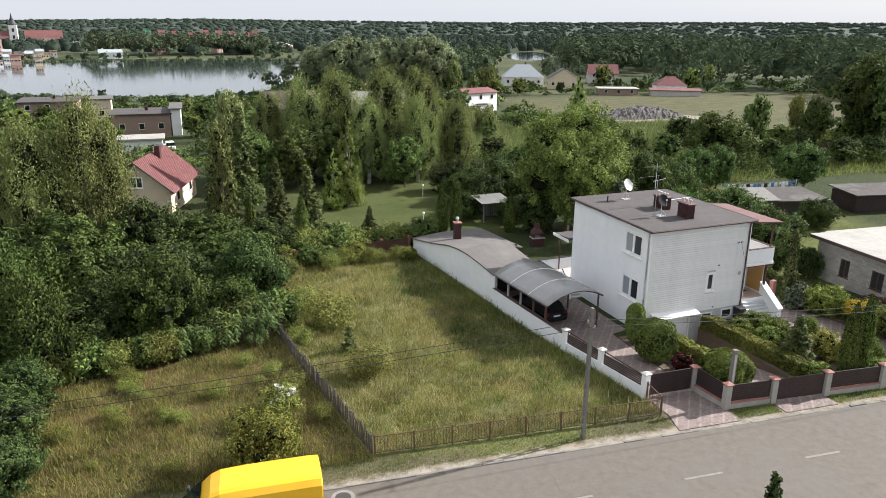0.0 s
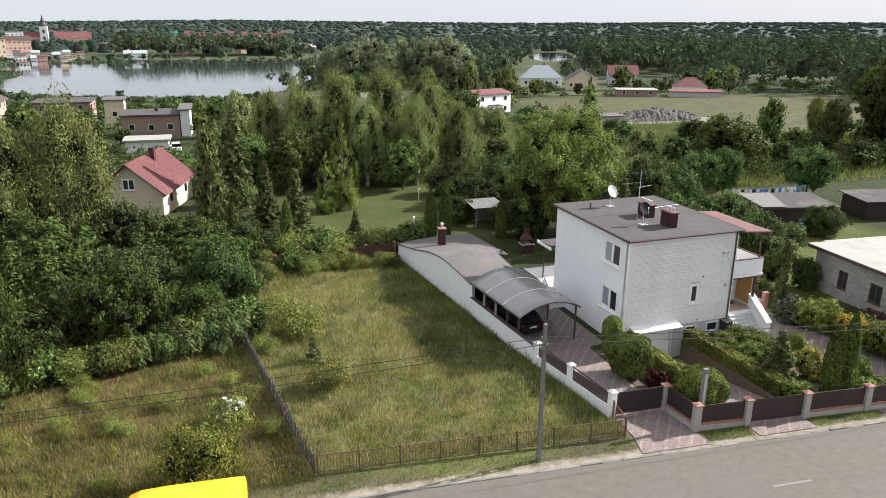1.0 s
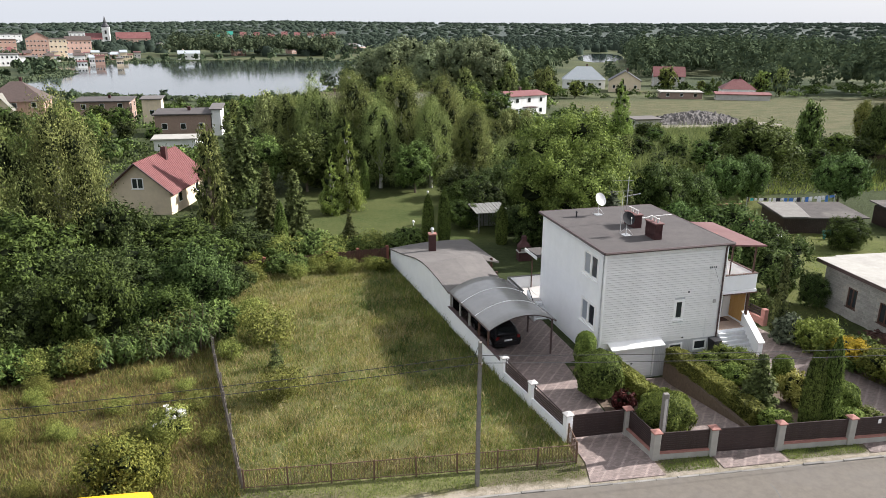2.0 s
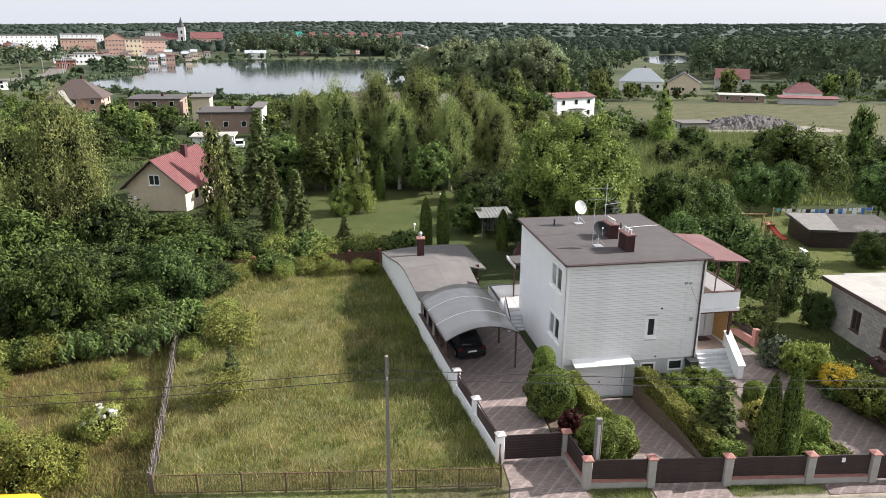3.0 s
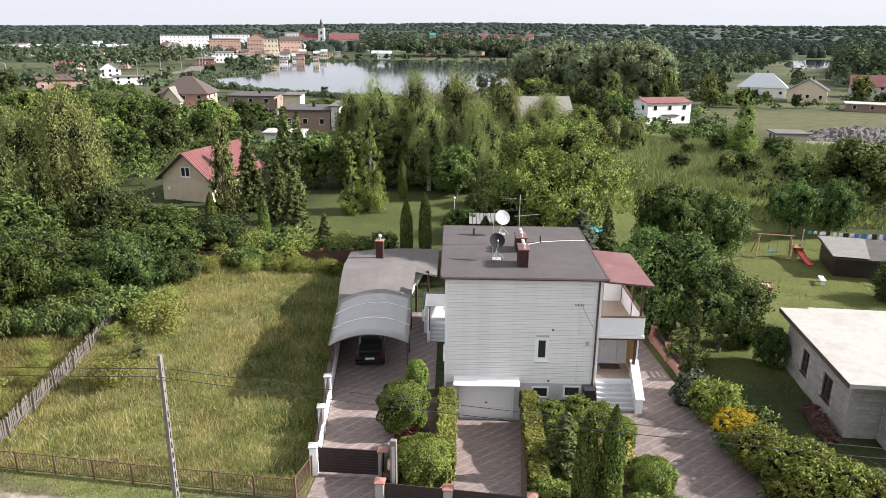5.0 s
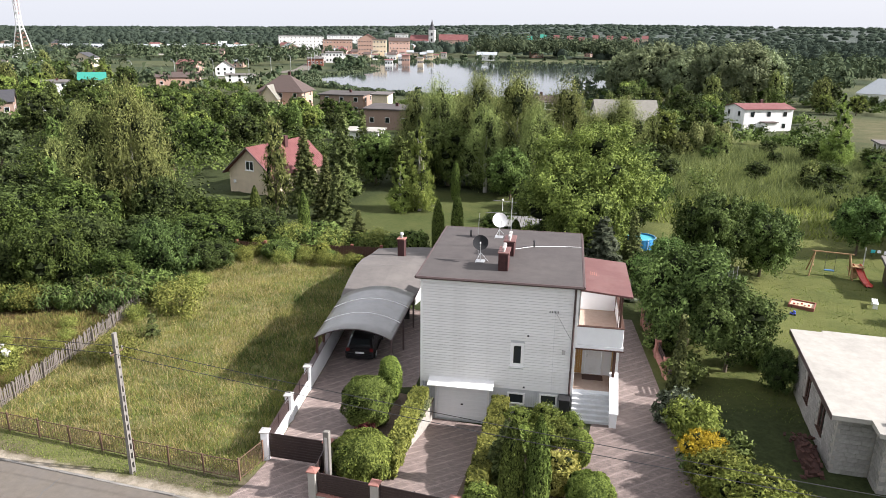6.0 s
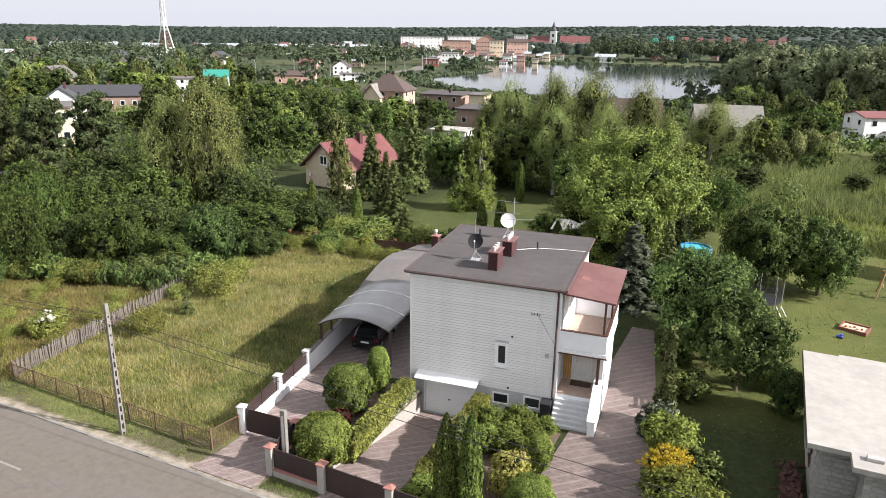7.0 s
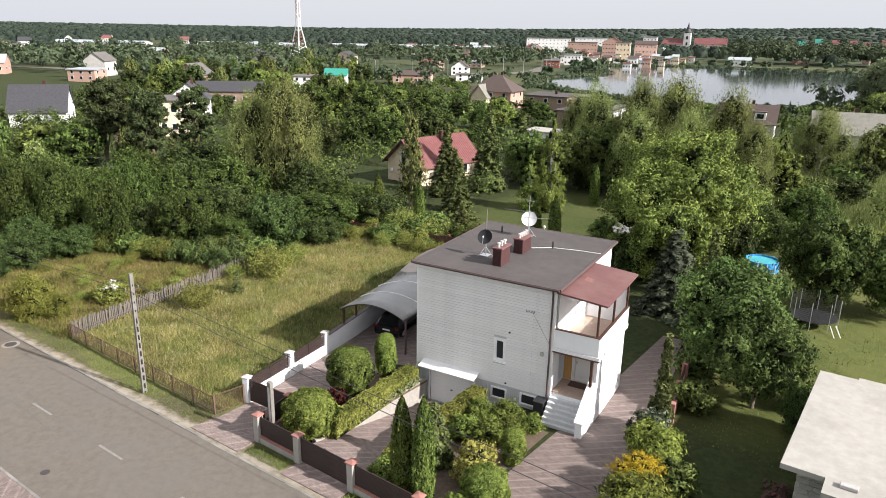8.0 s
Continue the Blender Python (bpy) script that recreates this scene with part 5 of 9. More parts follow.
# black estate car under the carport, tail to the street
def saloon(name, label, m, paint, L=4.3, Wc=1.75, H=1.5):
    c = thing(name, label, "car", m)
    def sec(x, zt, inn):
        return [(x, 0.08, 0.25), (x, 0.0, 0.4), (x, 0.0, 0.72), (x, inn, zt - 0.1), (x, inn + 0.14, zt), (x, Wc - inn - 0.14, zt), (x, Wc - inn, zt - 0.1), (x, Wc, 0.72), (x, Wc, 0.4), (x, Wc - 0.08, 0.25)]
    part("body", loft([sec(0.0, 0.86, 0.08), sec(0.12, 0.98, 0.04), sec(0.5, 1.0, 0.04), sec(L - 1.3, 0.98, 0.04), sec(L - 0.3, 0.84, 0.05), sec(L, 0.7, 0.1)]), paint, c)
    k = H
    part("cabin", loft([sec(0.12, 1.0, 0.08), sec(0.45, k - 0.06, 0.2), sec(0.9, k, 0.2), sec(2.2, k, 0.2), sec(2.6, k - 0.08, 0.2), sec(3.2, 1.0, 0.1)]), paint, c)
    part("rear_window", G().slab([(0.12, 0.25, 1.06), (0.36, 0.35, k - 0.09), (0.36, Wc - 0.35, k - 0.09), (0.12, Wc - 0.25, 1.06)], 0.02), VGLASS, c)
    part("windscreen", G().slab([(2.72, 0.3, k - 0.1), (3.2, 0.2, 1.04), (3.2, Wc - 0.2, 1.04), (2.72, Wc - 0.3, k - 0.1)], 0.02), VGLASS, c)
    for y in (0.05, Wc - 0.07):
        part("side_window", box(0.7, y, 1.0, 2.6, y + 0.02, k - 0.16, 0.01), VGLASS, c, m=pose(0, 0.1 if y < 1 else -0.1, 0))
        part("tail_light", box(-0.02, y if y < 1 else y - 0.2, 0.72, 0.06, y + 0.22 if y < 1 else y + 0.02, 0.94, 0.02), TAIL_LENS, c)
        for x in (0.75, L - 0.85):
            lathe_wheel(c, x, 0.1 if y < 1 else Wc - 0.1, 0.31, 0.2, -1 if y < 1 else 1)
    part("number_plate", box(-0.03, Wc / 2 - 0.26, 0.6, -0.01, Wc / 2 + 0.26, 0.71), WHITE_PAINT, c)
    part("rear_bumper", box(-0.06, 0.03, 0.35, 0.1, Wc - 0.03, 0.58, 0.04), paint, c)
    return c
saloon("car", "black estate car parked under the carport", pose(20.35, 40.2, gzf(19, 41), 0, 0, 100.4), CARPAINT)

# ---- front fence with brick-capped pillars ----
def fence_y(x):
    return 26.79 - (x - 22.79) * 0.03
FP = [(22.79, fence_y(22.79)), (25.53, fence_y(25.53)), (28.82, fence_y(28.82)), (32.4, fence_y(32.4)), (35.2, fence_y(35.2)), (39.3, fence_y(39.3)), (42.6, fence_y(42.6)), (45.9, fence_y(45.9)), (49.2, fence_y(49.2))]
for x, y in FP + [(22.45, 29.05)]:
    pillar("gate_pillar", "rough concrete pillar with red brick cap on the street fence", x, y, 0.03 if y < 28 else -0.05, 1.42, 0.34, CAP_RED, "street fence pillars")
def fence_bay(p, q, gate=False):
    m, ln = along(p, q)
    z0 = 0.03
    if gate:
        w = thing("gate", "brown sheet-metal drive gate in the street fence", "gate", m, group="drive gates")
        lo = 0.1
    else:
        w = thing("fence_bay", "brown sheet-metal fence bay on a low red-painted wall", "fence", m, group="street fence bays")
        lo = 0.36
        part("base", box(0.17, -0.12, -0.3, ln - 0.17, 0.12, 0.3, 0.015), PALE_CONC, w)
        part("coping", box(0.17, -0.14, 0.3, ln - 0.17, 0.14, 0.36, 0.01), CAP_RED, w, "red tile coping")
    k = 9
    h = (1.3 - lo) / k
    for i in range(k):
        part("slat", box(0.19, -0.025, 0, ln - 0.19, 0.025, h - 0.006, 0.008), BROWN_METAL, w, m=pose(0, 0, z0 + lo + i * h))
    for t in (0.19, ln / 2 - 0.025, ln - 0.24):
        part("post", box(t, 0.026, z0 + lo, t + 0.05, 0.07, z0 + 1.3), BROWN_METAL, w)
    return w
fence_bay(FP[0], FP[1])
fence_bay(FP[1], FP[2], True)
fence_bay(FP[2], FP[3])
b1 = fence_bay(FP[3], FP[4])
b2 = fence_bay(FP[4], FP[5], True)
for i in range(5, 8):
    fence_bay(FP[i], FP[i + 1])
part("notice", box(1.35, -0.04, 0.98, 1.5, -0.027, 1.2), WHITE_PAINT, b1, "small white notice plate")
part("notice", box(0.5, -0.04, 1.05, 0.8, -0.027, 1.22), WHITE_PAINT, b2, "small white notice plate")
fence_bay((22.45, 29.05), FP[0])
mg, lg = along((19.42, 28.95), (22.45, 29.05))
gate1 = thing("gate", "dark brown sheet-metal drive gate, closed", "gate", mg, group="drive gates")
for i in range(9):
    part("slat", box(0.2, -0.025, 0, lg - 0.2, 0.025, 0.13, 0.008), BROWN_METAL, gate1, m=pose(0, 0, 0.06 + i * 0.136))
part("post", box(0.2, 0.026, 0.06, 0.26, 0.08, 1.28), BROWN_METAL, gate1)
part("post", box(lg - 0.26, 0.026, 0.06, lg - 0.2, 0.08, 1.28), BROWN_METAL, gate1)
gp = thing("concrete_post", "bare grey concrete post behind the street fence", "post", pose(23.28, 27.2, 0))
part("shaft", box(-0.13, -0.1, -0.3, 0.13, 0.1, 3.05, 0.02), POLE_GREY, gp)
part("groove", box(-0.06, -0.108, 0.3, 0.06, -0.1005, 2.8), GREY_CAP, gp)

# ---- utility pole and wires ----
pole = thing("utility_pole", "perforated grey concrete utility pole with wires", "utility pole", pose(14.47, 26.2, 0, 0, 0, 90))
g = G()
H_ = 6.65
for s in (-1, 1):
    g.add([(s * 0.095 - 0.03, -0.075, -0.3), (s * 0.095 + 0.03, -0.075, -0.3), (s * 0.095 + 0.03, 0.075, -0.3), (s * 0.095 - 0.03, 0.075, -0.3), (s * 0.06 - 0.03, -0.06, H_), (s * 0.06 + 0.03, -0.06, H_), (s * 0.06 + 0.03, 0.06, H_), (s * 0.06 - 0.03, 0.06, H_)], [(3, 2, 1, 0), (4, 5, 6, 7), (0, 1, 5, 4), (1, 2, 6, 5), (2, 3, 7, 6), (3, 0, 4, 7)])
part("shaft", g, POLE_GREY, pole)
for i in range(14):
    z = 0.1 + i * 0.46
    w = 0.095 - 0.04 * z / H_
    d = 0.07 - 0.015 * z / H_
    part("rung", box(-w, -d, z, w, d, z + (0.16 if i < 9 else 0.34), 0.008), POLE_GREY, pole)
part("top", box(-0.092, -0.062, H_ - 0.35, 0.092, 0.062, H_ + 0.01, 0.01), POLE_GREY, pole)
arm = part("crossarm", box(-0.36, -0.02, 5.74, 0.36, 0.02, 5.79, 0.006), RUST, pole)
for y in (-0.34, 0.34):
    part("insulator", G().tube([(y, 0, 5.8), (y, 0, 5.9), (y, 0, 5.95)], [0.02, 0.035, 0.02], 8), PALE_CONC, arm)
part("stay", G().tube([(0.05, 0.08, 6.4), (0.55, 0.3, 5.2)], 0.012, 5), BLACK, pole)
for x, zt in ((-32, 6.0), (61, 5.2)):
    far_pole = thing("utility_pole", "grey concrete utility pole beside the street", "utility pole", pose(x, 26.4, 0))
    part("shaft", G().tube([(0, 0, -0.3), (0, 0, 6.9)], [0.17, 0.1], 8), CONCRETE, far_pole)
    part("crossarm", box(-0.03, -0.4, zt - 0.1, 0.03, 0.4, zt - 0.02), STEEL, far_pole)
for y in (-0.34, 0.34):
    for x1, z1, sag in ((-32, 5.0, 0.55), (61, 4.3, 0.5)):
        pts_ = []
        for i in range(25):
            t = i / 24
            pts_.append((14.47 + (x1 - 14.47) * t, 26.2 + y + 0.2 * t, 5.9 + (z1 - 5.9) * t - sag * 4 * t * (1 - t)))
        solid("overhead_wire", G().tube(pts_, 0.014, 5), BLACK, "thin black overhead wire along the street", "wire", group="overhead wires")

# ---- meadow fences ----
def iron_fence(p, q, n, hgt, group, label):
    m, ln = along(p, q)
    f = thing("iron_fence", label, "fence", m, group=group)
    step = ln / n
    zz = lambda t: gzf(p[0] + (q[0] - p[0]) * t / ln, p[1] + (q[1] - p[1]) * t / ln)
    bar = G().tube([(0, 0, 0.08), (0, 0, hgt - 0.02)], 0.009, 4).mesh("bar", RUST)
    rf = random.Random(n)
    for i in range(n + 1):
        t = i * step
        part("post", box(-0.035, -0.035, -0.3, 0.035, 0.035, hgt + 0.05, 0.006), RUST, f, m=pose(t, 0, zz(t), rf.uniform(-2, 2), rf.uniform(-1.5, 1.5)))
    for i in range(n):
        t = i * step
        for z in (0.1, hgt - 0.02):
            part("rail", box(0, -0.015, z - 0.015, step, 0.015, z + 0.015), RUST, f, m=pose(t, 0, zz(t), 0, -math.degrees(math.atan2(zz(t + step) - zz(t), step))))
        k = int(step / 0.13)
        for j in range(1, k):
            u = t + step * j / k
            part("bar", bar, None, f, m=pose(u, 0, zz(u), rf.uniform(-2, 2), rf.uniform(-2, 2)))
    for i in range(n):
        g, t0 = G(), i * step
        for j in range(int(step / 0.07)):
            u = 0.05 + j * 0.07
            g.tube([(u, 0.012, 0.12), (min(u + 0.3, step), 0.012, 0.12 + min(0.3, step - u) / 0.3 * (hgt - 0.18))], 0.0035, 3, cap=False)
            g.tube([(u, 0.016, 0.12), (max(u - 0.3, 0.0), 0.016, 0.12 + min(0.3, u) / 0.3 * (hgt - 0.18))], 0.0035, 3, cap=False)
        part("wire_mesh", g, RUST, f, m=pose(t0, 0, zz(t0)))
    return f
iron_fence((4.75, 27.5), (12.0, 27.25), 4, 0.95, "meadow fences", "rusty iron bar fence along the verge")
iron_fence((12.0, 27.25), (19.2, 27.05), 4, 0.95, "meadow fences", "rusty iron bar fence along the verge")
iron_fence((19.2, 27.05), (19.38, 28.7), 1, 1.05, "meadow fences", "rusty iron bar fence beside the gate")
# grey picket fence up the meadow
m, ln = along((4.6, 27.65), (0.9, 45.0))
pf = thing("picket_fence", "leaning weathered grey picket fence through the meadow", "fence", m)
rp = random.Random(12)
pk = []
for v in range(4):
    h_ = (0.95, 1.02, 0.9, 1.08)[v]
    g = G().box(-0.045, -0.012, 0, 0.045, 0.012, h_ - 0.06)
    g.add([(-0.045, -0.012, h_ - 0.06), (0.045, -0.012, h_ - 0.06), (0.0, -0.012, h_), (-0.045, 0.012, h_ - 0.06), (0.045, 0.012, h_ - 0.06), (0.0, 0.012, h_)], [(0, 1, 2), (5, 4, 3), (1, 4, 5, 2), (0, 2, 5, 3)])
    pk.append(g.mesh("picket", GREY_WOOD))
def fz(t):
    return gzf(4.6 + (0.9 - 4.6) * t / ln, 27.65 + (45 - 27.65) * t / ln)
t = 0.0
while t < ln:
    part("picket", pk[rp.randrange(4)], None, pf, m=pose(t, 0.03, fz(t) + 0.03, rp.uniform(-5, 5), rp.uniform(-3, 3), rp.uniform(-4, 4)))
    t += 0.135 + (0.1 if rp.random() < 0.05 else 0)
for i in range(8):
    t = ln * i / 7
    part("post", box(-0.05, -0.1, -0.3, 0.05, 0.0, 1.0, 0.01), GREY_WOOD, pf, m=pose(t, 0, fz(t), rp.uniform(-4, 4)))
for i in range(7):
    t0, t1 = ln * i / 7, ln * (i + 1) / 7
    for z in (0.3, 0.8):
        part("rail", G().tube([(t0, -0.01, fz(t0) + z), (t1, -0.01, fz(t1) + z)], 0.025, 5), GREY_WOOD, pf)
# red plank fence at the back of the meadow
m, ln = along((1.0, 57.0), (13.8, 59.2))
bf = thing("plank_fence", "dull red-brown plank fence at the back of the meadow", "fence", m)
plank = box(0.005, -0.012, -0.9, 0.135, 0.012, 0.55, 0.006).mesh("plank", BROWN_WOOD)
for i in range(int(ln / 0.14)):
    part("plank", plank, None, bf, m=pose(i * 0.14, 0, rp.uniform(-0.05, 0.05), rp.uniform(-1, 1)))
for i in range(6):
    part("post", box(-0.12, -0.14, -1.2, 0.12, 0.14, 0.7, 0.02), BRICK_RED, bf, m=pose(ln * i / 5, 0.15, 0))

# ---- neighbour's flat-roofed block house ----
NZ = 2.95
nb = thing("block_house", "unfinished grey concrete-block house with pale flat roof", "house")
NX0, NX1, NY0, NY1 = 44.1, 58.0, 35.6, 43.9
BLOCK = stuff("concrete_block", (0.25, 0.24, 0.225), (0.35, 0.34, 0.315), 6, 0.9, vary=0.25, dirt=(0.25, 0.24, 0.22))
NHOLES = [(2.4, 3.3, 0.3, 1.7), (5.3, 6.4, 0.3, 1.7)]
part("wall", wall_with_holes(NY1 - NY0, -1.0, NZ - 0.3, 0.25, NHOLES), STONE, nb, m=pose(NX0, NY1, 0, 0, 0, -90))
part("wall", wall_with_holes(NX1 - NX0 - 1.6, -1.0, NZ - 0.3, 0.25, [(3, 4.4, 0.5, 1.8)]), STONE, nb, m=pose(NX0 + 1.6, NY0 - 1.2, 0))
part("wall", box(NX0 + 0.25, NY0, -1.0, NX0 + 1.6, NY0 + 0.25, NZ - 0.3), STONE, nb)
part("wall", box(NX0 + 1.6, NY0 - 0.95, -1.0, NX0 + 1.85, NY0, NZ - 0.3), STONE, nb)
part("wall", box(NX0 + 0.25, NY1 - 0.25, -1.0, NX1, NY1, NZ - 0.3), STONE, nb)
part("wall", box(NX1 - 0.25, NY0 - 0.95, -1.0, NX1, NY1 - 0.25, NZ - 0.3), STONE, nb)
part("roof", G().prism([(43.55, 34.7), (45.1, 34.7), (45.1, 33.6), (58.6, 33.6), (58.6, 44.6), (45.2, 44.6), (45.2, 44.35), (43.55, 44.35)], NZ - 0.22, NZ), PALE_CONC, nb, "pale cement flat roof")
part("roof_edge", box(43.53, 34.72, NZ - 0.26, 43.549, 44.33, NZ - 0.02), FASCIA, nb)
part("roof_opening", box(48.5, 40.1, NZ, 50.6, 40.35, NZ + 0.12, 0.02), CONCRETE, nb)
part("roof_opening", box(45.6, 34.3, NZ, 46.2, 34.6, NZ + 0.15, 0.02), CONCRETE, nb)
bl = box(0, 0, 0, 0.46, 0.03, 0.215, 0.012).mesh("block", BLOCK)
for j in range(16):
    z = -0.85 + j * 0.227
    for i in range(18):
        y = NY1 - 0.05 - i * 0.475 - (0.23 if j % 2 else 0)
        a = NY1 - y
        if a + 0.46 > NY1 - NY0 or a < 0 or any(h[0] - 0.46 < a < h[1] and h[2] - 0.2 < z < h[3] for h in NHOLES):
            continue
        part("block", bl, None, nb, m=pose(NX0 - 0.03, y, z, 0, 0, -90))
    for i in range(3):
        part("block", bl, None, nb, m=pose(NX0 + 0.02 + i * 0.475 + (0.12 if j % 2 else 0), NY0 - 0.03, z))
    for i in range(2):
        part("block", bl, None, nb, m=pose(NX0 + 1.57, NY0 - 0.03 - i * 0.475 - (0.2 if j % 2 else 0), z, 0, 0, -90))
    for i in range(5):
        part("block", bl, None, nb, m=pose(NX0 + 1.63 + i * 0.475 + (0.23 if j % 2 else 0), NY0 - 1.23, z))
for h in NHOLES:
    window(nb, pose(NX0 + 0.03, NY1 - h[0], h[2], 0, 0, -90), h[1] - h[0], h[3] - h[2], 1, frame=BROWN_WOOD)
OLD_BRICK = stuff("old_brick", (0.045, 0.022, 0.018), (0.085, 0.04, 0.032), 9, 0.95, vary=0.5)
heap = thing("brick_pile", "untidy pile of old red bricks against the block house", "brick pile", pose(43.3, 36.6, gzf(43.3, 36.6)))
hr = random.Random(12)
bk_ = box(0, 0, 0, 0.25, 0.12, 0.065, 0.006).mesh("brick", OLD_BRICK)
part("core", G().tube([(0.1, -1.6, 0.0), (0.15, 0, 0.12), (0.1, 1.5, 0.0)], [0.3, 0.5, 0.3], 8), OLD_BRICK, heap)
for i in range(70):
    a, q = hr.uniform(-1.9, 1.8), hr.uniform(-0.55, 0.62)
    zb_ = max(0.0, 0.66 * (1 - (a / 2.1) ** 2) * (1 - (q / 0.75) ** 2)) + hr.uniform(-0.06, 0.03)
    part("brick", bk_, None, heap, m=pose(q, a, max(0, zb_), hr.uniform(-25, 25), hr.uniform(-25, 25), hr.uniform(0, 180)))
# low wall with brick piers and slats behind the drive
lw = thing("garden_wall", "pale low garden wall with brick piers and dark slats", "wall")
mm, ll = along((37.6, 41.0), (35.9, 51.0))
part("base", box(0, -0.1, -0.9, ll, 0.1, -0.05, 0.02), CAP_RED, lw, m=mm)
for i in range(5):
    part("pier", box(i * ll / 4 - 0.17, -0.17, -0.9, i * ll / 4 + 0.17, 0.17, 0.65, 0.015), CAP_RED, lw, m=mm)
for i in range(4):
    for k in range(3):
        part("slat", box(i * ll / 4 + 0.18, -0.02, 0.05 + 0.2 * k, (i + 1) * ll / 4 - 0.18, 0.02, 0.17 + 0.2 * k), BROWN_METAL, lw, m=mm)

# ---- garden behind: play things, pool, sheds ----
def gpos(x, y, rz=0):
    return pose(x, y, gzf(x, y), 0, 0, rz)
sw = thing("swing_set", "log swing frame with slanted legs on the lawn", "swing set", gpos(50.3, 69.5, -6))
for x in (0, 2.7):
    for y in (-1.0, 1.0):
        part("leg", G().tube([(x + (0.35 if x else -0.35), y, 0), (x, y * 0.06, 2.05)], 0.06, 8), LOG, sw)
    part("brace", G().tube([(x, -0.55, 0.85), (x, 0.55, 0.85)], 0.045, 6), LOG, sw)
part("top_beam", G().tube([(-0.25, 0, 2.1), (3.0, 0, 2.1)], 0.065, 8), LOG, sw)
part("swing_seat", box(0.9, -0.18, 0.45, 1.7, 0.18, 0.52, 0.02), stuff("swing_blue", (0.05, 0.16, 0.36), (0.08, 0.22, 0.42), 4, 0.5), sw)
for x in (0.92, 1.68):
    part("rope", G().tube([(x, 0, 0.5), (x, 0, 2.08)], 0.014, 4), BLACK, sw)
for x in (2.95, 3.75):
    for y in (-0.45, 0.45):
        part("post", G().tube([(x, y, 0), (x, y, 1.2)], 0.05, 6), LOG, sw)
part("platform", box(2.85, -0.55, 1.1, 3.85, 0.55, 1.17, 0.01), LOG, sw)
SLIDE_RED = stuff("slide_red", (0.5, 0.07, 0.05), (0.58, 0.12, 0.09), 3, 0.35)
sl = thing("slide", "red plastic slide beside the swing frame", "slide", gpos(53.6, 69.4, -80))
pts_ = [(0, 1.15), (0.35, 1.12), (1.5, 0.42), (2.3, 0.16), (2.8, 0.14)]
g = G()
vs = []
for x, z in pts_:
    vs += [(x, -0.3, z + 0.16), (x, -0.26, z), (x, 0.26, z), (x, 0.3, z + 0.16)]
g.add(vs + [(x, y, z - 0.03) for x, y, z in vs], [(i * 4 + j, i * 4 + j + 1, (i + 1) * 4 + j + 1, (i + 1) * 4 + j) for i in range(4) for j in range(3)] + [(20 + i * 4 + j, 20 + (i + 1) * 4 + j, 20 + (i + 1) * 4 + j + 1, 20 + i * 4 + j + 1) for i in range(4) for j in range(3)])
part("chute", g, SLIDE_RED, sl)
for x, z in ((0.1, 1.1), (2.3, 0.16)):
    part("support", box(x, -0.25, 0, x + 0.06, 0.25, z - 0.03), LOG, sl)
sb = thing("sandbox", "low wooden sandbox with sand and toys on the lawn", "sandbox", gpos(47.7, 60.0, -18))
for a in ((-0.9, -0.75, 0.9, -0.65), (-0.9, 0.65, 0.9, 0.75), (-0.9, -0.65, -0.8, 0.65), (0.8, -0.65, 0.9, 0.65)):
    part("side", box(a[0], a[1], 0, a[2], a[3], 0.28, 0.015), BRICK_RED, sb)
part("sand", box(-0.8, -0.65, 0, 0.8, 0.65, 0.17), stuff("sand", (0.5, 0.42, 0.28), (0.58, 0.5, 0.35), 9, 0.95), sb)
tb, tr_ = stuff("toy_blue", (0.05, 0.08, 0.5), (0.08, 0.12, 0.55), 3, 0.4), stuff("toy_mixed", (0.5, 0.5, 0.5), (0.6, 0.3, 0.2), 12, 0.5)
for i in range(5):
    part("toy", box(-0.6 + i * 0.25, -0.3 + 0.15 * (i % 3), 0.17, -0.45 + i * 0.25, -0.15 + 0.15 * (i % 3), 0.3, 0.03), tr_ if i % 2 else SLIDE_RED, sb)
g = G().box(-0.2, -0.12, 0.08, 0.2, 0.12, 0.24, 0.04)
toy = solid("toy_truck", g, tb, "small blue toy truck on the grass", "toy", gpos(46.6, 57.6))
for x in (-0.12, 0.12):
    part("wheel", G().tube([(x, -0.14, 0.08), (x, 0.14, 0.08)], 0.08, 10), BLACK, toy)
part("cab", box(0.02, -0.1, 0.24, 0.18, 0.1, 0.36, 0.02), tb, toy)
pool = thing("pool", "round blue frame pool on the lawn", "pool", gpos(35.55, 71.4) @ Matrix.Diagonal((0.76, 0.76, 1.0, 1)))
g, n = G(), 28
vs = []
for q, z in ((1.85, 0), (1.9, 0.5), (1.85, 1.0), (1.78, 1.0), (1.78, 0.8)):
    vs += [(q * math.cos(a), q * math.sin(a), z) for a in (2 * math.pi * i / n for i in range(n))]
g.add(vs, [(k * n + i, k * n + (i + 1) % n, (k + 1) * n + (i + 1) % n, (k + 1) * n + i) for k in range(4) for i in range(n)])
part("wall", g, stuff("pool_blue", (0.03, 0.2, 0.45), (0.06, 0.28, 0.55), 2, 0.4), pool)
part("water", G().add([(1.79 * math.cos(a), 1.79 * math.sin(a), 0.85) for a in (2 * math.pi * i / n for i in range(n))], [tuple(range(n))]), stuff("pool_water", (0.08, 0.42, 0.48), (0.12, 0.5, 0.55), 2, 0.08, spec=0.6), pool)
for i in range(12):
    a = 2 * math.pi * i / 12
    part("frame_leg", G().tube([(1.93 * math.cos(a), 1.93 * math.sin(a), 0), (1.92 * math.cos(a), 1.92 * math.sin(a), 1.02)], 0.03, 6), WHITE_PAINT, pool)
tp = thing("trampoline", "black round trampoline with safety net", "trampoline", gpos(41.3, 60.3))
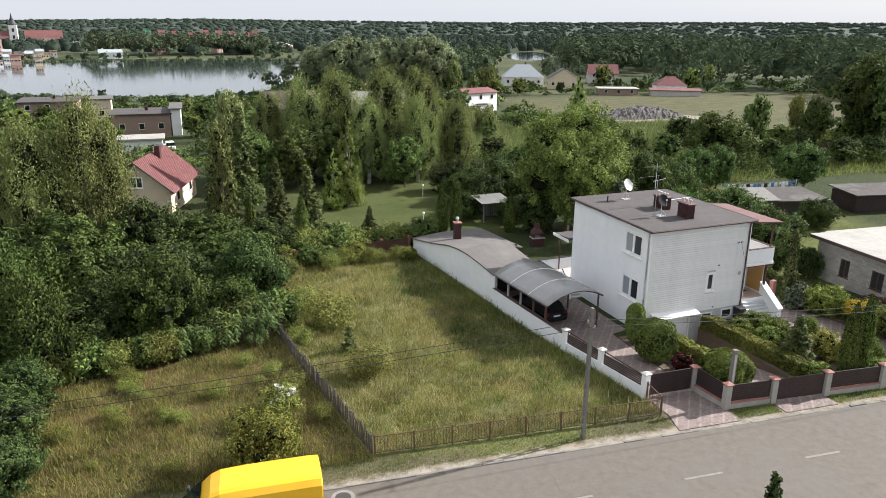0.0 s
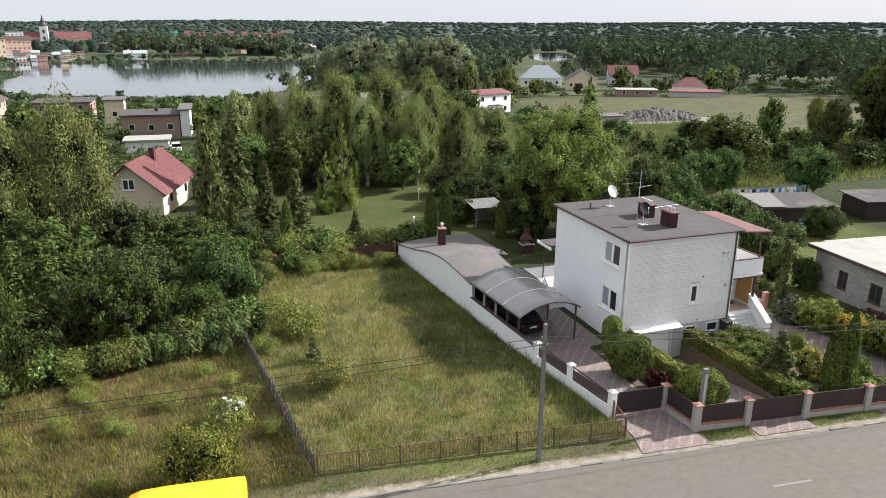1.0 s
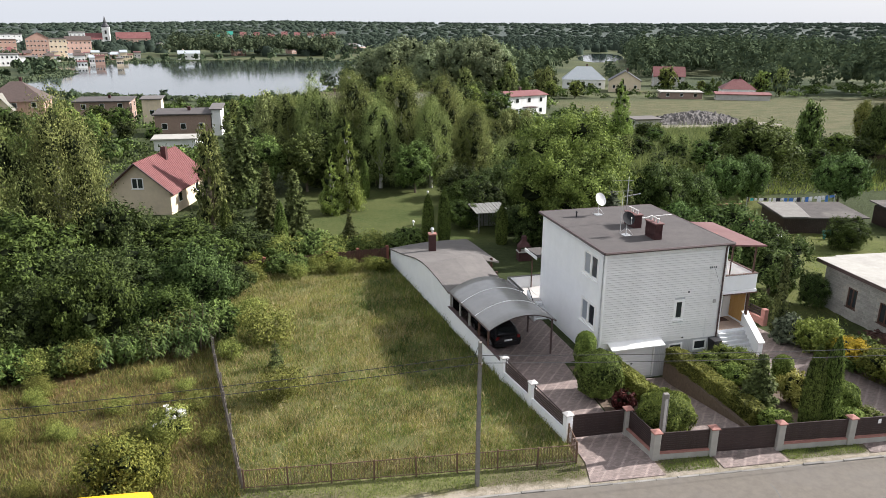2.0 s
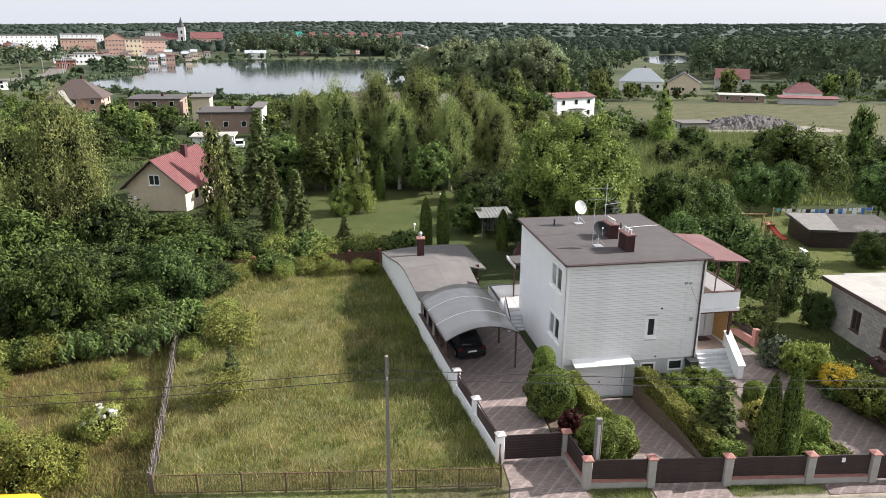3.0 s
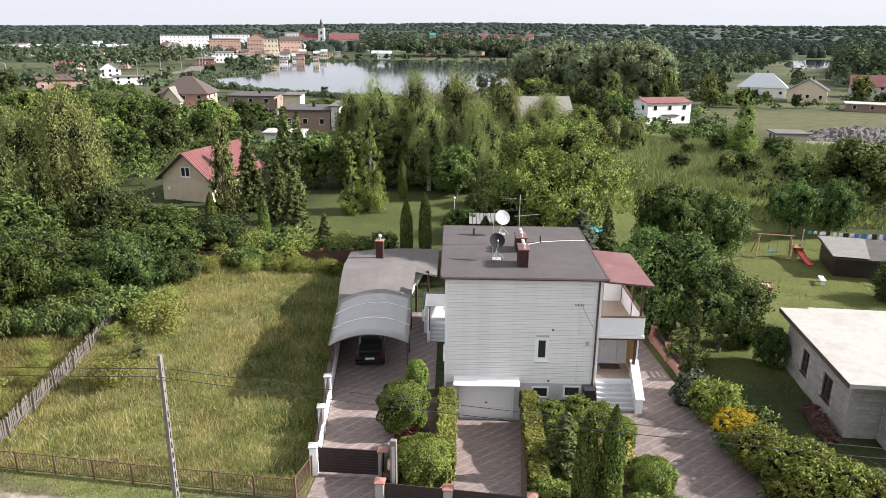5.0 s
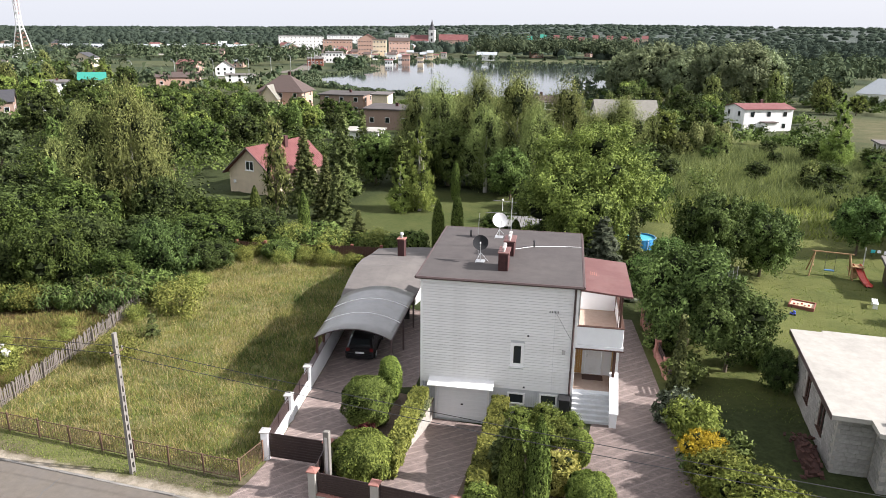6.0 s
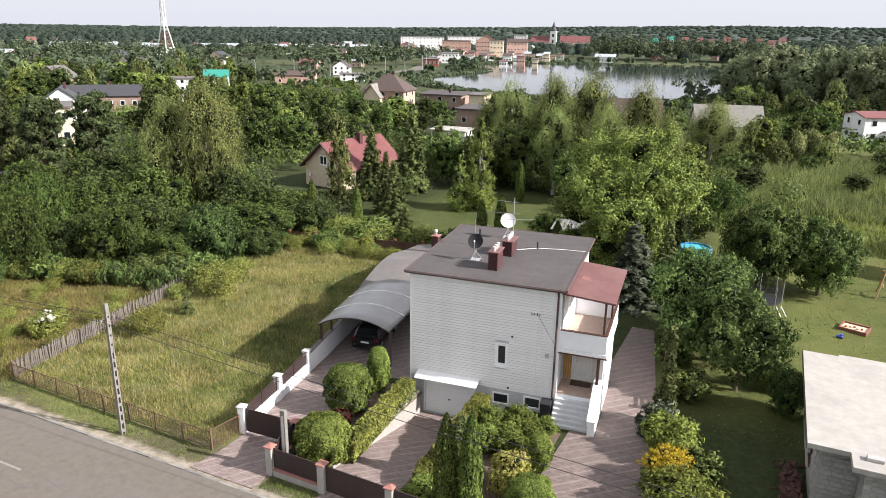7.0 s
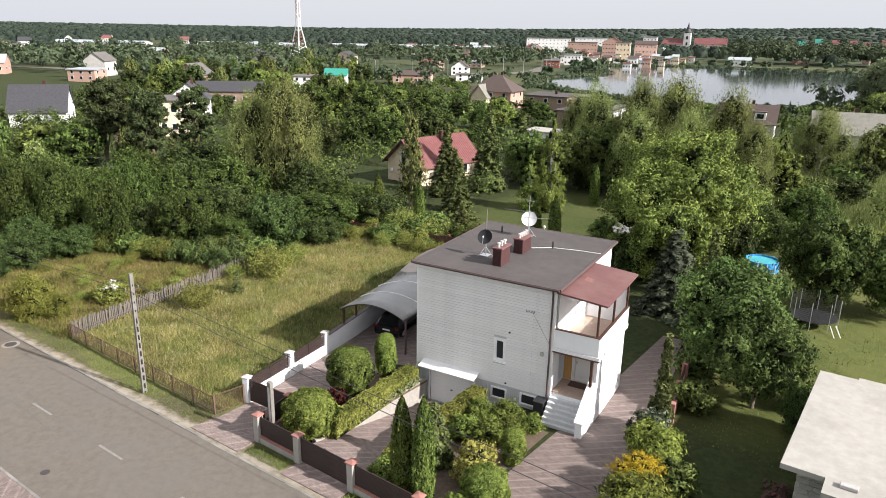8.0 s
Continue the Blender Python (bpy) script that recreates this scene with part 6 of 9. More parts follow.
part("mat", G().tube([(0, 0, 0.62), (0, 0, 0.66)], 1.5, 28), BLACK, tp)
NET = stuff("net", (0.02, 0.02, 0.02), (0.03, 0.03, 0.03), 5, 0.9)
for i in range(8):
    a = 2 * math.pi * i / 8
    part("pole", G().tube([(1.55 * math.cos(a), 1.55 * math.sin(a), 0), (1.55 * math.cos(a), 1.55 * math.sin(a), 2.1)], 0.025, 6), STEEL, tp)
for k in range(10):
    z = 0.8 + k * 0.13
    part("net_ring", G().tube([(1.52 * math.cos(a), 1.52 * math.sin(a), z) for a in np.linspace(0, 2 * math.pi, 33)], 0.012, 4, cap=False), NET, tp)
part("ladder", G().tube([(1.2, -1.2, 0.6), (1.6, -1.7, 0)], 0.03, 6).tube([(1.5, -0.9, 0.6), (1.95, -1.4, 0)], 0.03, 6), WHITE_PAINT, tp)
# dark garden shed and second shed
SHED_FELT = stuff("shed_felt", (0.05, 0.045, 0.042), (0.08, 0.07, 0.065), 1.5, 0.95, bump=0.4, fine=40, dirt=(0.16, 0.145, 0.13), dirt_scale=0.35)
def plank_shed(x, y, w, d, h, rz, label, tail=0.3):
    s = thing("garden_shed", label, "shed", gpos(x, y, rz))
    part("body", wall_with_holes(w, 0, h, d, []), DARK, s)
    for i in range(int(w / 0.2)):
        part("plank", box(i * 0.2, -0.03, 0, i * 0.2 + 0.19, -0.001, h, 0.006), BROWN_METAL, s)
    for i in range(int(d / 0.2)):
        part("plank", box(-0.03, i * 0.2, 0, -0.001, i * 0.2 + 0.19, h, 0.006), BROWN_METAL, s)
    part("roof", G().slab([(-0.4, -0.5, h + 0.12), (w + 0.4, -0.5, h + 0.12), (w + 0.4, d + 0.4, h + 0.12 + tail), (-0.4, d + 0.4, h + 0.12 + tail)], 0.12), SHED_FELT, s)
    return s
ps = plank_shed(55.0, 64.0, 8.2, 5.0, 1.65, -8, "dark plank garden shed with felt roof, pale on one side")
part("roof_sheet", G().slab([(-0.42, -0.52, 1.9), (2.4, -0.52, 1.9), (3.4, 4.92, 2.22), (-0.42, 4.92, 2.22)], 0.025), KERB, ps, "weathered grey cement sheet on the roof")
tb = thing("garden_bench", "small teal garden bench beside the dark shed", "bench", gpos(57.6, 61.2, -8))
TEAL = stuff("teal_paint", (0.02, 0.16, 0.14), (0.04, 0.22, 0.19), 4, 0.5)
part("seat", box(0, 0, 0.4, 1.5, 0.42, 0.45, 0.01), TEAL, tb)
part("backrest", box(0, 0.4, 0.55, 1.5, 0.44, 0.85, 0.01), TEAL, tb)
for x in (0.1, 1.34):
    part("leg", box(x, 0.03, 0, x + 0.06, 0.39, 0.4), TEAL, tb)
    part("post", box(x, 0.36, 0.451, x + 0.05, 0.399, 0.84), TEAL, tb)
plank_shed(67.0, 62.5, 7.5, 4.0, 2.0, -6, "dark long shed with grey roof")
bn = thing("bench", "small white garden bench beside the dark shed", "bench", gpos(53.2, 61.0, 80))
part("seat", box(0, 0, 0.4, 1.3, 0.4, 0.46, 0.01), WHITE_PAINT, bn)
for x in (0.1, 1.15):
    part("leg", box(x, 0.03, 0, x + 0.06, 0.37, 0.4), WHITE_PAINT, bn)
cl = thing("clothes_line", "clothes line with coloured washing across the lawn", "clothes line", pose(54.4, 69.6, 0))
for x in (-0.2, 10.5):
    part("post", G().tube([(x, 0, -1.2), (x, 0, 1.25)], 0.05, 6), STEEL, cl)
part("line", G().tube([(-0.2, 0, 1.15), (5, 0, 0.98), (10.5, 0, 1.15)], 0.012, 4), BLACK, cl)
cols = [stuff("wash_" + n_, c, tuple(min(1, q * 1.2) for q in c), 4, 0.9) for n_, c in (("blue", (0.08, 0.2, 0.5)), ("dark", (0.03, 0.03, 0.04)), ("white", (0.7, 0.7, 0.7)), ("teal", (0.05, 0.4, 0.42)))]
rw = random.Random(4)
x = 0.2
while x < 10.2:
    w, h_ = rw.uniform(0.25, 0.6), rw.uniform(0.25, 0.75)
    g = G()
    zt = 1.15 - 0.17 * (1 - abs(x - 5.15) / 5.3)
    vs, k = [], 5
    for i in range(k + 1):
        u = x + w * i / k
        vs += [(u, 0.03 * math.sin(i * 2.1), zt), (u, 0.06 * math.sin(i * 2.1 + 1), zt - h_)]
    g.add(vs, [(2 * i, 2 * i + 1, 2 * i + 3, 2 * i + 2) for i in range(k)])
    part("garment", g, cols[rw.randrange(4) if x < 4 else rw.choice((2, 2, 0, 1))], cl)
    x += w + rw.uniform(0.03, 0.3)
# brick barbecue
bq = thing("barbecue", "red brick garden barbecue with tapering chimney", "barbecue", gpos(25.5, 57.5, 0))
part("base", box(-0.55, -0.4, 0, 0.55, 0.4, 0.8, 0.02), CHIM, bq)
part("shelf", box(-0.62, -0.5, 0.8, 0.62, 0.45, 0.87, 0.01), PALE_CONC, bq)
part("hood", loft([[(-0.55, -0.35, 1.25), (0.55, -0.35, 1.25), (0.55, 0.4, 1.25), (-0.55, 0.4, 1.25)], [(-0.2, -0.1, 1.75), (0.2, -0.1, 1.75), (0.2, 0.3, 1.75), (-0.2, 0.3, 1.75)], [(-0.18, -0.08, 2.15), (0.18, -0.08, 2.15), (0.18, 0.28, 2.15), (-0.18, 0.28, 2.15)]]), CHIM, bq)
for x in (-0.5, 0.38):
    part("cheek", box(x, -0.33, 0.87, x + 0.12, 0.38, 1.25), CHIM, bq)
# white garden shelter
SHELTER_WOOD = stuff("flaking_paint", (0.13, 0.13, 0.122), (0.25, 0.25, 0.235), 5, 0.85, dirt=(0.14, 0.14, 0.12), dirt_scale=2)
gs = thing("garden_shelter", "small white-grey timber shelter on the lawn", "shelter", gpos(23.6, 67.0, 5))
for x in (0, 2.6):
    for y in (0, 2.2):
        part("post", box(x - 0.06, y - 0.06, 0, x + 0.06, y + 0.06, 2.1, 0.01), SHELTER_WOOD, gs)
for i in range(9):
    part("board", box(0.08 + i * 0.28, 2.1, 0.1, 0.3 + i * 0.28, 2.13, 2.0), SHELTER_WOOD, gs)
for i in range(10):
    part("roof_slat", G().slab([(-0.4 + i * 0.35, -0.4, 2.15), (-0.1 + i * 0.35, -0.4, 2.15), (-0.1 + i * 0.35, 2.6, 2.45), (-0.4 + i * 0.35, 2.6, 2.45)], 0.04), SHELTER_WOOD, gs)
for x, y in ((20.5, 80.5), (17.0, 66.5)):
    gl = thing("garden_lamp", "white globe garden lamp on a thin post", "lamp", gpos(x, y))
    part("post", G().tube([(0, 0, 0), (0, 0, 1.5)], 0.03, 6), WHITE_PAINT, gl)
    part("globe", G().tube([(0, 0, 1.48), (0, 0, 1.52), (0, 0, 1.6), (0, 0, 1.68), (0, 0, 1.72)], [0.05, 0.11, 0.14, 0.11, 0.04], 10), WHITE_PAINT, gl, smooth=True)
# wheelie bin and plant pot by the steps
bi = thing("wheelie_bin", "black wheelie bin by the basement window", "bin", HM @ pose(7.55, -0.5, -0.55))
part("body", loft([[(0, 0, 0.05), (0.45, 0, 0.05), (0.45, 0.5, 0.05), (0, 0.5, 0.05)], [(-0.05, -0.05, 0.95), (0.5, -0.05, 0.95), (0.5, 0.55, 0.95), (-0.05, 0.55, 0.95)]]), BLACK, bi)
part("lid", box(-0.07, -0.08, 0.95, 0.52, 0.58, 1.02, 0.02), BLACK, bi)
for x in (0.02, 0.4):
    part("wheel", G().tube([(x, 0.5, 0.1), (x + 0.05, 0.5, 0.1)], 0.1, 10), BLACK, bi)

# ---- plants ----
# near-black colour of the crown cores: shade between leaves is painted in
CORE_SHADE = stuff("crown_core_shade", (0.009, 0.013, 0.005), (0.016, 0.022, 0.008), 12, 0.95, spec=0.1)


def leaf_cloud(pts, nrm, size, seed, mat, name="crown", aspect=1.7, jitter=0.42, droop=0.0, scale=None, core=()):
    """Small pointed leaf sprays at pts, each facing roughly along nrm."""
    r = np.random.default_rng(seed)
    n = len(pts)
    d = nrm + r.normal(0, jitter, (n, 3))
    d /= np.linalg.norm(d, axis=1, keepdims=True) + 1e-9
    a = np.cross(d, r.normal(0, 1, (n, 3)))
    a[:, 2] -= droop
    a /= np.linalg.norm(a, axis=1, keepdims=True) + 1e-9
    b = np.cross(d, a)
    s = (size * r.uniform(0.65, 1.4, n) * (1.0 if scale is None else scale))[:, None]
    v = np.stack([pts - a * s * aspect * 0.45 + b * s * 0.55, pts - a * s * aspect * 0.45 - b * s * 0.55, pts + a * s * aspect * 0.75 + d * s * 0.15], 1).reshape(-1, 3)
    leaves = n
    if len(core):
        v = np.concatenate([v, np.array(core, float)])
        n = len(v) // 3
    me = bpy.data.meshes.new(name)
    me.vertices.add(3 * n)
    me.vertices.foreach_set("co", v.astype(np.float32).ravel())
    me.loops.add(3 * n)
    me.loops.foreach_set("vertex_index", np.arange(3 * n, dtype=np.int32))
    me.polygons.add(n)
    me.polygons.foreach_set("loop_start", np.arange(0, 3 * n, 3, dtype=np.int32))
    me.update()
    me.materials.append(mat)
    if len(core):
        me.materials.append(CORE_SHADE)
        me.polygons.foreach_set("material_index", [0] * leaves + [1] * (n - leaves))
    return me


def lobe_points(lobes, n, seed, shell=0.35, flat_bottom=True, per=None, tuft=0.15, sprays=24, hang=1.0):
    """Leaf tufts scattered over ellipsoid lobes (cx, cy, cz, rx, ry, rz), uneven in depth, kept off the insides of the others."""
    r = np.random.default_rng(seed)
    L = np.array(lobes, float)
    per = per or max(8, n // (sprays * len(L)))
    area = (L[:, 3] * L[:, 4] + L[:, 3] * L[:, 5] + L[:, 4] * L[:, 5])
    P, N, S, got, m = [], [], [], 0, n // per + 1
    while got < m:
        k = r.choice(len(L), m, p=area / area.sum())
        d = r.normal(0, 1, (m, 3))
        d /= np.linalg.norm(d, axis=1, keepdims=True)
        q = 1.0 - shell * r.random(m) ** 1.2 + r.normal(0, 0.11, m)
        p = L[k, :3] + d * L[k, 3:] * q[:, None]
        inside = np.zeros(m, bool)
        for i, l in enumerate(L):
            e = (((p - l[:3]) / l[3:]) ** 2).sum(1)
            inside |= (e < 0.42) & (k != i)
        keep = ~inside & (p[:, 2] > 0.02)
        if flat_bottom:
            keep &= ~((d[:, 2] < -0.55) & (r.random(m) < 0.6))
        P.append(p[keep])
        N.append((d / L[k, 3:])[keep])
        S.append(L[k, 3:].mean(1)[keep])
        got += keep.sum()
    P, N, S = np.concatenate(P)[:m], np.concatenate(N)[:m], np.concatenate(S)[:m]
    N /= np.linalg.norm(N, axis=1, keepdims=True)
    k = np.repeat(np.arange(m), per)[:n]
    off = r.normal(0, 1, (n, 3)) * (S[k] * tuft)[:, None] * (0.6 + 0.8 * r.random(m))[k][:, None]
    off[:, 2] *= hang
    pts = P[k] + off
    pts[:, 2] = np.maximum(pts[:, 2], 0.03)
    nn = N[k] * 0.8 + off / (S[k] * tuft + 1e-6)[:, None] * 0.55 + np.array([0, 0, 0.25])
    return pts, nn / (np.linalg.norm(nn, axis=1, keepdims=True) + 1e-9)


def skin_points(H, R, n, seed, power=2.6, bottom=0.12, lump=0.085, lumps=5.0):
    """Points over a clipped or columnar form: a rounded body of revolution with slight lumps."""
    r = np.random.default_rng(seed)
    t, a = r.random(n), r.uniform(0, 2 * np.pi, n)
    u = 2 * t - 1
    k = n // 4
    u[:k] = np.maximum(0.0, 1 - (0.9 * np.sqrt(r.random(k))) ** power) ** (1 / power)
    t[:k] = (u[:k] + 1) / 2
    rad = R * np.maximum(0.0, 1 - np.abs(u) ** power) ** (1 / power)
    keep = (r.random(n) < (rad / R * 0.85 + 0.15)) | (np.arange(n) < k)
    t, a, u, rad = t[keep], a[keep], u[keep], rad[keep]
    w = 1 + lump * np.sin(lumps * a + 7 * t + seed) + lump * np.sin(lumps * 1.7 * a - 9 * t) + r.normal(0, 0.03, len(t))
    z = H * (bottom * 0.3 + (1 - bottom * 0.3) * t)
    P = np.stack([rad * w * np.cos(a), rad * w * np.sin(a), z], 1)
    N = np.stack([np.cos(a), np.sin(a), np.where(u > 0, np.abs(u) ** (power - 1) * 2.0, -0.1)], 1)
    return P, N / np.linalg.norm(N, axis=1, keepdims=True)


def cone_points(H, R, n, seed):
    """Points over a narrow columnar conifer, widest low down, pointed at the top."""
    r = np.random.default_rng(seed)
    t, a = r.random(n) ** 1.15, r.uniform(0, 2 * np.pi, n)
    rad = R * np.minimum(1.0, 0.78 + 1.0 * t) * np.maximum(0.02, 1 - t ** 4.5) ** 0.85
    w = 1 + 0.07 * np.sin(6 * a + 9 * t + seed) + 0.05 * np.sin(11 * a - 14 * t) + r.normal(0, 0.07, n)
    P = np.stack([rad * w * np.cos(a), rad * w * np.sin(a), H * t], 1)
    N = np.stack([np.cos(a), np.sin(a), 0.25 + t], 1)
    return P, N / np.linalg.norm(N, axis=1, keepdims=True)


def limbs(height, lobes, r0, seed, first=0.25, nlimb=14):
    rr = random.Random(seed)
    g = G()
    top = max(l[2] for l in lobes)
    pts = [(0, 0, -0.4)] + [(rr.uniform(-0.15, 0.15) * t * 2, rr.uniform(-0.15, 0.15) * t * 2, top * t) for t in (0.15, 0.35, 0.6, 0.85)]
    g.tube(pts, [r0 * 1.25, r0, r0 * 0.8, r0 * 0.5, r0 * 0.22], 8)
    for l in lobes[:nlimb]:
        z = max(height * first, l[2] * rr.uniform(0.35, 0.6))
        b = Vector((0, 0, min(z, top * 0.85)))
        e = Vector(l[:3])
        mid = b.lerp(e, 0.5) + Vector((rr.uniform(-0.3, 0.3), rr.uniform(-0.3, 0.3), 0.1 * height * rr.random()))
        g.tube([b, mid, e], [r0 * 0.42, r0 * 0.25, r0 * 0.1], 5)
    return g


def round_lobes(seed, H, R, base=0.25, count=14, lumps=0.42):
    rr = random.Random(seed)
    c, h = H * (1 + base) / 2, H * (1 - base) / 2
    out = [(0, 0, c, R * 0.62, R * 0.62, h * 0.72)]
    for i in range(count):
        z = 1 - 2 * (i + 0.5) / count
        a = i * 2.4 + rr.uniform(-0.4, 0.4)
        q = math.sqrt(max(0, 1 - z * z))
        k = rr.uniform(0.55, 0.72)
        s = rr.uniform(0.75, 1.25) * lumps
        out.append((R * q * k * math.cos(a), R * q * k * math.sin(a), c + h * z * k * 1.05, R * s, R * s, min(R, h) * s * 0.9))
    return out


def weeping_lobes(seed, H, R, base=0.12, count=20):
    rr = random.Random(seed)
    out = []
    for i in range(count):
        t = (i + 0.5) / count
        z = H * (base + (1 - base) * (0.12 + 0.82 * t))
        rad = R * (0.5 + 0.5 * min(1, t / 0.3)) * (1 - t ** 2.2) ** 0.7 * rr.uniform(0.35, 0.78)
        a = i * 2.4 + rr.uniform(-0.5, 0.5)
        s = R * rr.uniform(0.24, 0.4)
        out.append((rad * math.cos(a), rad * math.sin(a), z, s, s, s * rr.uniform(1.5, 2.3)))
    return out


def spire_lobes(seed, H, R, base=0.03, count=16):
    rr = random.Random(seed)
    out = []
    for i in range(count):
        t = (i + 0.5) / count
        z = H * (base + (0.95 - base) * t)
        w = R * (1 - t) ** 0.6 if t > 0.25 else R * (0.75 + t)
        a = i * 2.4
        s = max(0.12 * R, w * rr.uniform(0.5, 0.7))
        out.append((w * 0.45 * math.cos(a), w * 0.45 * math.sin(a), z, s, s, max(s, H / count * 1.3)))
    return out


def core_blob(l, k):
    """A rough near-black core in one crown lobe, shade put in as triangles."""
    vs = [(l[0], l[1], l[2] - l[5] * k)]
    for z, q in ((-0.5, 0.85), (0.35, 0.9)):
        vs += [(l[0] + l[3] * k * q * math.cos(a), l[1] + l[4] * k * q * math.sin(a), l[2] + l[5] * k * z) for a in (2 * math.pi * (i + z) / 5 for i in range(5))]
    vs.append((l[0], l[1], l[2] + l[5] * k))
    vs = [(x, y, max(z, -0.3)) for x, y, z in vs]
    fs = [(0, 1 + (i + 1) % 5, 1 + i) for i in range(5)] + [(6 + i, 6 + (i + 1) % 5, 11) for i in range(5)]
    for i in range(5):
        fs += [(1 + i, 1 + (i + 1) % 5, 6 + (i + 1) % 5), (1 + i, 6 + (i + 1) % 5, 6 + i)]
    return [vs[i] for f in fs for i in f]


TREE_MESHES = {}


def tree_meshes(key, form, H, R, n, leaf, mat, bark, seed, base=None, trunk=None, sprays=24, sigma=0.15, inner=0.54):
    if key in TREE_MESHES:
        return TREE_MESHES[key]
    if form == "spruce":
        r = np.random.default_rng(seed)
        P, N = [], []
        tiers = int(H / 0.32)
        g = G().tube([(0, 0, -0.3), (0, 0, H * 0.5), (0, 0, H * 0.98)], [0.14 * R / 1.5, 0.08 * R / 1.5, 0.01], 7)
        b0 = 0.04 if base is None else base
        per = max(6, n // (tiers * 9))
        for i in range(tiers):
            t = i / tiers
            z0 = H * (b0 + (1 - b0) * t)
            rad = R * (1 - t) ** 0.85 * r.uniform(0.85, 1.1) + 0.05
            k = int(6 + 5 * (1 - t))
            for j in range(k):
                a = 2 * math.pi * (j + r.random()) / k
                q = rad * r.uniform(0.7, 1.1)
                if i % 3 == 0 and j % 3 == 0:
                    g.tube([(0, 0, z0), (q * math.cos(a) * 0.9, q * math.sin(a) * 0.9, z0 - 0.22 * q)], [0.03, 0.008], 4)
                m_ = max(3, int(per * (0.35 + q / R)))
                u = r.random(m_) ** 0.6
                w = (r.random(m_) - 0.5) * 0.5 * (1.15 - u) * q
                P.append(np.stack([u * q * math.cos(a) - w * math.sin(a), u * q * math.sin(a) + w * math.cos(a), z0 - 0.28 * u * q + 0.1 * u * u * q + r.normal(0, 0.03, m_)], 1))
                N.append(np.tile([0.35 * math.cos(a), 0.35 * math.sin(a), 0.9], (m_, 1)))
        P, N = np.concatenate(P), np.concatenate(N)
        crown = leaf_cloud(P, N, leaf, seed, mat, aspect=2.2, jitter=0.45)
        tm = g.mesh("trunk", bark)
    elif form in ("clip", "column"):
        P, N = skin_points(H, R, n, seed) if form == "clip" else cone_points(H, R, n, seed)
        crown = leaf_cloud(P, N, leaf, seed, mat, aspect=1.8, jitter=0.45, droop=0.0 if form == "clip" else -1.2)
        g = G().tube([(0, 0, -0.2), (0, 0, H * 0.4)], [0.07, 0.05], 6)
        # besides the stem, a near-black body stands for shade behind the leaves
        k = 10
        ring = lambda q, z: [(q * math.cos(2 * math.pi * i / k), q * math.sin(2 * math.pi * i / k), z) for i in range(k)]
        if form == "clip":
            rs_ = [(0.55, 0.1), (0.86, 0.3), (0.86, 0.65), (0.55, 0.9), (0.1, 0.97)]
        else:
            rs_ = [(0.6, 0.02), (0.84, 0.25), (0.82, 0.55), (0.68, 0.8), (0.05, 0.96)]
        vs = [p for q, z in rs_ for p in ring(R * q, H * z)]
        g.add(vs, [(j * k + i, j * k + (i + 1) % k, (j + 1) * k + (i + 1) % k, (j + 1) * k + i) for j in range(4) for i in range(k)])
        tm = g.mesh("trunk", CORE_SHADE)
    else:
        if form == "round":
            lobes = round_lobes(seed, H, R, 0.25 if base is None else base)
        elif form == "shrub":
            lobes = round_lobes(seed, H, R, 0.0 if base is None else base, 11, 0.48)
        elif form == "weep":
            lobes = weeping_lobes(seed, H, R, 0.1 if base is None else base)
        elif form == "spire":
            lobes = spire_lobes(seed, H, R)
        elif form == "pine":
            rr = random.Random(seed)
            lobes = []
            for i in range(13):
                a, t = i * 2.4, i / 12
                q = R * rr.uniform(0.3, 0.8) * (1 - 0.5 * t)
                s = R * rr.uniform(0.3, 0.45)
                lobes.append((q * math.cos(a), q * math.sin(a), H * (0.5 + 0.46 * t), s, s, s * 0.5))
        P, N = lobe_points(lobes, n, seed, flat_bottom=form != "shrub", tuft=0.2 if form == "weep" else sigma, sprays=sprays, hang=1.9 if form == "weep" else 1.0)
        # added dark lobes deepen the gaps between leaves
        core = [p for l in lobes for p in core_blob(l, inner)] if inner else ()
        if form == "weep":
            crown = leaf_cloud(P, N, leaf, seed, mat, aspect=1.9, jitter=0.45, droop=1.4, core=core)
        elif form == "spire":
            crown = leaf_cloud(P, N, leaf, seed, mat, aspect=1.9, jitter=0.45, droop=0.8, core=core)
        else:
            crown = leaf_cloud(P, N, leaf, seed, mat, core=core)
        tm = limbs(H, lobes, trunk or H * 0.022, seed, nlimb=14 if n > 3000 else 5).mesh("trunk", bark)
    TREE_MESHES[key] = (tm, crown)
    return TREE_MESHES[key]


def plant(name, label, category, meshes, x, y, s=1.0, sz=None, rz=0.0, group="", z=None, stem=True):
    sz = sz or s
    ob = thing(name, label, category, pose(x, y, gzf(x, y) if z is None else z, 0, 0, rz) @ Matrix.Diagonal((s, s, sz, 1)), group=group)
    if stem:
        part("trunk", meshes[0], None, ob)
    part("crown", meshes[1], None, ob)
    return ob


rv = random.Random(21)
def spin():
    return rv.uniform(0, 360)

# templates, about ten metres tall unless small
WALNUT = tree_meshes("walnut", "round", 12.0, 5.6, 92000, 0.098, L_WALNUT, BARK, 1, base=0.1, sprays=44, sigma=0.115, inner=0.48)
FARSHRUBS = [tree_meshes("farshrub%d" % i, "shrub", 5.0, 3.0, 13000, 0.115, (L_THICK, L_DARK)[i], BARK, 46 + i) for i in range(2)]
OAKS = [tree_meshes("oak%d" % i, "round", 10.0, 4.2, 15000, 0.19, (L_GREEN, L_GREEN, L_WALNUT)[i], BARK, 10 + i, base=0.12) for i in range(3)]
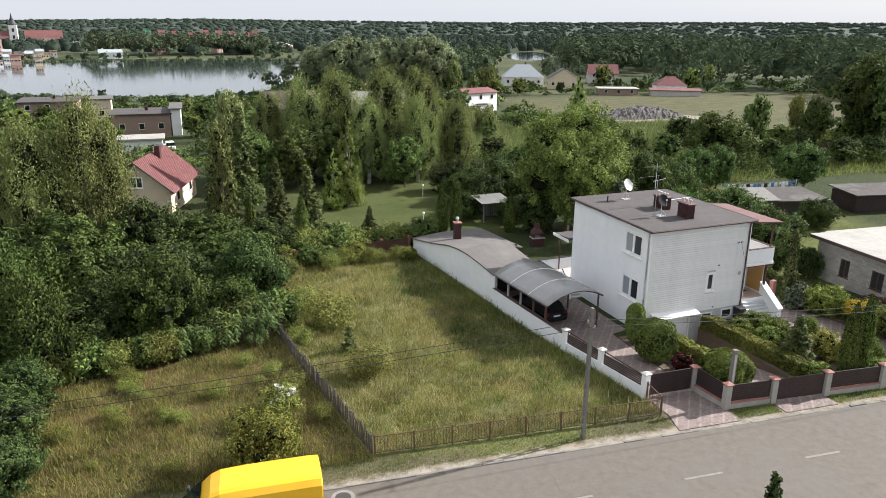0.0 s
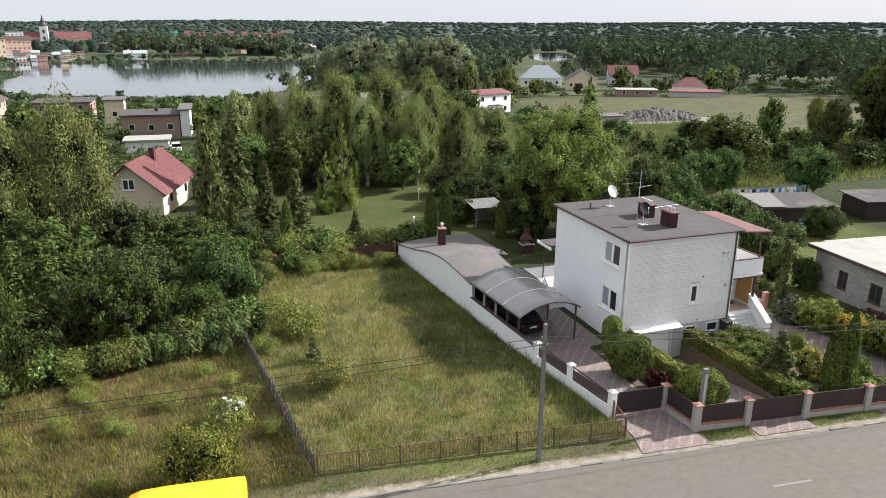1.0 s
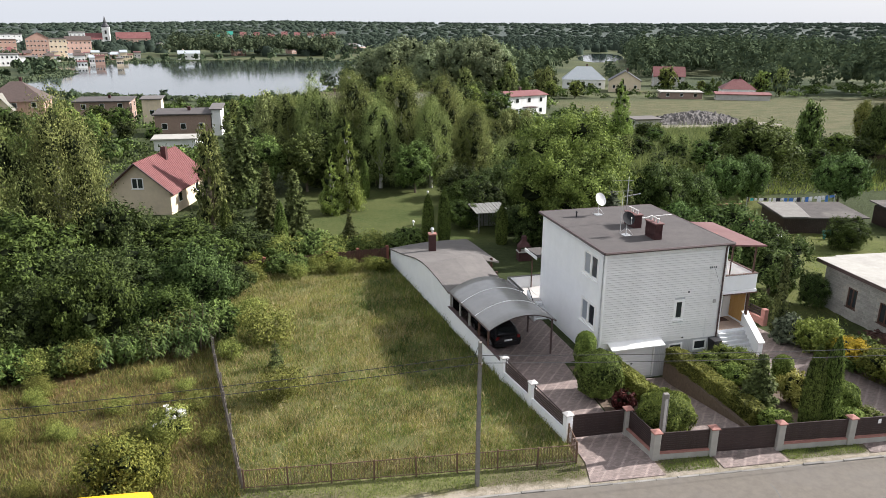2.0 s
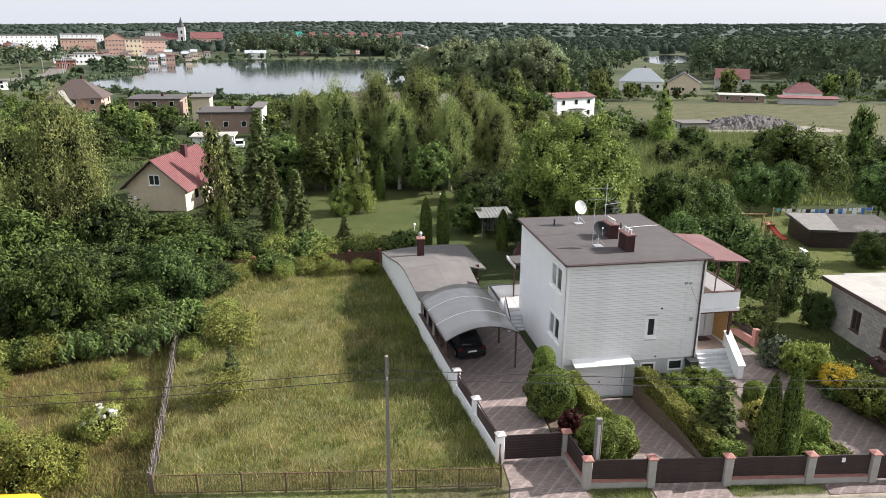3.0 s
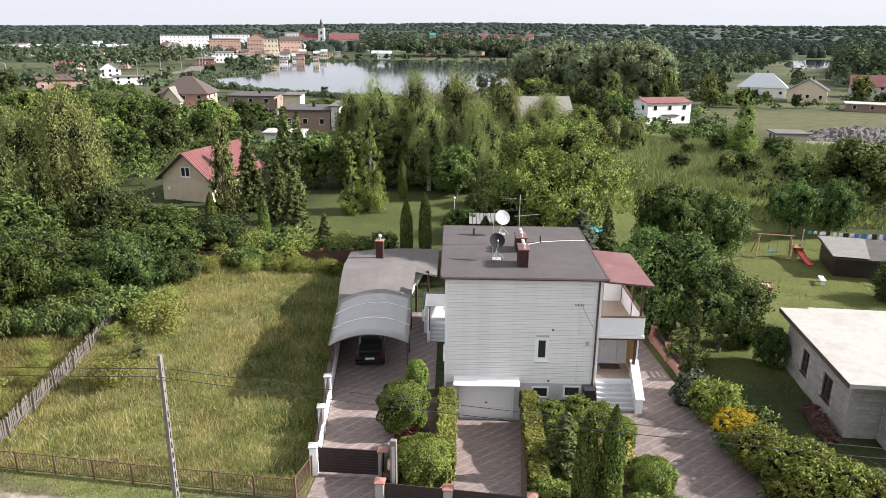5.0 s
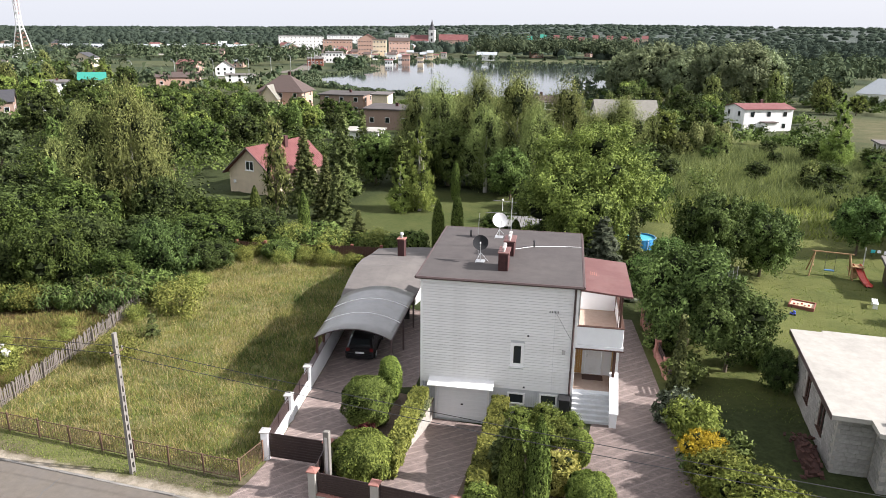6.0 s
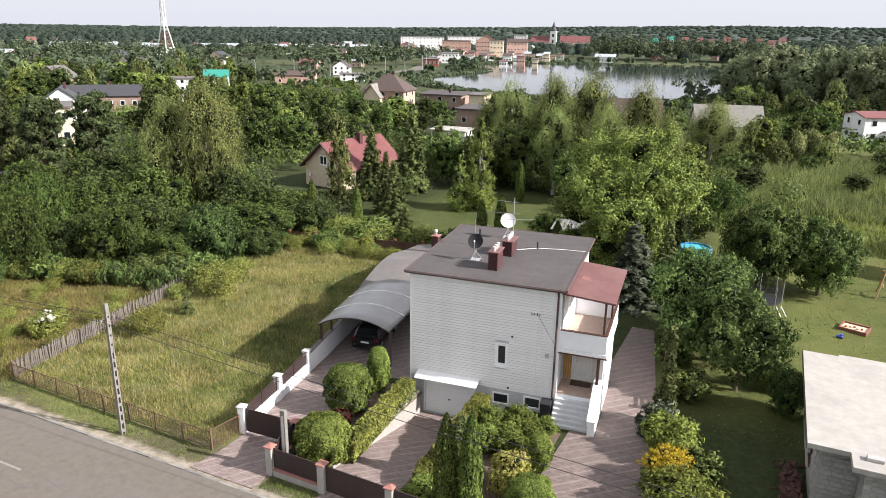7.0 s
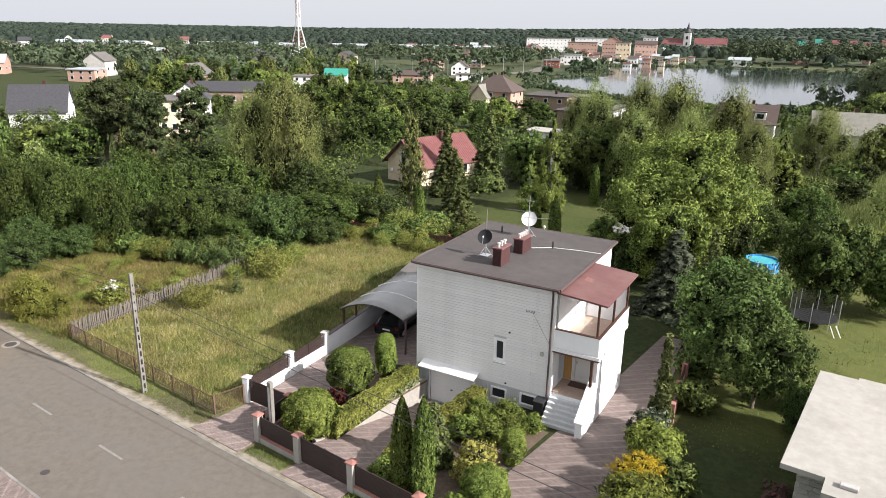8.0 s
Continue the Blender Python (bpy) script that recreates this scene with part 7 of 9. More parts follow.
WEEPS = [tree_meshes("weep%d" % i, "weep", 13.0, 4.2, 34000, 0.085, L_BIRCH, BIRCH_BARK, 20 + i) for i in range(3)]
POPLARS = [tree_meshes("poplar%d" % i, "weep", 11.0, 2.5, 11000, 0.125, L_MEADOW, BIRCH_BARK, 30 + i, base=0.0) for i in range(2)]
SHRUBS = [tree_meshes("shrub%d" % i, "shrub", 5.0, 3.0, 19000, 0.098, (L_THICK, L_THICK, L_DARK, L_GREEN)[i], BARK, 40 + i) for i in range(4)]
BUSHES = [tree_meshes("bush%d" % i, "shrub", 1.8, 1.1, 3600, 0.085, L_GREEN if i else L_LIME, BARK, 50 + i) for i in range(3)]
CONE_BIRCH = tree_meshes("cone_birch", "spire", 11.0, 2.6, 22000, 0.085, L_CONEB, BIRCH_BARK, 36)
MBUSH = [tree_meshes("mbush%d" % i, "shrub", 1.8, 1.15, 4200, 0.05, L_MEADOW, BARK, 53 + i, sigma=0.3, inner=0) for i in range(2)]
SPRUCES = [tree_meshes("spruce%d" % i, "spruce", 9.0, 2.2, 11000, 0.17, L_SPRUCE, BARK, 60 + i) for i in range(2)]
BLUE_SPRUCE = tree_meshes("blue", "spruce", 6.5, 1.9, 10000, 0.14, L_BLUE, BARK, 64)
THUJA = tree_meshes("thuja", "column", 4.0, 0.48, 9000, 0.055, L_THUJA, BARK, 70)
JUNIPER = tree_meshes("juniper", "spire", 5.2, 0.55, 5000, 0.11, L_SPRUCE, BARK, 71)
PINES = [tree_meshes("pine%d" % i, "pine", 12.0, 3.0, 13000, 0.14, L_PINE, BARK, 75 + i) for i in range(2)]
WILLOW = tree_meshes("willow", "weep", 5.0, 2.2, 5000, 0.18, L_WILLOW, BARK, 80, base=0.0)
APPLES = [tree_meshes("apple%d" % i, "round", 5.0, 2.6, 21000, 0.086, L_FRUIT, BARK, 85 + i, base=0.05 if i == 0 else 0.2) for i in range(2)]

plant("walnut_tree", "broad spreading walnut tree with fresh green leaves", "tree", WALNUT, 30.4, 61.5, 1.0, 1.0, 40)
# big drooping birch and other trees round the red-roofed house
plant("birch_tree", "large drooping grey-green birch above the thicket", "tree", WEEPS[0], -12.2, 61.2, 1.0, 0.98, spin(), "birches")
plant("birch_tree", "large drooping grey-green birch above the thicket", "tree", WEEPS[1], -16.0, 60.0, 0.9, 0.85, spin(), "birches")
plant("birch_tree", "slim bright green birch standing on the lawn", "tree", CONE_BIRCH, 11.2, 78.8, 0.78, 0.98, spin(), "lawn trees")
plant("birch_tree", "slim bright green birch standing on the lawn", "tree", CONE_BIRCH, 9.4, 77.6, 0.6, 0.64, spin(), "lawn trees")
plant("spruce_tree", "dark narrow spruce beside the lawn", "tree", SPRUCES[0], 3.0, 71.8, 0.75, 0.78, spin(), "spruces")
plant("spruce_tree", "tall dark spruce behind the red-roofed house", "tree", SPRUCES[1], -0.2, 84.0, 1.15, 1.25, spin(), "spruces")
plant("spruce_tree", "olive green spruce beside the lawn", "tree", SPRUCES[0], 5.8, 68.5, 0.85, 0.75, spin(), "spruces")
plant("spruce_tree", "tall dark spruce beside the red-roofed house", "tree", SPRUCES[1], -2.5, 78.0, 1.0, 1.0, spin(), "spruces")
plant("spruce_tree", "small dense spruce at the edge of the lawn", "tree", SPRUCES[1], 10.7, 61.8, 0.55, 0.42, spin(), "spruces")
plant("larch_tree", "thin feathery larch before the red-roofed house", "tree", tree_meshes("larch", "weep", 11.0, 2.0, 3500, 0.16, L_BIRCH, BARK, 34, base=0.0), -2.2, 70.5, 0.9, 0.95, spin())
for x, y, s in ((17.9, 62.9, 1.25), (19.5, 63.5, 1.38), (4.7, 63.0, 1.2), (0.2, 62.0, 1.3), (13.6, 86, 1.2), (24.9, 57.0 + 6, 0.95)):
    plant("thuja", "dark columnar thuja by the lawn", "conifer", THUJA, x, y, 1.1, s, spin(), "lawn thujas")
for x, y, s in ((14.2, 61.0, 1.1), (8.5, 60.5, 1.2), (16.0, 62.0, 1.25), (12.5, 60.0, 0.9)):
    plant("bush", "dark rounded garden bush at the lawn edge", "bush", BUSHES[2], x, y, s, s, spin(), "lawn bushes")
# the row of birches and poplars behind the lawn
for x, y, k, s, sz in ((8, 98, 0, 0.95, 0.95), (13, 101, 1, 1.05, 1.0), (19.3, 96, 2, 1.15, 1.08), (25, 99, 0, 1.0, 0.98), (29.0, 95, 1, 0.8, 0.72), (16, 92, 2, 0.85, 0.8), (22.5, 91, 1, 0.8, 0.8), (4, 101, 2, 0.85, 0.85)):
    plant("birch_tree", "tall drooping birch in a dense row behind the lawn", "tree", WEEPS[k], x, y, s, sz, spin(), "row behind the lawn")
for x, y, s in ((10.5, 94, 0.85), (20, 88, 0.65), (1, 92, 0.7), (6.5, 91, 0.75)):
    plant("tree", "dark leafy tree in the row behind the lawn", "tree", OAKS[1], x, y, s, s, spin(), "row behind the lawn")
for x, y, s in ((22.5, 69.5, 0.6), (25.5, 72, 0.75), (28.5, 74.5, 0.8), (24.5, 77, 0.7), (27.5, 80, 0.85), (25.0, 84, 0.8), (30.0, 70.5, 0.75), (33.0, 72.5, 0.8), (34.5, 78.0, 0.8), (31.5, 84, 0.9), (27.0, 66.5, 0.6), (36.0, 89, 0.9)):
    plant("shrub", "dark dense shrub between the lawns", "shrub", FARSHRUBS[int(x) % 2], x, y, s, s * (1.0 if y > 76 else 1.2 if y > 70 else 0.95), spin(), "shrubs between the lawns")
plant("shrub", "dark dense shrub under the walnut", "shrub", FARSHRUBS[1], 27.4, 62.6, 0.75, 0.8, spin(), "shrubs between the lawns")
# thicket west of the meadow
thick = [(-13.5, 41.5, 1.0), (-9.5, 43.2, 1.1), (-5.6, 43.6, 1.05), (-2.2, 45.6, 0.95), (0.2, 48.2, 0.95), (1.2, 52.5, 0.85), (-16, 46, 1.2), (-11.8, 47.5, 1.25), (-7.5, 48.0, 1.25), (-3.8, 50, 1.15), (-1.2, 55, 1.05), (-6.5, 54, 1.2), (-12, 53, 1.3), (-17.5, 52, 1.3), (-4.0, 60, 1.05), (1.0, 60.5, 0.8), (-20, 42, 1.25), (-24, 45, 1.35), (-22, 50, 1.3), (-28, 48, 1.4), (-17.5, 38.8, 1.0), (-22.5, 37.5, 1.2), (-27.5, 39.5, 1.3), (-8, 60, 1.1), (-16, 64, 1.2), (-24, 57, 1.3), (-33, 45, 1.4)]
for i, (x, y, s) in enumerate(thick):
    plant("thicket_shrub", "tall dense green shrub in the thicket beside the meadow", "shrub", SHRUBS[(0, 2, 0, 1, 2, 3, 0)[i % 7]] if y < 50 else FARSHRUBS[i % 2], x, y, s * rv.uniform(0.7, 1.1), s * rv.uniform(0.55, 1.1), spin(), "meadow thicket")
for i in range(26):
    t = i / 25
    x, y = -16 + 17.5 * t + rv.uniform(-0.8, 0.8), 39.0 + 6.0 * t ** 1.6 + rv.uniform(-0.5, 0.6)
    plant("bush", "leafy bush at the thicket edge", "bush", (MBUSH[0], BUSHES[1], MBUSH[1], BUSHES[2])[i % 4], x, y, rv.uniform(0.7, 1.35), None, spin(), "thicket edge bushes")
for i in range(12):
    x, y = rv.uniform(1.5, 13.2), rv.uniform(56.2, 58.2)
    plant("bush", "weedy bush before the plank fence", "bush", BUSHES[i % 3], x, y, rv.uniform(0.5, 0.95), None, spin(), "fence bushes")
for i in range(13):
    x, y = 1.5 + i * 0.95 + rv.uniform(-0.4, 0.4), rv.uniform(59.8, 62.0)
    plant("bush", "leafy bush behind the plank fence", "bush", (MBUSH[0], BUSHES[1], BUSHES[2], BUSHES[1])[i % 4], x, y, rv.uniform(0.9, 1.5), rv.uniform(0.9, 1.4), spin(), "fence bushes")
for i in range(12):
    x, y = rv.uniform(1.5, 13.2), rv.uniform(55.0, 57.2)
    plant("weed", "tall green weeds before the plank fence", "weed", MBUSH[i % 2], x, y, rv.uniform(0.5, 0.9), rv.uniform(0.4, 0.8), spin(), "fence weeds", stem=False)
for x, y, s, k in ((5.9, 35.7, 1.15, 1), (4.6, 43.4, 1.5, 1), (2.6, 41.6, 0.7, 1), (3.3, 47.2, 1.0, 1), (1.7, 35.3, 0.6, 0), (-1.0, 31.2, 0.5, 1), (2.9, 31.6, 0.5, 1), (-4.5, 33.4, 0.45, 1)):
    plant("bush", "loose yellow-green bush in the meadow", "bush", MBUSH[k], x, y, s, s * 0.9, spin(), "meadow bushes")


def sumac_meshes(seed):
    """Staghorn sumac: bare leaning stems, each with a whorl of long drooping leaves at its top."""
    r = random.Random(seed)
    stems, leaf = [], G()
    for i in range(22):
        a, d, h = r.uniform(0, 6.28), 1.0 * math.sqrt(r.random()), r.uniform(0.9, 1.9)
        foot, top = Vector((0.5 * d * math.cos(a), 0.5 * d * math.sin(a), -0.05)), Vector((d * math.cos(a), d * math.sin(a), h))
        stems.append(G().tube([tuple(foot), tuple((foot + top) / 2 + Vector((0.05, 0.03, 0))), tuple(top)], [0.025, 0.02, 0.012], 5).mesh("sumac_stem", BARK))
        for k in range(18):
            b, lift, ln = 2 * math.pi * k * 0.381 + r.uniform(-0.2, 0.2), r.uniform(0.1, 0.75), r.uniform(0.22, 0.4)
            out, across = Vector((math.cos(b), math.sin(b), 0)), Vector((-math.sin(b), math.cos(b), 0))
            base = top - Vector((0, 0, 0.04 * k))
            rows = []
            for q, wd in ((0.06, 0.012), (0.35, 0.042), (0.7, 0.036), (1.0, 0.006)):
                mid = base + out * ln * q + Vector((0, 0, ln * (lift * q - 0.85 * q * q)))
                rows.append((mid - across * wd, mid + across * wd))
            leaf.add([tuple(p) for row in rows for p in row], [(2 * n, 2 * n + 1, 2 * n + 3, 2 * n + 2) for n in range(3)])
    return stems, leaf.mesh("sumac_leaf", L_SUMAC)


SUMACS = [sumac_meshes(71), sumac_meshes(72), sumac_meshes(73)]
for i, (x, y, s) in enumerate(((-3.3, 42.0, 0.95), (-2.3, 42.3, 1.1), (-1.3, 42.6, 1.0), (-0.4, 43.0, 1.15), (0.5, 43.1, 1.0), (1.1, 44.2, 1.1), (-0.2, 44.4, 1.35), (0.9, 45.8, 1.25), (-4.6, 41.4, 1.0), (-1.8, 43.9, 1.4), (0.0, 41.9, 0.6))):
    sumac = thing("sumac", "staghorn sumac with whorls of long leaves at the thicket edge", "shrub", pose(x, y, gzf(x, y), 0, 0, 67 * i) @ Matrix.Diagonal((s, s, s, 1)), group="sumac thicket")
    for stem in SUMACS[i % 3][0]:
        part("stem", stem, None, sumac)
    part("crown", SUMACS[i % 3][1], None, sumac)
plant("young_spruce", "small grey-green young spruce in the meadow grass", "conifer", tree_meshes("youngspruce", "spruce", 1.9, 0.55, 2600, 0.07, L_SPRUCE, BARK, 74), 5.4, 39.6, 1.0, 1.0, 0)
LIMEB = tree_meshes("limeb", "shrub", 2.5, 1.45, 9000, 0.055, L_LIME, BARK, 57, sigma=0.22, inner=0.4)
plant("bush", "lime green bushy sapling beside the street fence", "bush", LIMEB, -0.3, 27.6, 1.0, 1.2, 20, "verge bushes")
plant("bush", "lime green bushy sapling beside the street fence", "bush", LIMEB, 0.8, 28.6, 0.6, 0.75, 80, "verge bushes")
for i in range(18):
    x, y = rv.uniform(-10, 3.2), rv.uniform(28, 41)
    if x > 4.2 - (y - 27.65) * 0.2135:
        continue
    s = rv.uniform(0.22, 0.5)
    plant("weed", "leafy green weed in the dry meadow", "weed", MBUSH[i % 2], x, y, s * 1.1, s, spin(), "meadow weeds", stem=False)
ELDER = tree_meshes("elder", "shrub", 1.7, 1.15, 5000, 0.06, L_MEADOW, BARK, 58, sigma=0.25, inner=0.35)
elder = plant("elder_bush", "green elder bush with white flower heads in the meadow", "bush", ELDER, 0.84, 32.4, 1.0, 0.95, 0)
P_, N_ = lobe_points([(0.45, -0.2, 1.45, 0.45, 0.4, 0.25), (-0.3, -0.5, 1.2, 0.4, 0.3, 0.25), (0.1, 0.3, 1.6, 0.4, 0.35, 0.2)], 420, 59, per=20, tuft=0.12)
part("blossom", leaf_cloud(P_, N_, 0.085, 60, WHITE_BLOOM, "blossom", 1.0), None, elder, "white flower heads")
for x, y, s in ((-10.4, 29.4, 0.62), (-11.6, 32.6, 0.8), (-11.8, 36.2, 0.75), (-13.5, 30.5, 0.8), (-14.8, 34.0, 0.9)):
    plant("shrub", "dark leafy shrub at the edge of the dry meadow", "shrub", SHRUBS[2], x, y, s * 0.8, s * 0.75, spin(), "dark meadow shrubs")
SALLOW = tree_meshes("sallow", "weep", 6.5, 3.4, 17000, 0.1, L_THICK, BARK, 24, base=0.0)
for x, y, s in ((-11.8, 40.2, 0.85), (-14.6, 43.5, 1.0), (-19.0, 39.0, 1.0), (-23.0, 36.5, 1.0)):
    plant("sallow", "grey-green willow shrub before the thicket", "shrub", SALLOW, x, y, s, s * 0.95, spin(), "sallows")
plant("street_sapling", "slim leafy sapling on the near footway", "tree", tree_meshes("sapling", "weep", 4.6, 0.38, 1100, 0.075, L_DARK, BARK, 109, base=0.2), 16.35, 16.3, 1.0, 1.0, 0, z=0.0)
# pines and trees far left
for x, y, s in ((-29.3, 55.5, 1.0), (-33, 58, 0.95), (-38, 55, 1.05), (-31, 63, 1.0), (-44, 60, 1.0)):
    plant("pine_tree", "dark pine with bare trunk behind the thicket", "tree", PINES[int(s * 20) % 2], x, y, s, s, spin(), "pines")
# east garden
plant("apple_tree", "dense dark green fruit tree beside the drive", "tree", APPLES[0], 38.6, 48.5, 1.3, 1.35, 10, "garden trees")
plant("apple_tree", "dense dark green fruit tree beside the drive", "tree", APPLES[1], 40.6, 45.2, 1.0, 1.05, 60, "garden trees")
plant("apple_tree", "dense dark green fruit tree beside the drive", "tree", APPLES[0], 37.2, 52.0, 1.0, 1.2, 160, "garden trees")
plant("plum_tree", "dark leafy fruit tree on the lawn", "tree", APPLES[0], 41.0, 64.8, 1.12, 1.4, 100, "garden trees")
plant("plum_tree", "dark leafy fruit tree on the lawn", "tree", APPLES[0], 45.5, 66.5, 1.1, 1.3, 200, "garden trees")
plant("apple_tree", "open apple tree on the lawn", "tree", APPLES[1], 55.6, 77.0, 1.0, 1.15, 30, "garden trees")
plant("apple_tree", "open apple tree on the lawn", "tree", APPLES[0], 60.2, 78.4, 0.8, 1.2, 130, "garden trees")
plant("tree", "broad dark leafy tree behind the washing line", "tree", OAKS[0], 66.5, 87.0, 1.1, 0.92, 70, "garden trees")
plant("apple_tree", "spreading fruit tree behind the dark shed", "tree", APPLES[1], 68.5, 73.5, 1.25, 1.3, 15, "garden trees")
plant("apple_tree", "dense fruit tree beside the washing line", "tree", APPLES[0], 62.5, 82.5, 1.0, 1.1, 45, "garden trees")
plant("blue_spruce", "silvery blue spruce behind the house", "conifer", BLUE_SPRUCE, 32.6, 56.0, 1.45, 0.98, 0)
plant("spruce_tree", "green spruce beside the blue one", "tree", SPRUCES[1], 34.8, 57.5, 0.7, 0.72, 0, "spruces")
plant("juniper", "tall narrow grey-green juniper beside the drive", "conifer", JUNIPER, 37.5, 39.4, 1.0, 1.12, 0, stem=False)
plant("blue_juniper", "silver-blue bushy juniper beside the drive", "conifer", tree_meshes("bluebush", "shrub", 1.7, 1.0, 3000, 0.11, L_BLUE, BARK, 95), 37.4, 38.2, 1.0, 1.0, 0)
for x, y, s in ((36.9, 47.0, 0.9), (38.2, 43.0, 1.0), (42.6, 46.5, 0.9)):
    plant("bush", "dark green bush in the neighbouring garden", "bush", BUSHES[2], x, y, s, s, spin(), "garden bushes")
plant("shrub", "tall dark shrub against the block house", "shrub", SHRUBS[2], 43.2, 43.6, 0.36, 0.5, 0)
plant("shrub", "leafy shrub beside the dark garden shed", "shrub", SHRUBS[0], 57.5, 57.8, 0.65, 0.6, 0)
JUNIB = tree_meshes("junib", "shrub", 1.8, 1.15, 7000, 0.055, L_JUNI, BARK, 56)
plant("fern_shrub", "feathery lime green sumac beside the drive", "shrub", tree_meshes("fern", "shrub", 2.0, 1.5, 7500, 0.085, L_FERN, BARK, 97, sigma=0.2, inner=0.4), 38.4, 36.6, 0.9, 1.0, 0)
plant("yellow_shrub", "bright golden yellow conifer shrub beside the drive", "shrub", tree_meshes("yellow", "shrub", 2.1, 1.15, 8500, 0.045, L_YELLOW, BARK, 98, base=0.4), 38.4, 33.9, 0.9, 0.85, 0)
plant("bush", "grey-green rounded bush beside the golden shrub", "bush", BUSHES[2], 39.7, 34.9, 1.0, 0.9, 0, "drive bushes")
for x, y, s in ((39.2, 32.2, 1.15), (39.9, 30.9, 1.25), (40.7, 30.2, 1.25), (39.4, 28.9, 1.0), (40.9, 28.6, 1.25), (42.2, 28.2, 1.2), (42.0, 29.6, 1.1)):
    plant("bush", "spreading yellow-green juniper bush beside the drive", "bush", JUNIB, x, y, s * 1.1, s * 1.0, spin(), "drive bushes")
plant("bush", "green juniper under the golden shrub", "bush", BUSHES[1], 38.5, 33.8, 0.9, 0.75, 0, "drive bushes")
for x, y, s, k in ((112, 98, 1.7, 1), (117, 101, 1.8, 0), (113, 106, 1.6, 1), (124, 98, 1.8, 1), (103, 108, 0.8, 0)):
    plant("tree", "tall dark tree at the edge of the eastern gardens", "tree", OAKS[k], x, y, s * 0.8, s, spin(), "tall eastern trees")
plant("poplar", "slim young tree at the edge of the dry field", "tree", POPLARS[1], 113, 124, 0.9, 0.7, 0, "field trees")
# front garden: thujas, clipped balls, hedges
for x, y, s in ((30.85, 27.4, 1.2), (31.85, 27.5, 1.27)):
    plant("thuja", "dense columnar green thuja in the front garden", "conifer", THUJA, x, y, 0.9, s, spin(), "front thujas", z=-0.05)
CLIP = tree_meshes("clip", "clip", 1.9, 1.0, 15000, 0.055, L_CLIP, BARK, 101)
CLIPD = tree_meshes("clipd", "clip", 2.4, 1.15, 16000, 0.055, L_THUJA, BARK, 102)
plant("clipped_shrub", "rounded bright green clipped shrub by the gate", "shrub", CLIP, 24.2, 28.7, 1.2, 1.15, 0, "clipped shrubs")
plant("clipped_shrub", "large dark round clipped shrub beside the drive", "shrub", CLIPD, 22.65, 33.2, 1.0, 1.05, 0, "clipped shrubs")
plant("clipped_shrub", "columnar clipped shrub beside the house wall", "shrub", tree_meshes("clipc", "clip", 2.5, 0.55, 9000, 0.055, L_CLIP, BARK, 103), 22.9, 35.9, 1.0, 1.05, 0, "clipped shrubs")
plant("red_shrub", "small dark red barberry in the bed", "shrub", tree_meshes("redb", "shrub", 1.1, 0.6, 1100, 0.1, L_RED, BARK, 104), 23.35, 31.3, 1.0, 1.0, 0)
plant("clipped_shrub", "rounded clipped shrub beside the thujas", "shrub", CLIP, 33.8, 29.1, 0.9, 0.95, 40, "clipped shrubs")
plant("clipped_shrub", "columnar clipped shrub beside the drive", "shrub", tree_meshes("clipc", "", 0, 0, 0, 0, None, None, 0), 33.1, 32.6, 0.95, 0.72, 0, "clipped shrubs")
plant("gold_shrub", "yellow-green variegated shrub in the front garden", "shrub", tree_meshes("gold", "shrub", 1.6, 1.0, 7000, 0.055, L_GOLD, BARK, 105), 32.5, 30.5, 0.95, 1.1, 0)
GARD = tree_meshes("gard", "shrub", 1.9, 1.0, 8000, 0.062, L_CLIP, BARK, 107)
for x, y, s in ((29.9, 34.8, 0.85), (31.2, 35.2, 0.95), (32.0, 34.0, 0.9), (30.2, 33.0, 0.9), (31.2, 33.2, 1.0), (32.4, 35.6, 0.7)):
    plant("garden_shrub", "mixed green shrub before the basement windows", "shrub", GARD, x, y, s * 0.85, s * 0.72, spin(), "front garden shrubs")
plant("small_spruce", "small dark spruce in the front garden", "conifer", tree_meshes("sspruce", "spruce", 3.4, 1.15, 6000, 0.11, L_SPRUCE, BARK, 106), 30.2, 30.4, 1.0, 0.95, 0)
for x, y, s in ((29.7, 28.0, 0.7), (33.4, 27.9, 0.65), (34.3, 27.7, 0.6), (34.0, 28.4, 0.55)):
    plant("garden_shrub", "low leafy shrub behind the street fence", "shrub", GARD, x, y, s * 1.2, s * 0.8, spin(), "front garden shrubs")


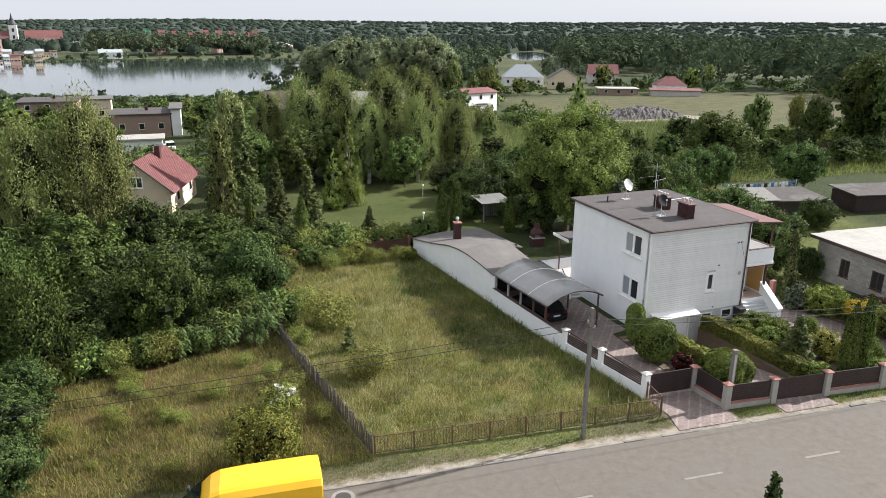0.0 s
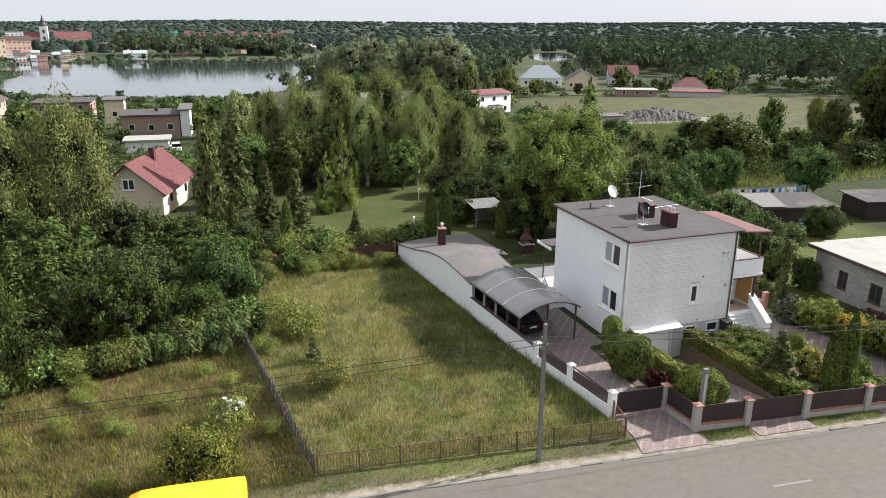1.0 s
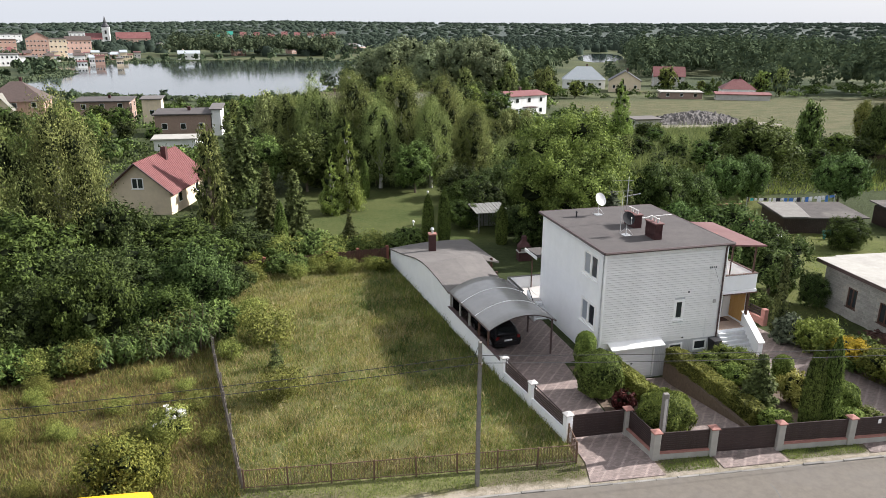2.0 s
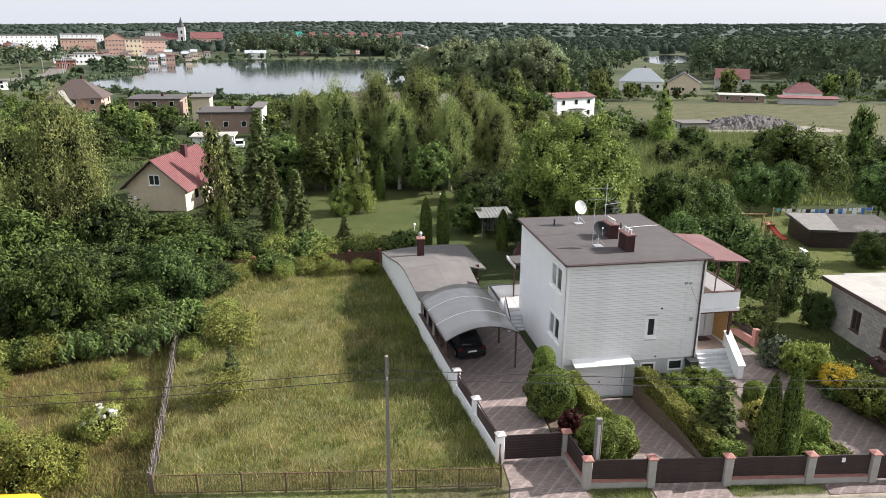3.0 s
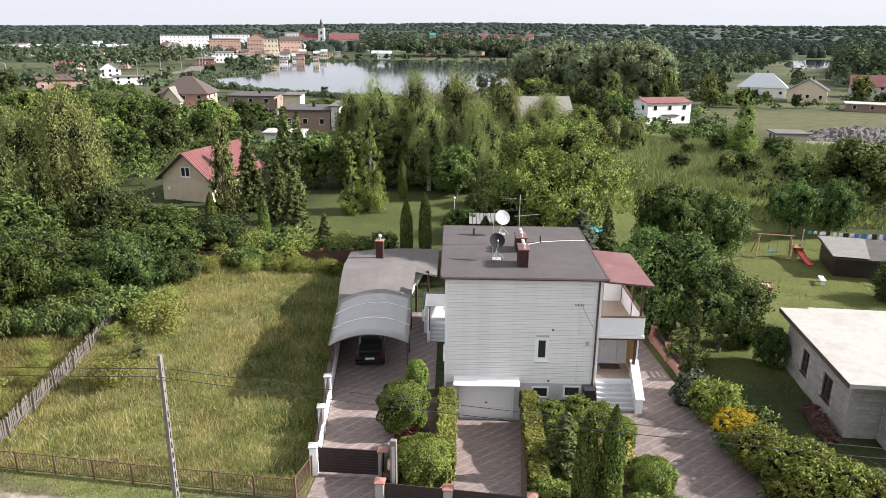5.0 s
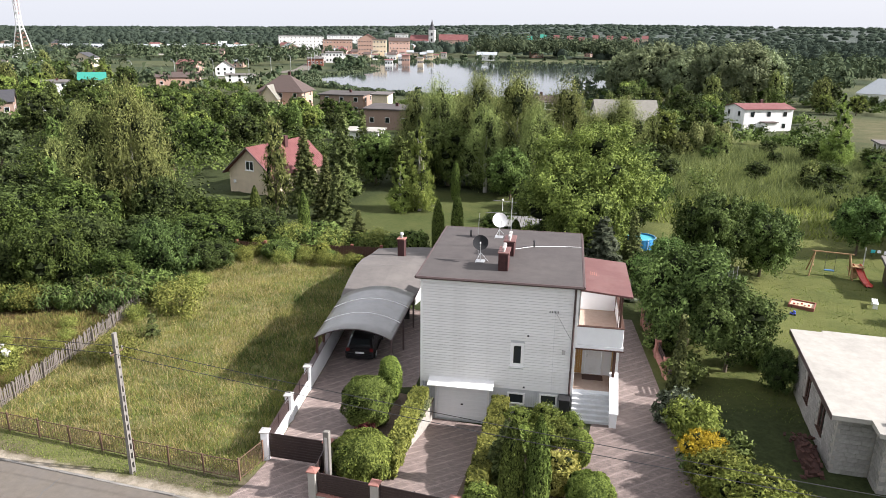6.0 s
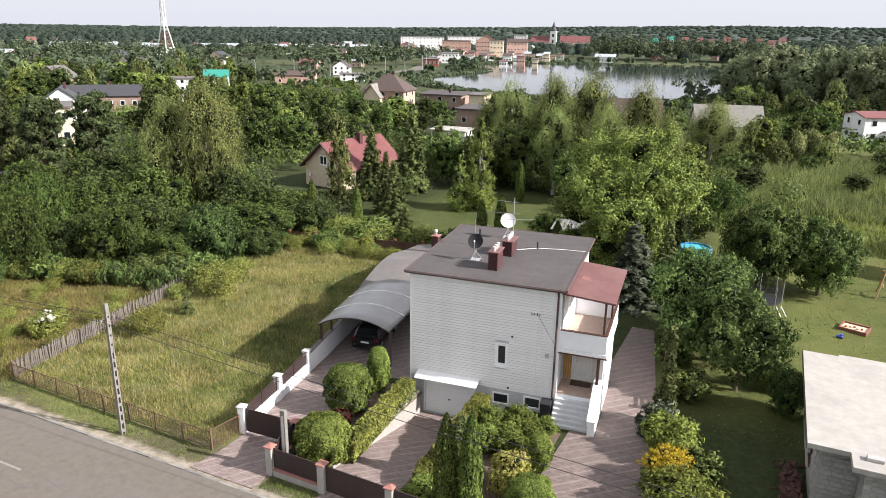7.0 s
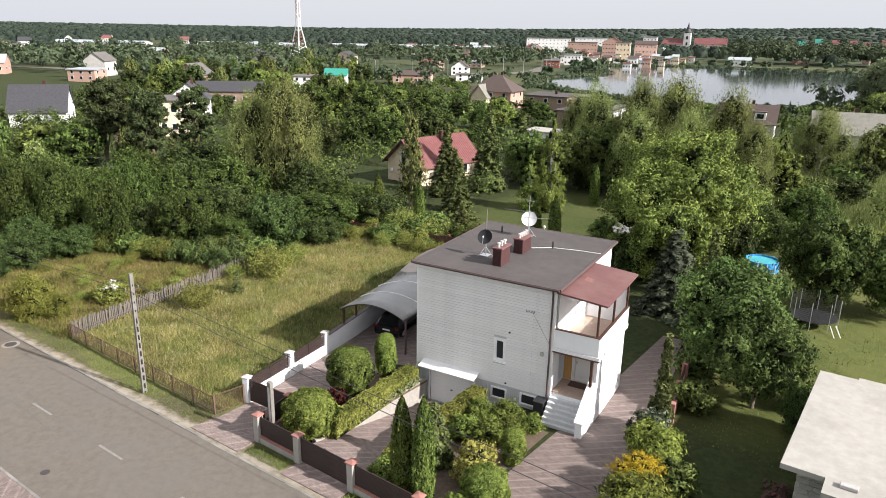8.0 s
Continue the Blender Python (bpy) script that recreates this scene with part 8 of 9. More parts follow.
def hedge(p, q, w, h, label, seed, n, mat=None, z0=None, z1=None):
    m, ln = along(p, q)
    za, zb = gzf(*p) if z0 is None else z0, gzf(*q) if z1 is None else z1
    r = np.random.default_rng(seed)
    hd = thing("hedge", label, "hedge", m, group="clipped hedges")
    P, N = [], []
    for face, share in (("top", 0.35), ("l", 0.3), ("r", 0.3), ("a", 0.03), ("b", 0.03)):
        k = int(n * share)
        u, a, c = r.random(k), r.random(k), r.normal(0, 0.03, k)
        if face == "top":
            P.append(np.stack([u * ln, (a - 0.5) * w, h + c], 1)); N.append(np.tile([0, 0, 1.0], (k, 1)))
        elif face in "lr":
            s = -1 if face == "l" else 1
            P.append(np.stack([u * ln, s * w / 2 + c, a * h], 1)); N.append(np.tile([0, s, 0.2], (k, 1)))
        else:
            P.append(np.stack([np.full(k, 0.0 if face == "a" else ln) + c, (u - 0.5) * w, a * h], 1)); N.append(np.tile([-1.0 if face == "a" else 1.0, 0, 0.2], (k, 1)))
    P, N = np.concatenate(P), np.concatenate(N)
    P[:, 2] += za + (zb - za) * P[:, 0] / ln + 0.05 * np.sin(P[:, 0] * 3.1 + seed)
    P[:, 1] += 0.04 * np.sin(P[:, 0] * 4.3 + seed)
    part("foliage", leaf_cloud(P, N, 0.075, seed, mat or L_HEDGE, "foliage", jitter=0.45), None, hd)
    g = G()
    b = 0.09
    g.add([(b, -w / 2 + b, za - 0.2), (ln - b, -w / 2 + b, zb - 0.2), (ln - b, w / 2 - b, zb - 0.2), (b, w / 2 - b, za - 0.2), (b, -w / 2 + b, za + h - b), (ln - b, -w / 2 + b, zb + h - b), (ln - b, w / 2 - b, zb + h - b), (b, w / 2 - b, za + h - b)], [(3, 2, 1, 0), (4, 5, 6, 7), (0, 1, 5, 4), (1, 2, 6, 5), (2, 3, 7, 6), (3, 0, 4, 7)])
    # plain dark box under the leaf skin, the hedge's inner shade put into colour
    part("core", g, stuff("hedge_core_shade", (0.02, 0.03, 0.01), (0.035, 0.05, 0.015), 12, 0.95), hd)
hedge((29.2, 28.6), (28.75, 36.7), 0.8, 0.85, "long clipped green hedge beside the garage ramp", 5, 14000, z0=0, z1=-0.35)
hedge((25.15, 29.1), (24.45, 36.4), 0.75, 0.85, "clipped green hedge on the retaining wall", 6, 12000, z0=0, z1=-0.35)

L_EDGE = leafy("leaf_variegated", (0.0806, 0.095, 0.0418), (0.399, 0.415, 0.219), vary=0.2)
EDGING = tree_meshes("edging", "shrub", 0.5, 0.36, 700, 0.05, L_EDGE, BARK, 112, inner=0.5)
for i in range(13):
    y = 29.6 + i * 0.54
    plant("edging_plant", "low pale variegated edging plant on the retaining wall", "plant", EDGING, 24.98 + rv.uniform(-0.05, 0.06) - 0.02 * (y - 29), y, rv.uniform(0.8, 1.2), rv.uniform(0.8, 1.3), spin(), "edging plants", z=0.05 - 0.05 * (y - 28.3))
hedge((-10.8, 64.5), (-3.8, 67.5), 1.3, 2.3, "tall clipped green hedge beside the red-roofed house", 7, 9000, L_GREEN)


# ---- grass ----
def blades(name, label, n, area, hgt, wid, mat, seed, ok=None, clump=0.5, shift=0.0):
    r = np.random.default_rng(seed)
    x = r.uniform(area[0], area[1], n * 2)
    y = r.uniform(area[2], area[3], n * 2)
    dens = 0.5 + 0.25 * np.sin(x * 0.9 + shift + 1.3 * np.sin(y * 0.7 + shift)) * np.sin(y * 1.1 + 1.7 * np.sin(x * 0.5 + shift)) + 0.25 * np.sin(x * 4.1 + 2.1 * np.sin(y * 2.3)) * np.sin(y * 3.7 + 1.9 * np.sin(x * 2.9))
    keep = r.random(n * 2) < (1 - clump + clump * dens)
    if ok is not None:
        keep &= ok(x, y)
    x, y = x[keep][:n], y[keep][:n]
    n = len(x)
    z = gz(x, y)
    a = r.uniform(0, 2 * np.pi, n)
    h = hgt * (0.45 + 0.9 * r.random(n) ** 2) * (0.7 + 0.5 * dens[keep][:n])
    w = wid * r.uniform(0.6, 1.4, n)
    lean = r.normal(0, 0.45, (n, 2)) * h[:, None]
    v = np.zeros((n, 3, 3))
    v[:, 0] = np.stack([x - np.cos(a) * w, y - np.sin(a) * w, z - 0.05], 1)
    v[:, 1] = np.stack([x + np.cos(a) * w, y + np.sin(a) * w, z - 0.05], 1)
    v[:, 2] = np.stack([x + lean[:, 0], y + lean[:, 1], z + h], 1)
    me = bpy.data.meshes.new(name)
    me.vertices.add(3 * n)
    me.vertices.foreach_set("co", v.astype(np.float32).ravel())
    me.loops.add(3 * n)
    me.loops.foreach_set("vertex_index", np.arange(3 * n, dtype=np.int32))
    me.polygons.add(n)
    me.polygons.foreach_set("loop_start", np.arange(0, 3 * n, 3, dtype=np.int32))
    me.update()
    me.materials.append(mat)
    return tagged(new(name, me), label, "grass", kind="stuff")
def fence_x(y):
    return 4.6 - (y - 27.65) * 0.2135
in_plot = lambda x, y: (x > fence_x(y) + 0.05) & (x < 19.3 - (y - 28.95) * 0.1845) & (y > 27.5)
west = lambda x, y: (x < fence_x(y) - 0.05) & (y < 39.5 + np.clip(x + 6, 0, 8) * 0.75)
blades("meadow_grass", "tall dry yellow-green meadow grass", 100000, (0, 19.4, 27.3, 58.5), 0.25, 0.013, L_GRASS, 1, in_plot, 0.75)
blades("meadow_grass", "bleached seed stalks standing in loose patches of the meadow", 26000, (-1, 19.4, 27.3, 58.5), 0.5, 0.011, L_STRAW, 11, in_plot, 1.0, 0.6)
blades("meadow_grass", "fresh green grass tufts in the meadow", 110000, (-1, 19.4, 27.3, 58.5), 0.24, 0.016, L_GRASSG, 2, in_plot, 0.9, 2.4)
blades("meadow_grass", "blue-green grass beside the white wall", 34000, (9, 19.4, 31, 58), 0.34, 0.018, L_BLUEGREEN, 13, lambda x, y: in_plot(x, y) & (x > 14.6 - (y - 28.95) * 0.15 + 1.2 * np.sin(y * 0.6)), 0.7, 1.1)
blades("meadow_grass", "ochre dry weeds west of the picket fence", 72000, (-24, 5, 27.0, 46), 0.34, 0.017, L_OCHRE, 3, west)
blades("meadow_grass", "green weeds west of the picket fence", 36000, (-24, 5, 27.0, 46), 0.3, 0.024, L_GRASSG, 4, west, 0.95)
blades("wall_weeds", "tall green weeds along the white wall", 12000, (10, 19.4, 28, 58), 0.6, 0.022, L_GRASSG, 12, lambda x, y: (x < 19.2 - (y - 28.95) * 0.1845) & (x > 17.9 - (y - 28.95) * 0.1845), 0.7)
blades("verge_grass", "short dry grass on the street verge", 24000, (-24, 19.3, 26.0, 27.6), 0.1, 0.018, L_GRASSG, 5)
blades("verge_grass", "short dry grass on the street verge", 12000, (22.9, 45, 25.7, 26.6), 0.1, 0.018, L_GRASSG, 6, lambda x, y: ~((x > 25.4) & (x < 28.9)) & ~((x > 32.8) & (x < 38.4)))
blades("reeds", "pale green reeds in the wet hollow", 56000, (30, 100, 96, 148), 1.6, 0.045, L_REED, 7)
blades("rough_grass", "rough green grass behind the gardens", 34000, (30, 130, 82, 125), 0.8, 0.08, L_GRASSG, 8)
blades("lawn_grass", "short mown lawn", 26000, (38.5, 62, 40, 85), 0.09, 0.03, L_GRASSG, 9)

# ---- houses of the neighbourhood ----
wr2 = random.Random(401)
ROOF_BROWN = stuff("brown_tile", (0.06, 0.042, 0.037), (0.1, 0.072, 0.062), 3, 0.7, bump=0.3)
ROOF_OLD = stuff("weathered_sheet", (0.16, 0.155, 0.135), (0.23, 0.22, 0.19), 2, 0.9, bump=0.3, dirt=(0.12, 0.13, 0.09))
ROOF_GREY = stuff("grey_tile", (0.28, 0.31, 0.33), (0.38, 0.41, 0.43), 3, 0.6, bump=0.3)
ROOF_BLACK = stuff("black_tile", (0.035, 0.035, 0.04), (0.06, 0.06, 0.065), 3, 0.6, bump=0.3)
ROOF_TEAL = stuff("teal_sheet", (0.02, 0.2, 0.15), (0.035, 0.26, 0.2), 3, 0.5)
CREAM = stuff("cream_render", (0.6, 0.5, 0.36), (0.68, 0.57, 0.42), 1.5, 0.85, dirt=(0.5, 0.42, 0.31))
TAN = stuff("tan_brick", (0.24, 0.165, 0.13), (0.32, 0.23, 0.18), 6, 0.9, dirt=(0.19, 0.14, 0.115))
GREY_R = stuff("grey_render", (0.42, 0.41, 0.38), (0.52, 0.5, 0.47), 1.5, 0.85, dirt=(0.3, 0.29, 0.27))
ORANGE = stuff("orange_brick", (0.4, 0.25, 0.195), (0.48, 0.32, 0.255), 5, 0.85, dirt=(0.36, 0.23, 0.18))
PINK = stuff("pink_render", (0.62, 0.4, 0.33), (0.7, 0.48, 0.4), 1.5, 0.85)
WHITE_R = stuff("far_white", (0.72, 0.72, 0.7), (0.8, 0.8, 0.78), 1.0, 0.8, dirt=(0.6, 0.6, 0.58))


def dwelling(label, x, y, w, d, h, rz, wall, roof, kind="gable", rise=2.5, z=None, eave=0.4, rows=2, cols=3, category="house", name="house", chim=True, group="", seams=False, side=None):
    """Origin at the front-left corner; x along the front, y back; the ridge runs front to back for 'gable', along the front for 'long'."""
    z0 = gzf(x, y) if z is None else z
    ob = thing(name, label, category, pose(x, y, z0, 0, 0, rz), group=group)
    e = eave
    if kind == "gable":
        part("wall", G().add([(0, 0, -0.6), (w, 0, -0.6), (w, 0, h), (w / 2, 0, h + rise), (0, 0, h), (0, d, -0.6), (w, d, -0.6), (w, d, h), (w / 2, d, h + rise), (0, d, h)], [(0, 1, 2, 3, 4), (9, 8, 7, 6, 5), (0, 5, 6, 1), (1, 6, 7, 2), (0, 4, 9, 5)]), wall, ob)
        k = rise / (w / 2)
        t = 0.18
        for s in (0, 1):
            xa, xb = (-e, w / 2) if s == 0 else (w + e, w / 2)
            za, zb = h - e * k + t, h + rise + t
            pl = part("roof", G().slab([(xa, -e, za), (xb, -e, zb), (xb, d + e, zb), (xa, d + e, za)], 0.14), roof, ob)
            if seams:
                n = int(d / 0.34)
                for i in range(n):
                    yy = -e + (d + 2 * e) * (i + 0.5) / n
                    part("roof_rib", G().tube([(xa, yy, za + 0.02), (xb, yy, zb + 0.02)], 0.045, 4, cap=False), roof, pl)
    elif kind == "long":
        part("wall", G().add([(0, 0, -0.6), (0, d, -0.6), (0, d, h), (0, d / 2, h + rise), (0, 0, h), (w, 0, -0.6), (w, d, -0.6), (w, d, h), (w, d / 2, h + rise), (w, 0, h)], [(4, 3, 2, 1, 0), (5, 6, 7, 8, 9), (0, 1, 6, 5), (1, 2, 7, 6), (0, 5, 9, 4)]), wall, ob)
        k = rise / (d / 2)
        for s in (0, 1):
            ya, yb = (-e, d / 2) if s == 0 else (d + e, d / 2)
            part("roof", G().slab([(-e, ya, h - e * k + 0.18), (w + e, ya, h - e * k + 0.18), (w + e, yb, h + rise + 0.18), (-e, yb, h + rise + 0.18)], 0.14), roof, ob)
    elif kind == "hip":
        part("wall", box(0, 0, -0.6, w, d, h), wall, ob)
        a = min(w, d) / 2
        part("roof", G().add([(-e, -e, h), (w + e, -e, h), (w + e, d + e, h), (-e, d + e, h), (a, d / 2, h + rise), (w - a + 0.01, d / 2, h + rise)], [(0, 1, 5, 4), (1, 2, 5), (2, 3, 4, 5), (3, 0, 4), (3, 2, 1, 0)]), roof, ob)
    else:
        part("wall", box(0, 0, -0.6, w, d, h), wall, ob)
        part("roof", G().slab([(-e, -e, h + 0.25), (w + e, -e, h + 0.25), (w + e, d + e, h + 0.25 + rise), (-e, d + e, h + 0.25 + rise)], 0.25), roof, ob)
    if chim:
        cz = h + rise * 0.6
        part("chimney", box(w * 0.55, d * 0.55, cz, w * 0.55 + 0.6, d * 0.55 + 0.6, h + rise + 0.9, 0.02), CHIM, ob)
    st = h / rows
    for r_ in range(rows):
        for c_ in range(cols):
            wx = w * (c_ + 0.5) / cols - 0.55
            wn_ = part("window", box(wx, -0.05, st * r_ + st * 0.35, wx + 1.1, 0.02, st * r_ + st * 0.35 + 1.25), WHITE_PAINT, ob)
            part("pane", box(wx + 0.08, -0.07, st * r_ + st * 0.35 + 0.08, wx + 1.02, -0.051, st * r_ + st * 0.35 + 1.17), VGLASS, wn_)
        for c_ in range(2):
            wy = d * (c_ + 0.5) / 2 - 0.5
            for xx in (-0.05, w - 0.02):
                wn_ = part("window", box(xx, wy, st * r_ + st * 0.35, xx + 0.07, wy + 1.0, st * r_ + st * 0.35 + 1.25), WHITE_PAINT, ob)
                part("pane", box(xx - 0.02 if xx < 0 else xx + 0.071, wy + 0.08, st * r_ + st * 0.35 + 0.08, xx - 0.001 if xx < 0 else xx + 0.09, wy + 0.92, st * r_ + st * 0.35 + 1.17), VGLASS, wn_)
    return ob


# the cream house with the red roof
rh = dwelling("cream house with a steep red tiled roof among trees", -14.6, 81.4, 6.8, 10.6, 2.75, -11, CREAM, TILE_RED, "gable", 2.9, rows=1, cols=0, eave=0.55, seams=True)
window(rh, pose(2.7, -0.06, 2.9), 1.3, 1.2, 1)
for s in (0, 1):
    a, c = ((-0.55, 2.33), (3.4, 5.65)) if s == 0 else ((7.35, 2.33), (3.4, 5.65))
    part("bargeboard", G().tube([(a[0], -0.57, a[1] + 0.1), (c[0], -0.57, c[1] + 0.1)], 0.09, 5), FASCIA, rh)
part("floodlight", box(0.8, -0.25, 1.2, 1.1, -0.05, 1.6, 0.02), WHITE_PAINT, rh)
# the white house with the low red roof
wh_ = dwelling("white two-storey house with low red roof", 58.3, 184.0, 12.6, 8.6, 5.5, 25, WHITE_R, TILE_RED, "long", 0.9, z=-3.6, rows=2, cols=3)
part("porch", box(4.5, -1.8, -0.2, 7.5, 0, 2.5), WHITE_R, wh_)
part("porch_roof", box(4.2, -2.1, 2.5, 7.8, 0, 2.7), FASCIA, wh_)
dwelling("brown brick flat-roofed two-storey house", -24.4, 152.0, 10.8, 8.5, 4.4, 3, TAN, FELT, "flat", 0.3, z=-2.6, rows=1, cols=3)
dwelling("white side wing of the brick house", -13.4, 152.7, 1.8, 9.0, 5.3, 3, WHITE_R, FELT_GREY, "flat", 0.3, z=-2.6, rows=1, cols=0, chim=False)
dwelling("low white garden shed with pale roof", -20.4, 131.0, 7.0, 4.0, 1.9, 3, WHITE_R, PALE_CONC, "flat", 0.2, rows=1, cols=0, chim=False, category="shed", name="shed")
dwelling("grey-brown flat-roofed terrace house", -48.0, 180.0, 12.0, 9.0, 5.0, 4, TAN, FELT, "flat", 0.3, rows=2, cols=3)
dwelling("small pale yellow flat-roofed house beside the terrace house", -32.5, 178.0, 4.2, 6.0, 5.6, 6, CREAM, FELT_GREY, "flat", 0.2, rows=1, cols=1, chim=False)
hip = dwelling("brick house with dark brown hip roof and orange gable", -70.0, 187.0, 12.5, 10.0, 4.8, 8, ORANGE, ROOF_BROWN, "hip", 4.4, rows=2, cols=3, eave=0.8)
part("front_wing", G().add([(1.2, -3.0, -0.6), (6.2, -3.0, -0.6), (6.2, -3.0, 3.4), (3.7, -3.0, 6.6), (1.2, -3.0, 3.4), (1.2, 0, -0.6), (6.2, 0, -0.6), (6.2, 0, 3.4), (3.7, 0, 6.6), (1.2, 0, 3.4)], [(0, 1, 2, 3, 4), (9, 8, 7, 6, 5), (0, 5, 6, 1), (1, 6, 7, 2), (0, 4, 9, 5), (2, 7, 8, 3), (3, 8, 9, 4)]), CREAM, hip, "cream rendered front gable")
for xa in (0.7, 6.7):
    part("wing_roof", G().slab([(xa, -3.6, 2.95), (3.7, -3.6, 6.8), (3.7, 3.2, 6.8), (xa, 3.2, 2.95)], 0.14), ROOF_OLD, hip, "weathered brown-grey gable roof")
bd = dwelling("brown-roofed house with white dormer near the lake", 6.2, 166.0, 11.5, 8.0, 3.8, 8, GREY_R, ROOF_BROWN, "long", 3.4, rows=1, cols=3)
dm = part("dormer", box(7.4, 0.6, 4.2, 9.6, 3.4, 6.0), WHITE_R, bd, "white dormer")
part("dormer_roof", box(7.2, 0.4, 6.0, 9.8, 3.6, 6.15), ROOF_BROWN, bd)
part("window", box(7.8, 0.54, 4.7, 9.2, 0.61, 5.7), VGLASS, dm)
dwelling("weathered grey-roofed house among trees", 26.0, 160.0, 13.0, 9.0, 3.6, 14, GREY_R, ROOF_OLD, "long", 3.6, rows=1, cols=3)
dwelling("house with grey-blue hip roof across the field", 107.0, 284.0, 17.0, 11.0, 3.6, -18, WHITE_R, ROOF_GREY, "hip", 5.0, rows=1, cols=4)
dwelling("brown timber-gabled house across the field", 119.0, 265.0, 12.0, 11.0, 4.2, -22, CREAM, ROOF_BLACK, "gable", 3.6, rows=1, cols=3)
dwelling("pink-grey house with red roof across the field", 148.7, 288.0, 12.5, 9.0, 4.5, -20, GREY_R, TILE_RED, "long", 3.6, rows=2, cols=3)
dwelling("red-roofed cottage with long veranda across the field", 147.5, 232.6, 11.0, 8.0, 3.4, -22, WHITE_R, TILE_RED, "hip", 3.2, rows=1, cols=4)
dwelling("long low red-roofed veranda", 142.7, 227.8, 17.4, 4.0, 2.0, -22, GREY_R, TILE_RED, "flat", 0.5, rows=1, cols=0, chim=False, category="veranda", name="veranda")
dwelling("flat pale-roofed low workshop across the field", 126.4, 236.0, 14.0, 7.0, 2.2, -18, TAN, PALE_CONC, "flat", 0.1, rows=1, cols=3, chim=False, category="workshop", name="workshop")
wc = thing("parked_car", "small white car parked behind the red-roofed house", "car", pose(-12.3, 132.0, gzf(-12.3, 132.0), 0, 0, 100))
part("body", box(-2.0, -0.8, 0.25, 2.0, 0.8, 0.85, 0.12), WHITE_R, wc)
part("cabin", G().prism([(-1.5, -0.7), (0.9, -0.7), (0.9, 0.7), (-1.5, 0.7)], 0.85, 1.4), VGLASS, wc, "dark glazed cabin")
part("roof", box(-1.35, -0.66, 1.4, 0.7, 0.66, 1.46, 0.02), WHITE_R, wc)
for a_ in (-1.25, 1.25):
    for c_ in (-0.8, 0.8):
        part("wheel", G().tube([(a_, c_ - 0.09, 0.31), (a_, c_ + 0.09, 0.31)], 0.31, 14), BLACK, wc)
# west: towards the town
dwelling("white house with teal sheet roof", -143.0, 200.0, 8.0, 7.0, 5.4, 38, WHITE_R, ROOF_TEAL, "long", 2.0)
dwelling("white cubic house beside the teal-roofed one", -150.0, 191.0, 8.0, 8.0, 4.6, 38, WHITE_R, FELT_GREY, "flat", 0.2)
dwelling("low orange brick house with brown roof", -146.0, 243.0, 16.0, 10.0, 4.2, 30, ORANGE, ROOF_BROWN, "long", 1.6, rows=1, cols=4)
dwelling("white gabled house by the road", -168.0, 318.0, 9.0, 10.0, 4.0, 30, WHITE_R, ROOF_BROWN, "gable", 3.2)
dwelling("pale kiosk building by the road", -139.0, 280.0, 12.0, 6.0, 3.2, 30, WHITE_R, FELT_GREY, "flat", 0.2, chim=False)
dwelling("long brown workshop with dark roof", -118.0, 126.0, 17.0, 9.0, 3.8, 42, TAN, ROOF_BLACK, "long", 2.2, rows=1, cols=6)
dwelling("white annexe of the brown workshop", -103.0, 139.0, 7.0, 6.0, 3.4, 42, WHITE_R, FELT_GREY, "flat", 0.2, chim=False)
dwelling("white house with black mansard roof", -100.0, 71.0, 10.0, 9.0, 3.0, 52, WHITE_R, ROOF_BLACK, "long", 4.6, rows=1, cols=3)
dwelling("tall cream rendered house behind pines", -71.0, 84.0, 5.5, 6.5, 6.4, 50, CREAM, FELT_GREY, "flat", 0.3)
dwelling("white house with black roof among trees", -98.0, 104.0, 9.0, 9.0, 4.0, 50, WHITE_R, ROOF_BLACK, "gable", 3.4)
dwelling("low cream cottage behind the thicket", -39.0, 49.5, 7.0, 5.0, 2.4, 48, CREAM, FELT_GREY, "flat", 0.2, rows=1, cols=2, chim=False)

# ---- the town across the lake ----
C35, YAW = (17.95, 2.14), radians(1.94)
def far_at(px, dist):
    """A place on the far plain by bearing (in thousandths off the lake's axis) and distance."""
    a = math.atan(px / 1245.0) + YAW
    return C35[0] + dist * math.sin(a), C35[1] + dist * math.cos(a)
def town_block(label, p0, p1, dist, h, wall, roof, rows, cols, kind="flat", rise=0.3, depth=12, name="building", category="building"):
    x0, y0 = far_at(p0, dist)
    x1, y1 = far_at(p1, dist)
    w = math.hypot(x1 - x0, y1 - y0)
    ob = dwelling(label, x0, y0, w, depth, h, math.degrees(math.atan2(y1 - y0, x1 - x0)), wall, roof, kind, rise, z=-4.0, rows=rows, cols=cols, chim=False, name=name, category=category, group="town")
    return ob
town_block("long white apartment block with balconies", -688, -594, 850, 15, WHITE_R, FELT_GREY, 4, 12)
town_block("long white apartment block", -589, -518, 900, 16, WHITE_R, FELT_GREY, 4, 9)
town_block("red-brown brick town building", -591, -532, 720, 13, ORANGE, ROOF_BROWN, 3, 9)
town_block("large orange-red building with tall gable", -519, -480, 680, 14, ORANGE, TILE_RED, 4, 7, "gable", 5)
town_block("beige corner building by the church", -486, -459, 610, 15, CREAM, ROOF_BROWN, 4, 4)
town_block("row of beige and pink town houses", -459, -419, 690, 13, PINK, ROOF_BROWN, 3, 6, "long", 3)
town_block("tall white rendered town house", -450, -425, 760, 19, WHITE_R, FELT_GREY, 4, 4)
town_block("long building with red roof beside the church", -374, -321, 1000, 11, PINK, TILE_RED, 2, 8, "long", 7)
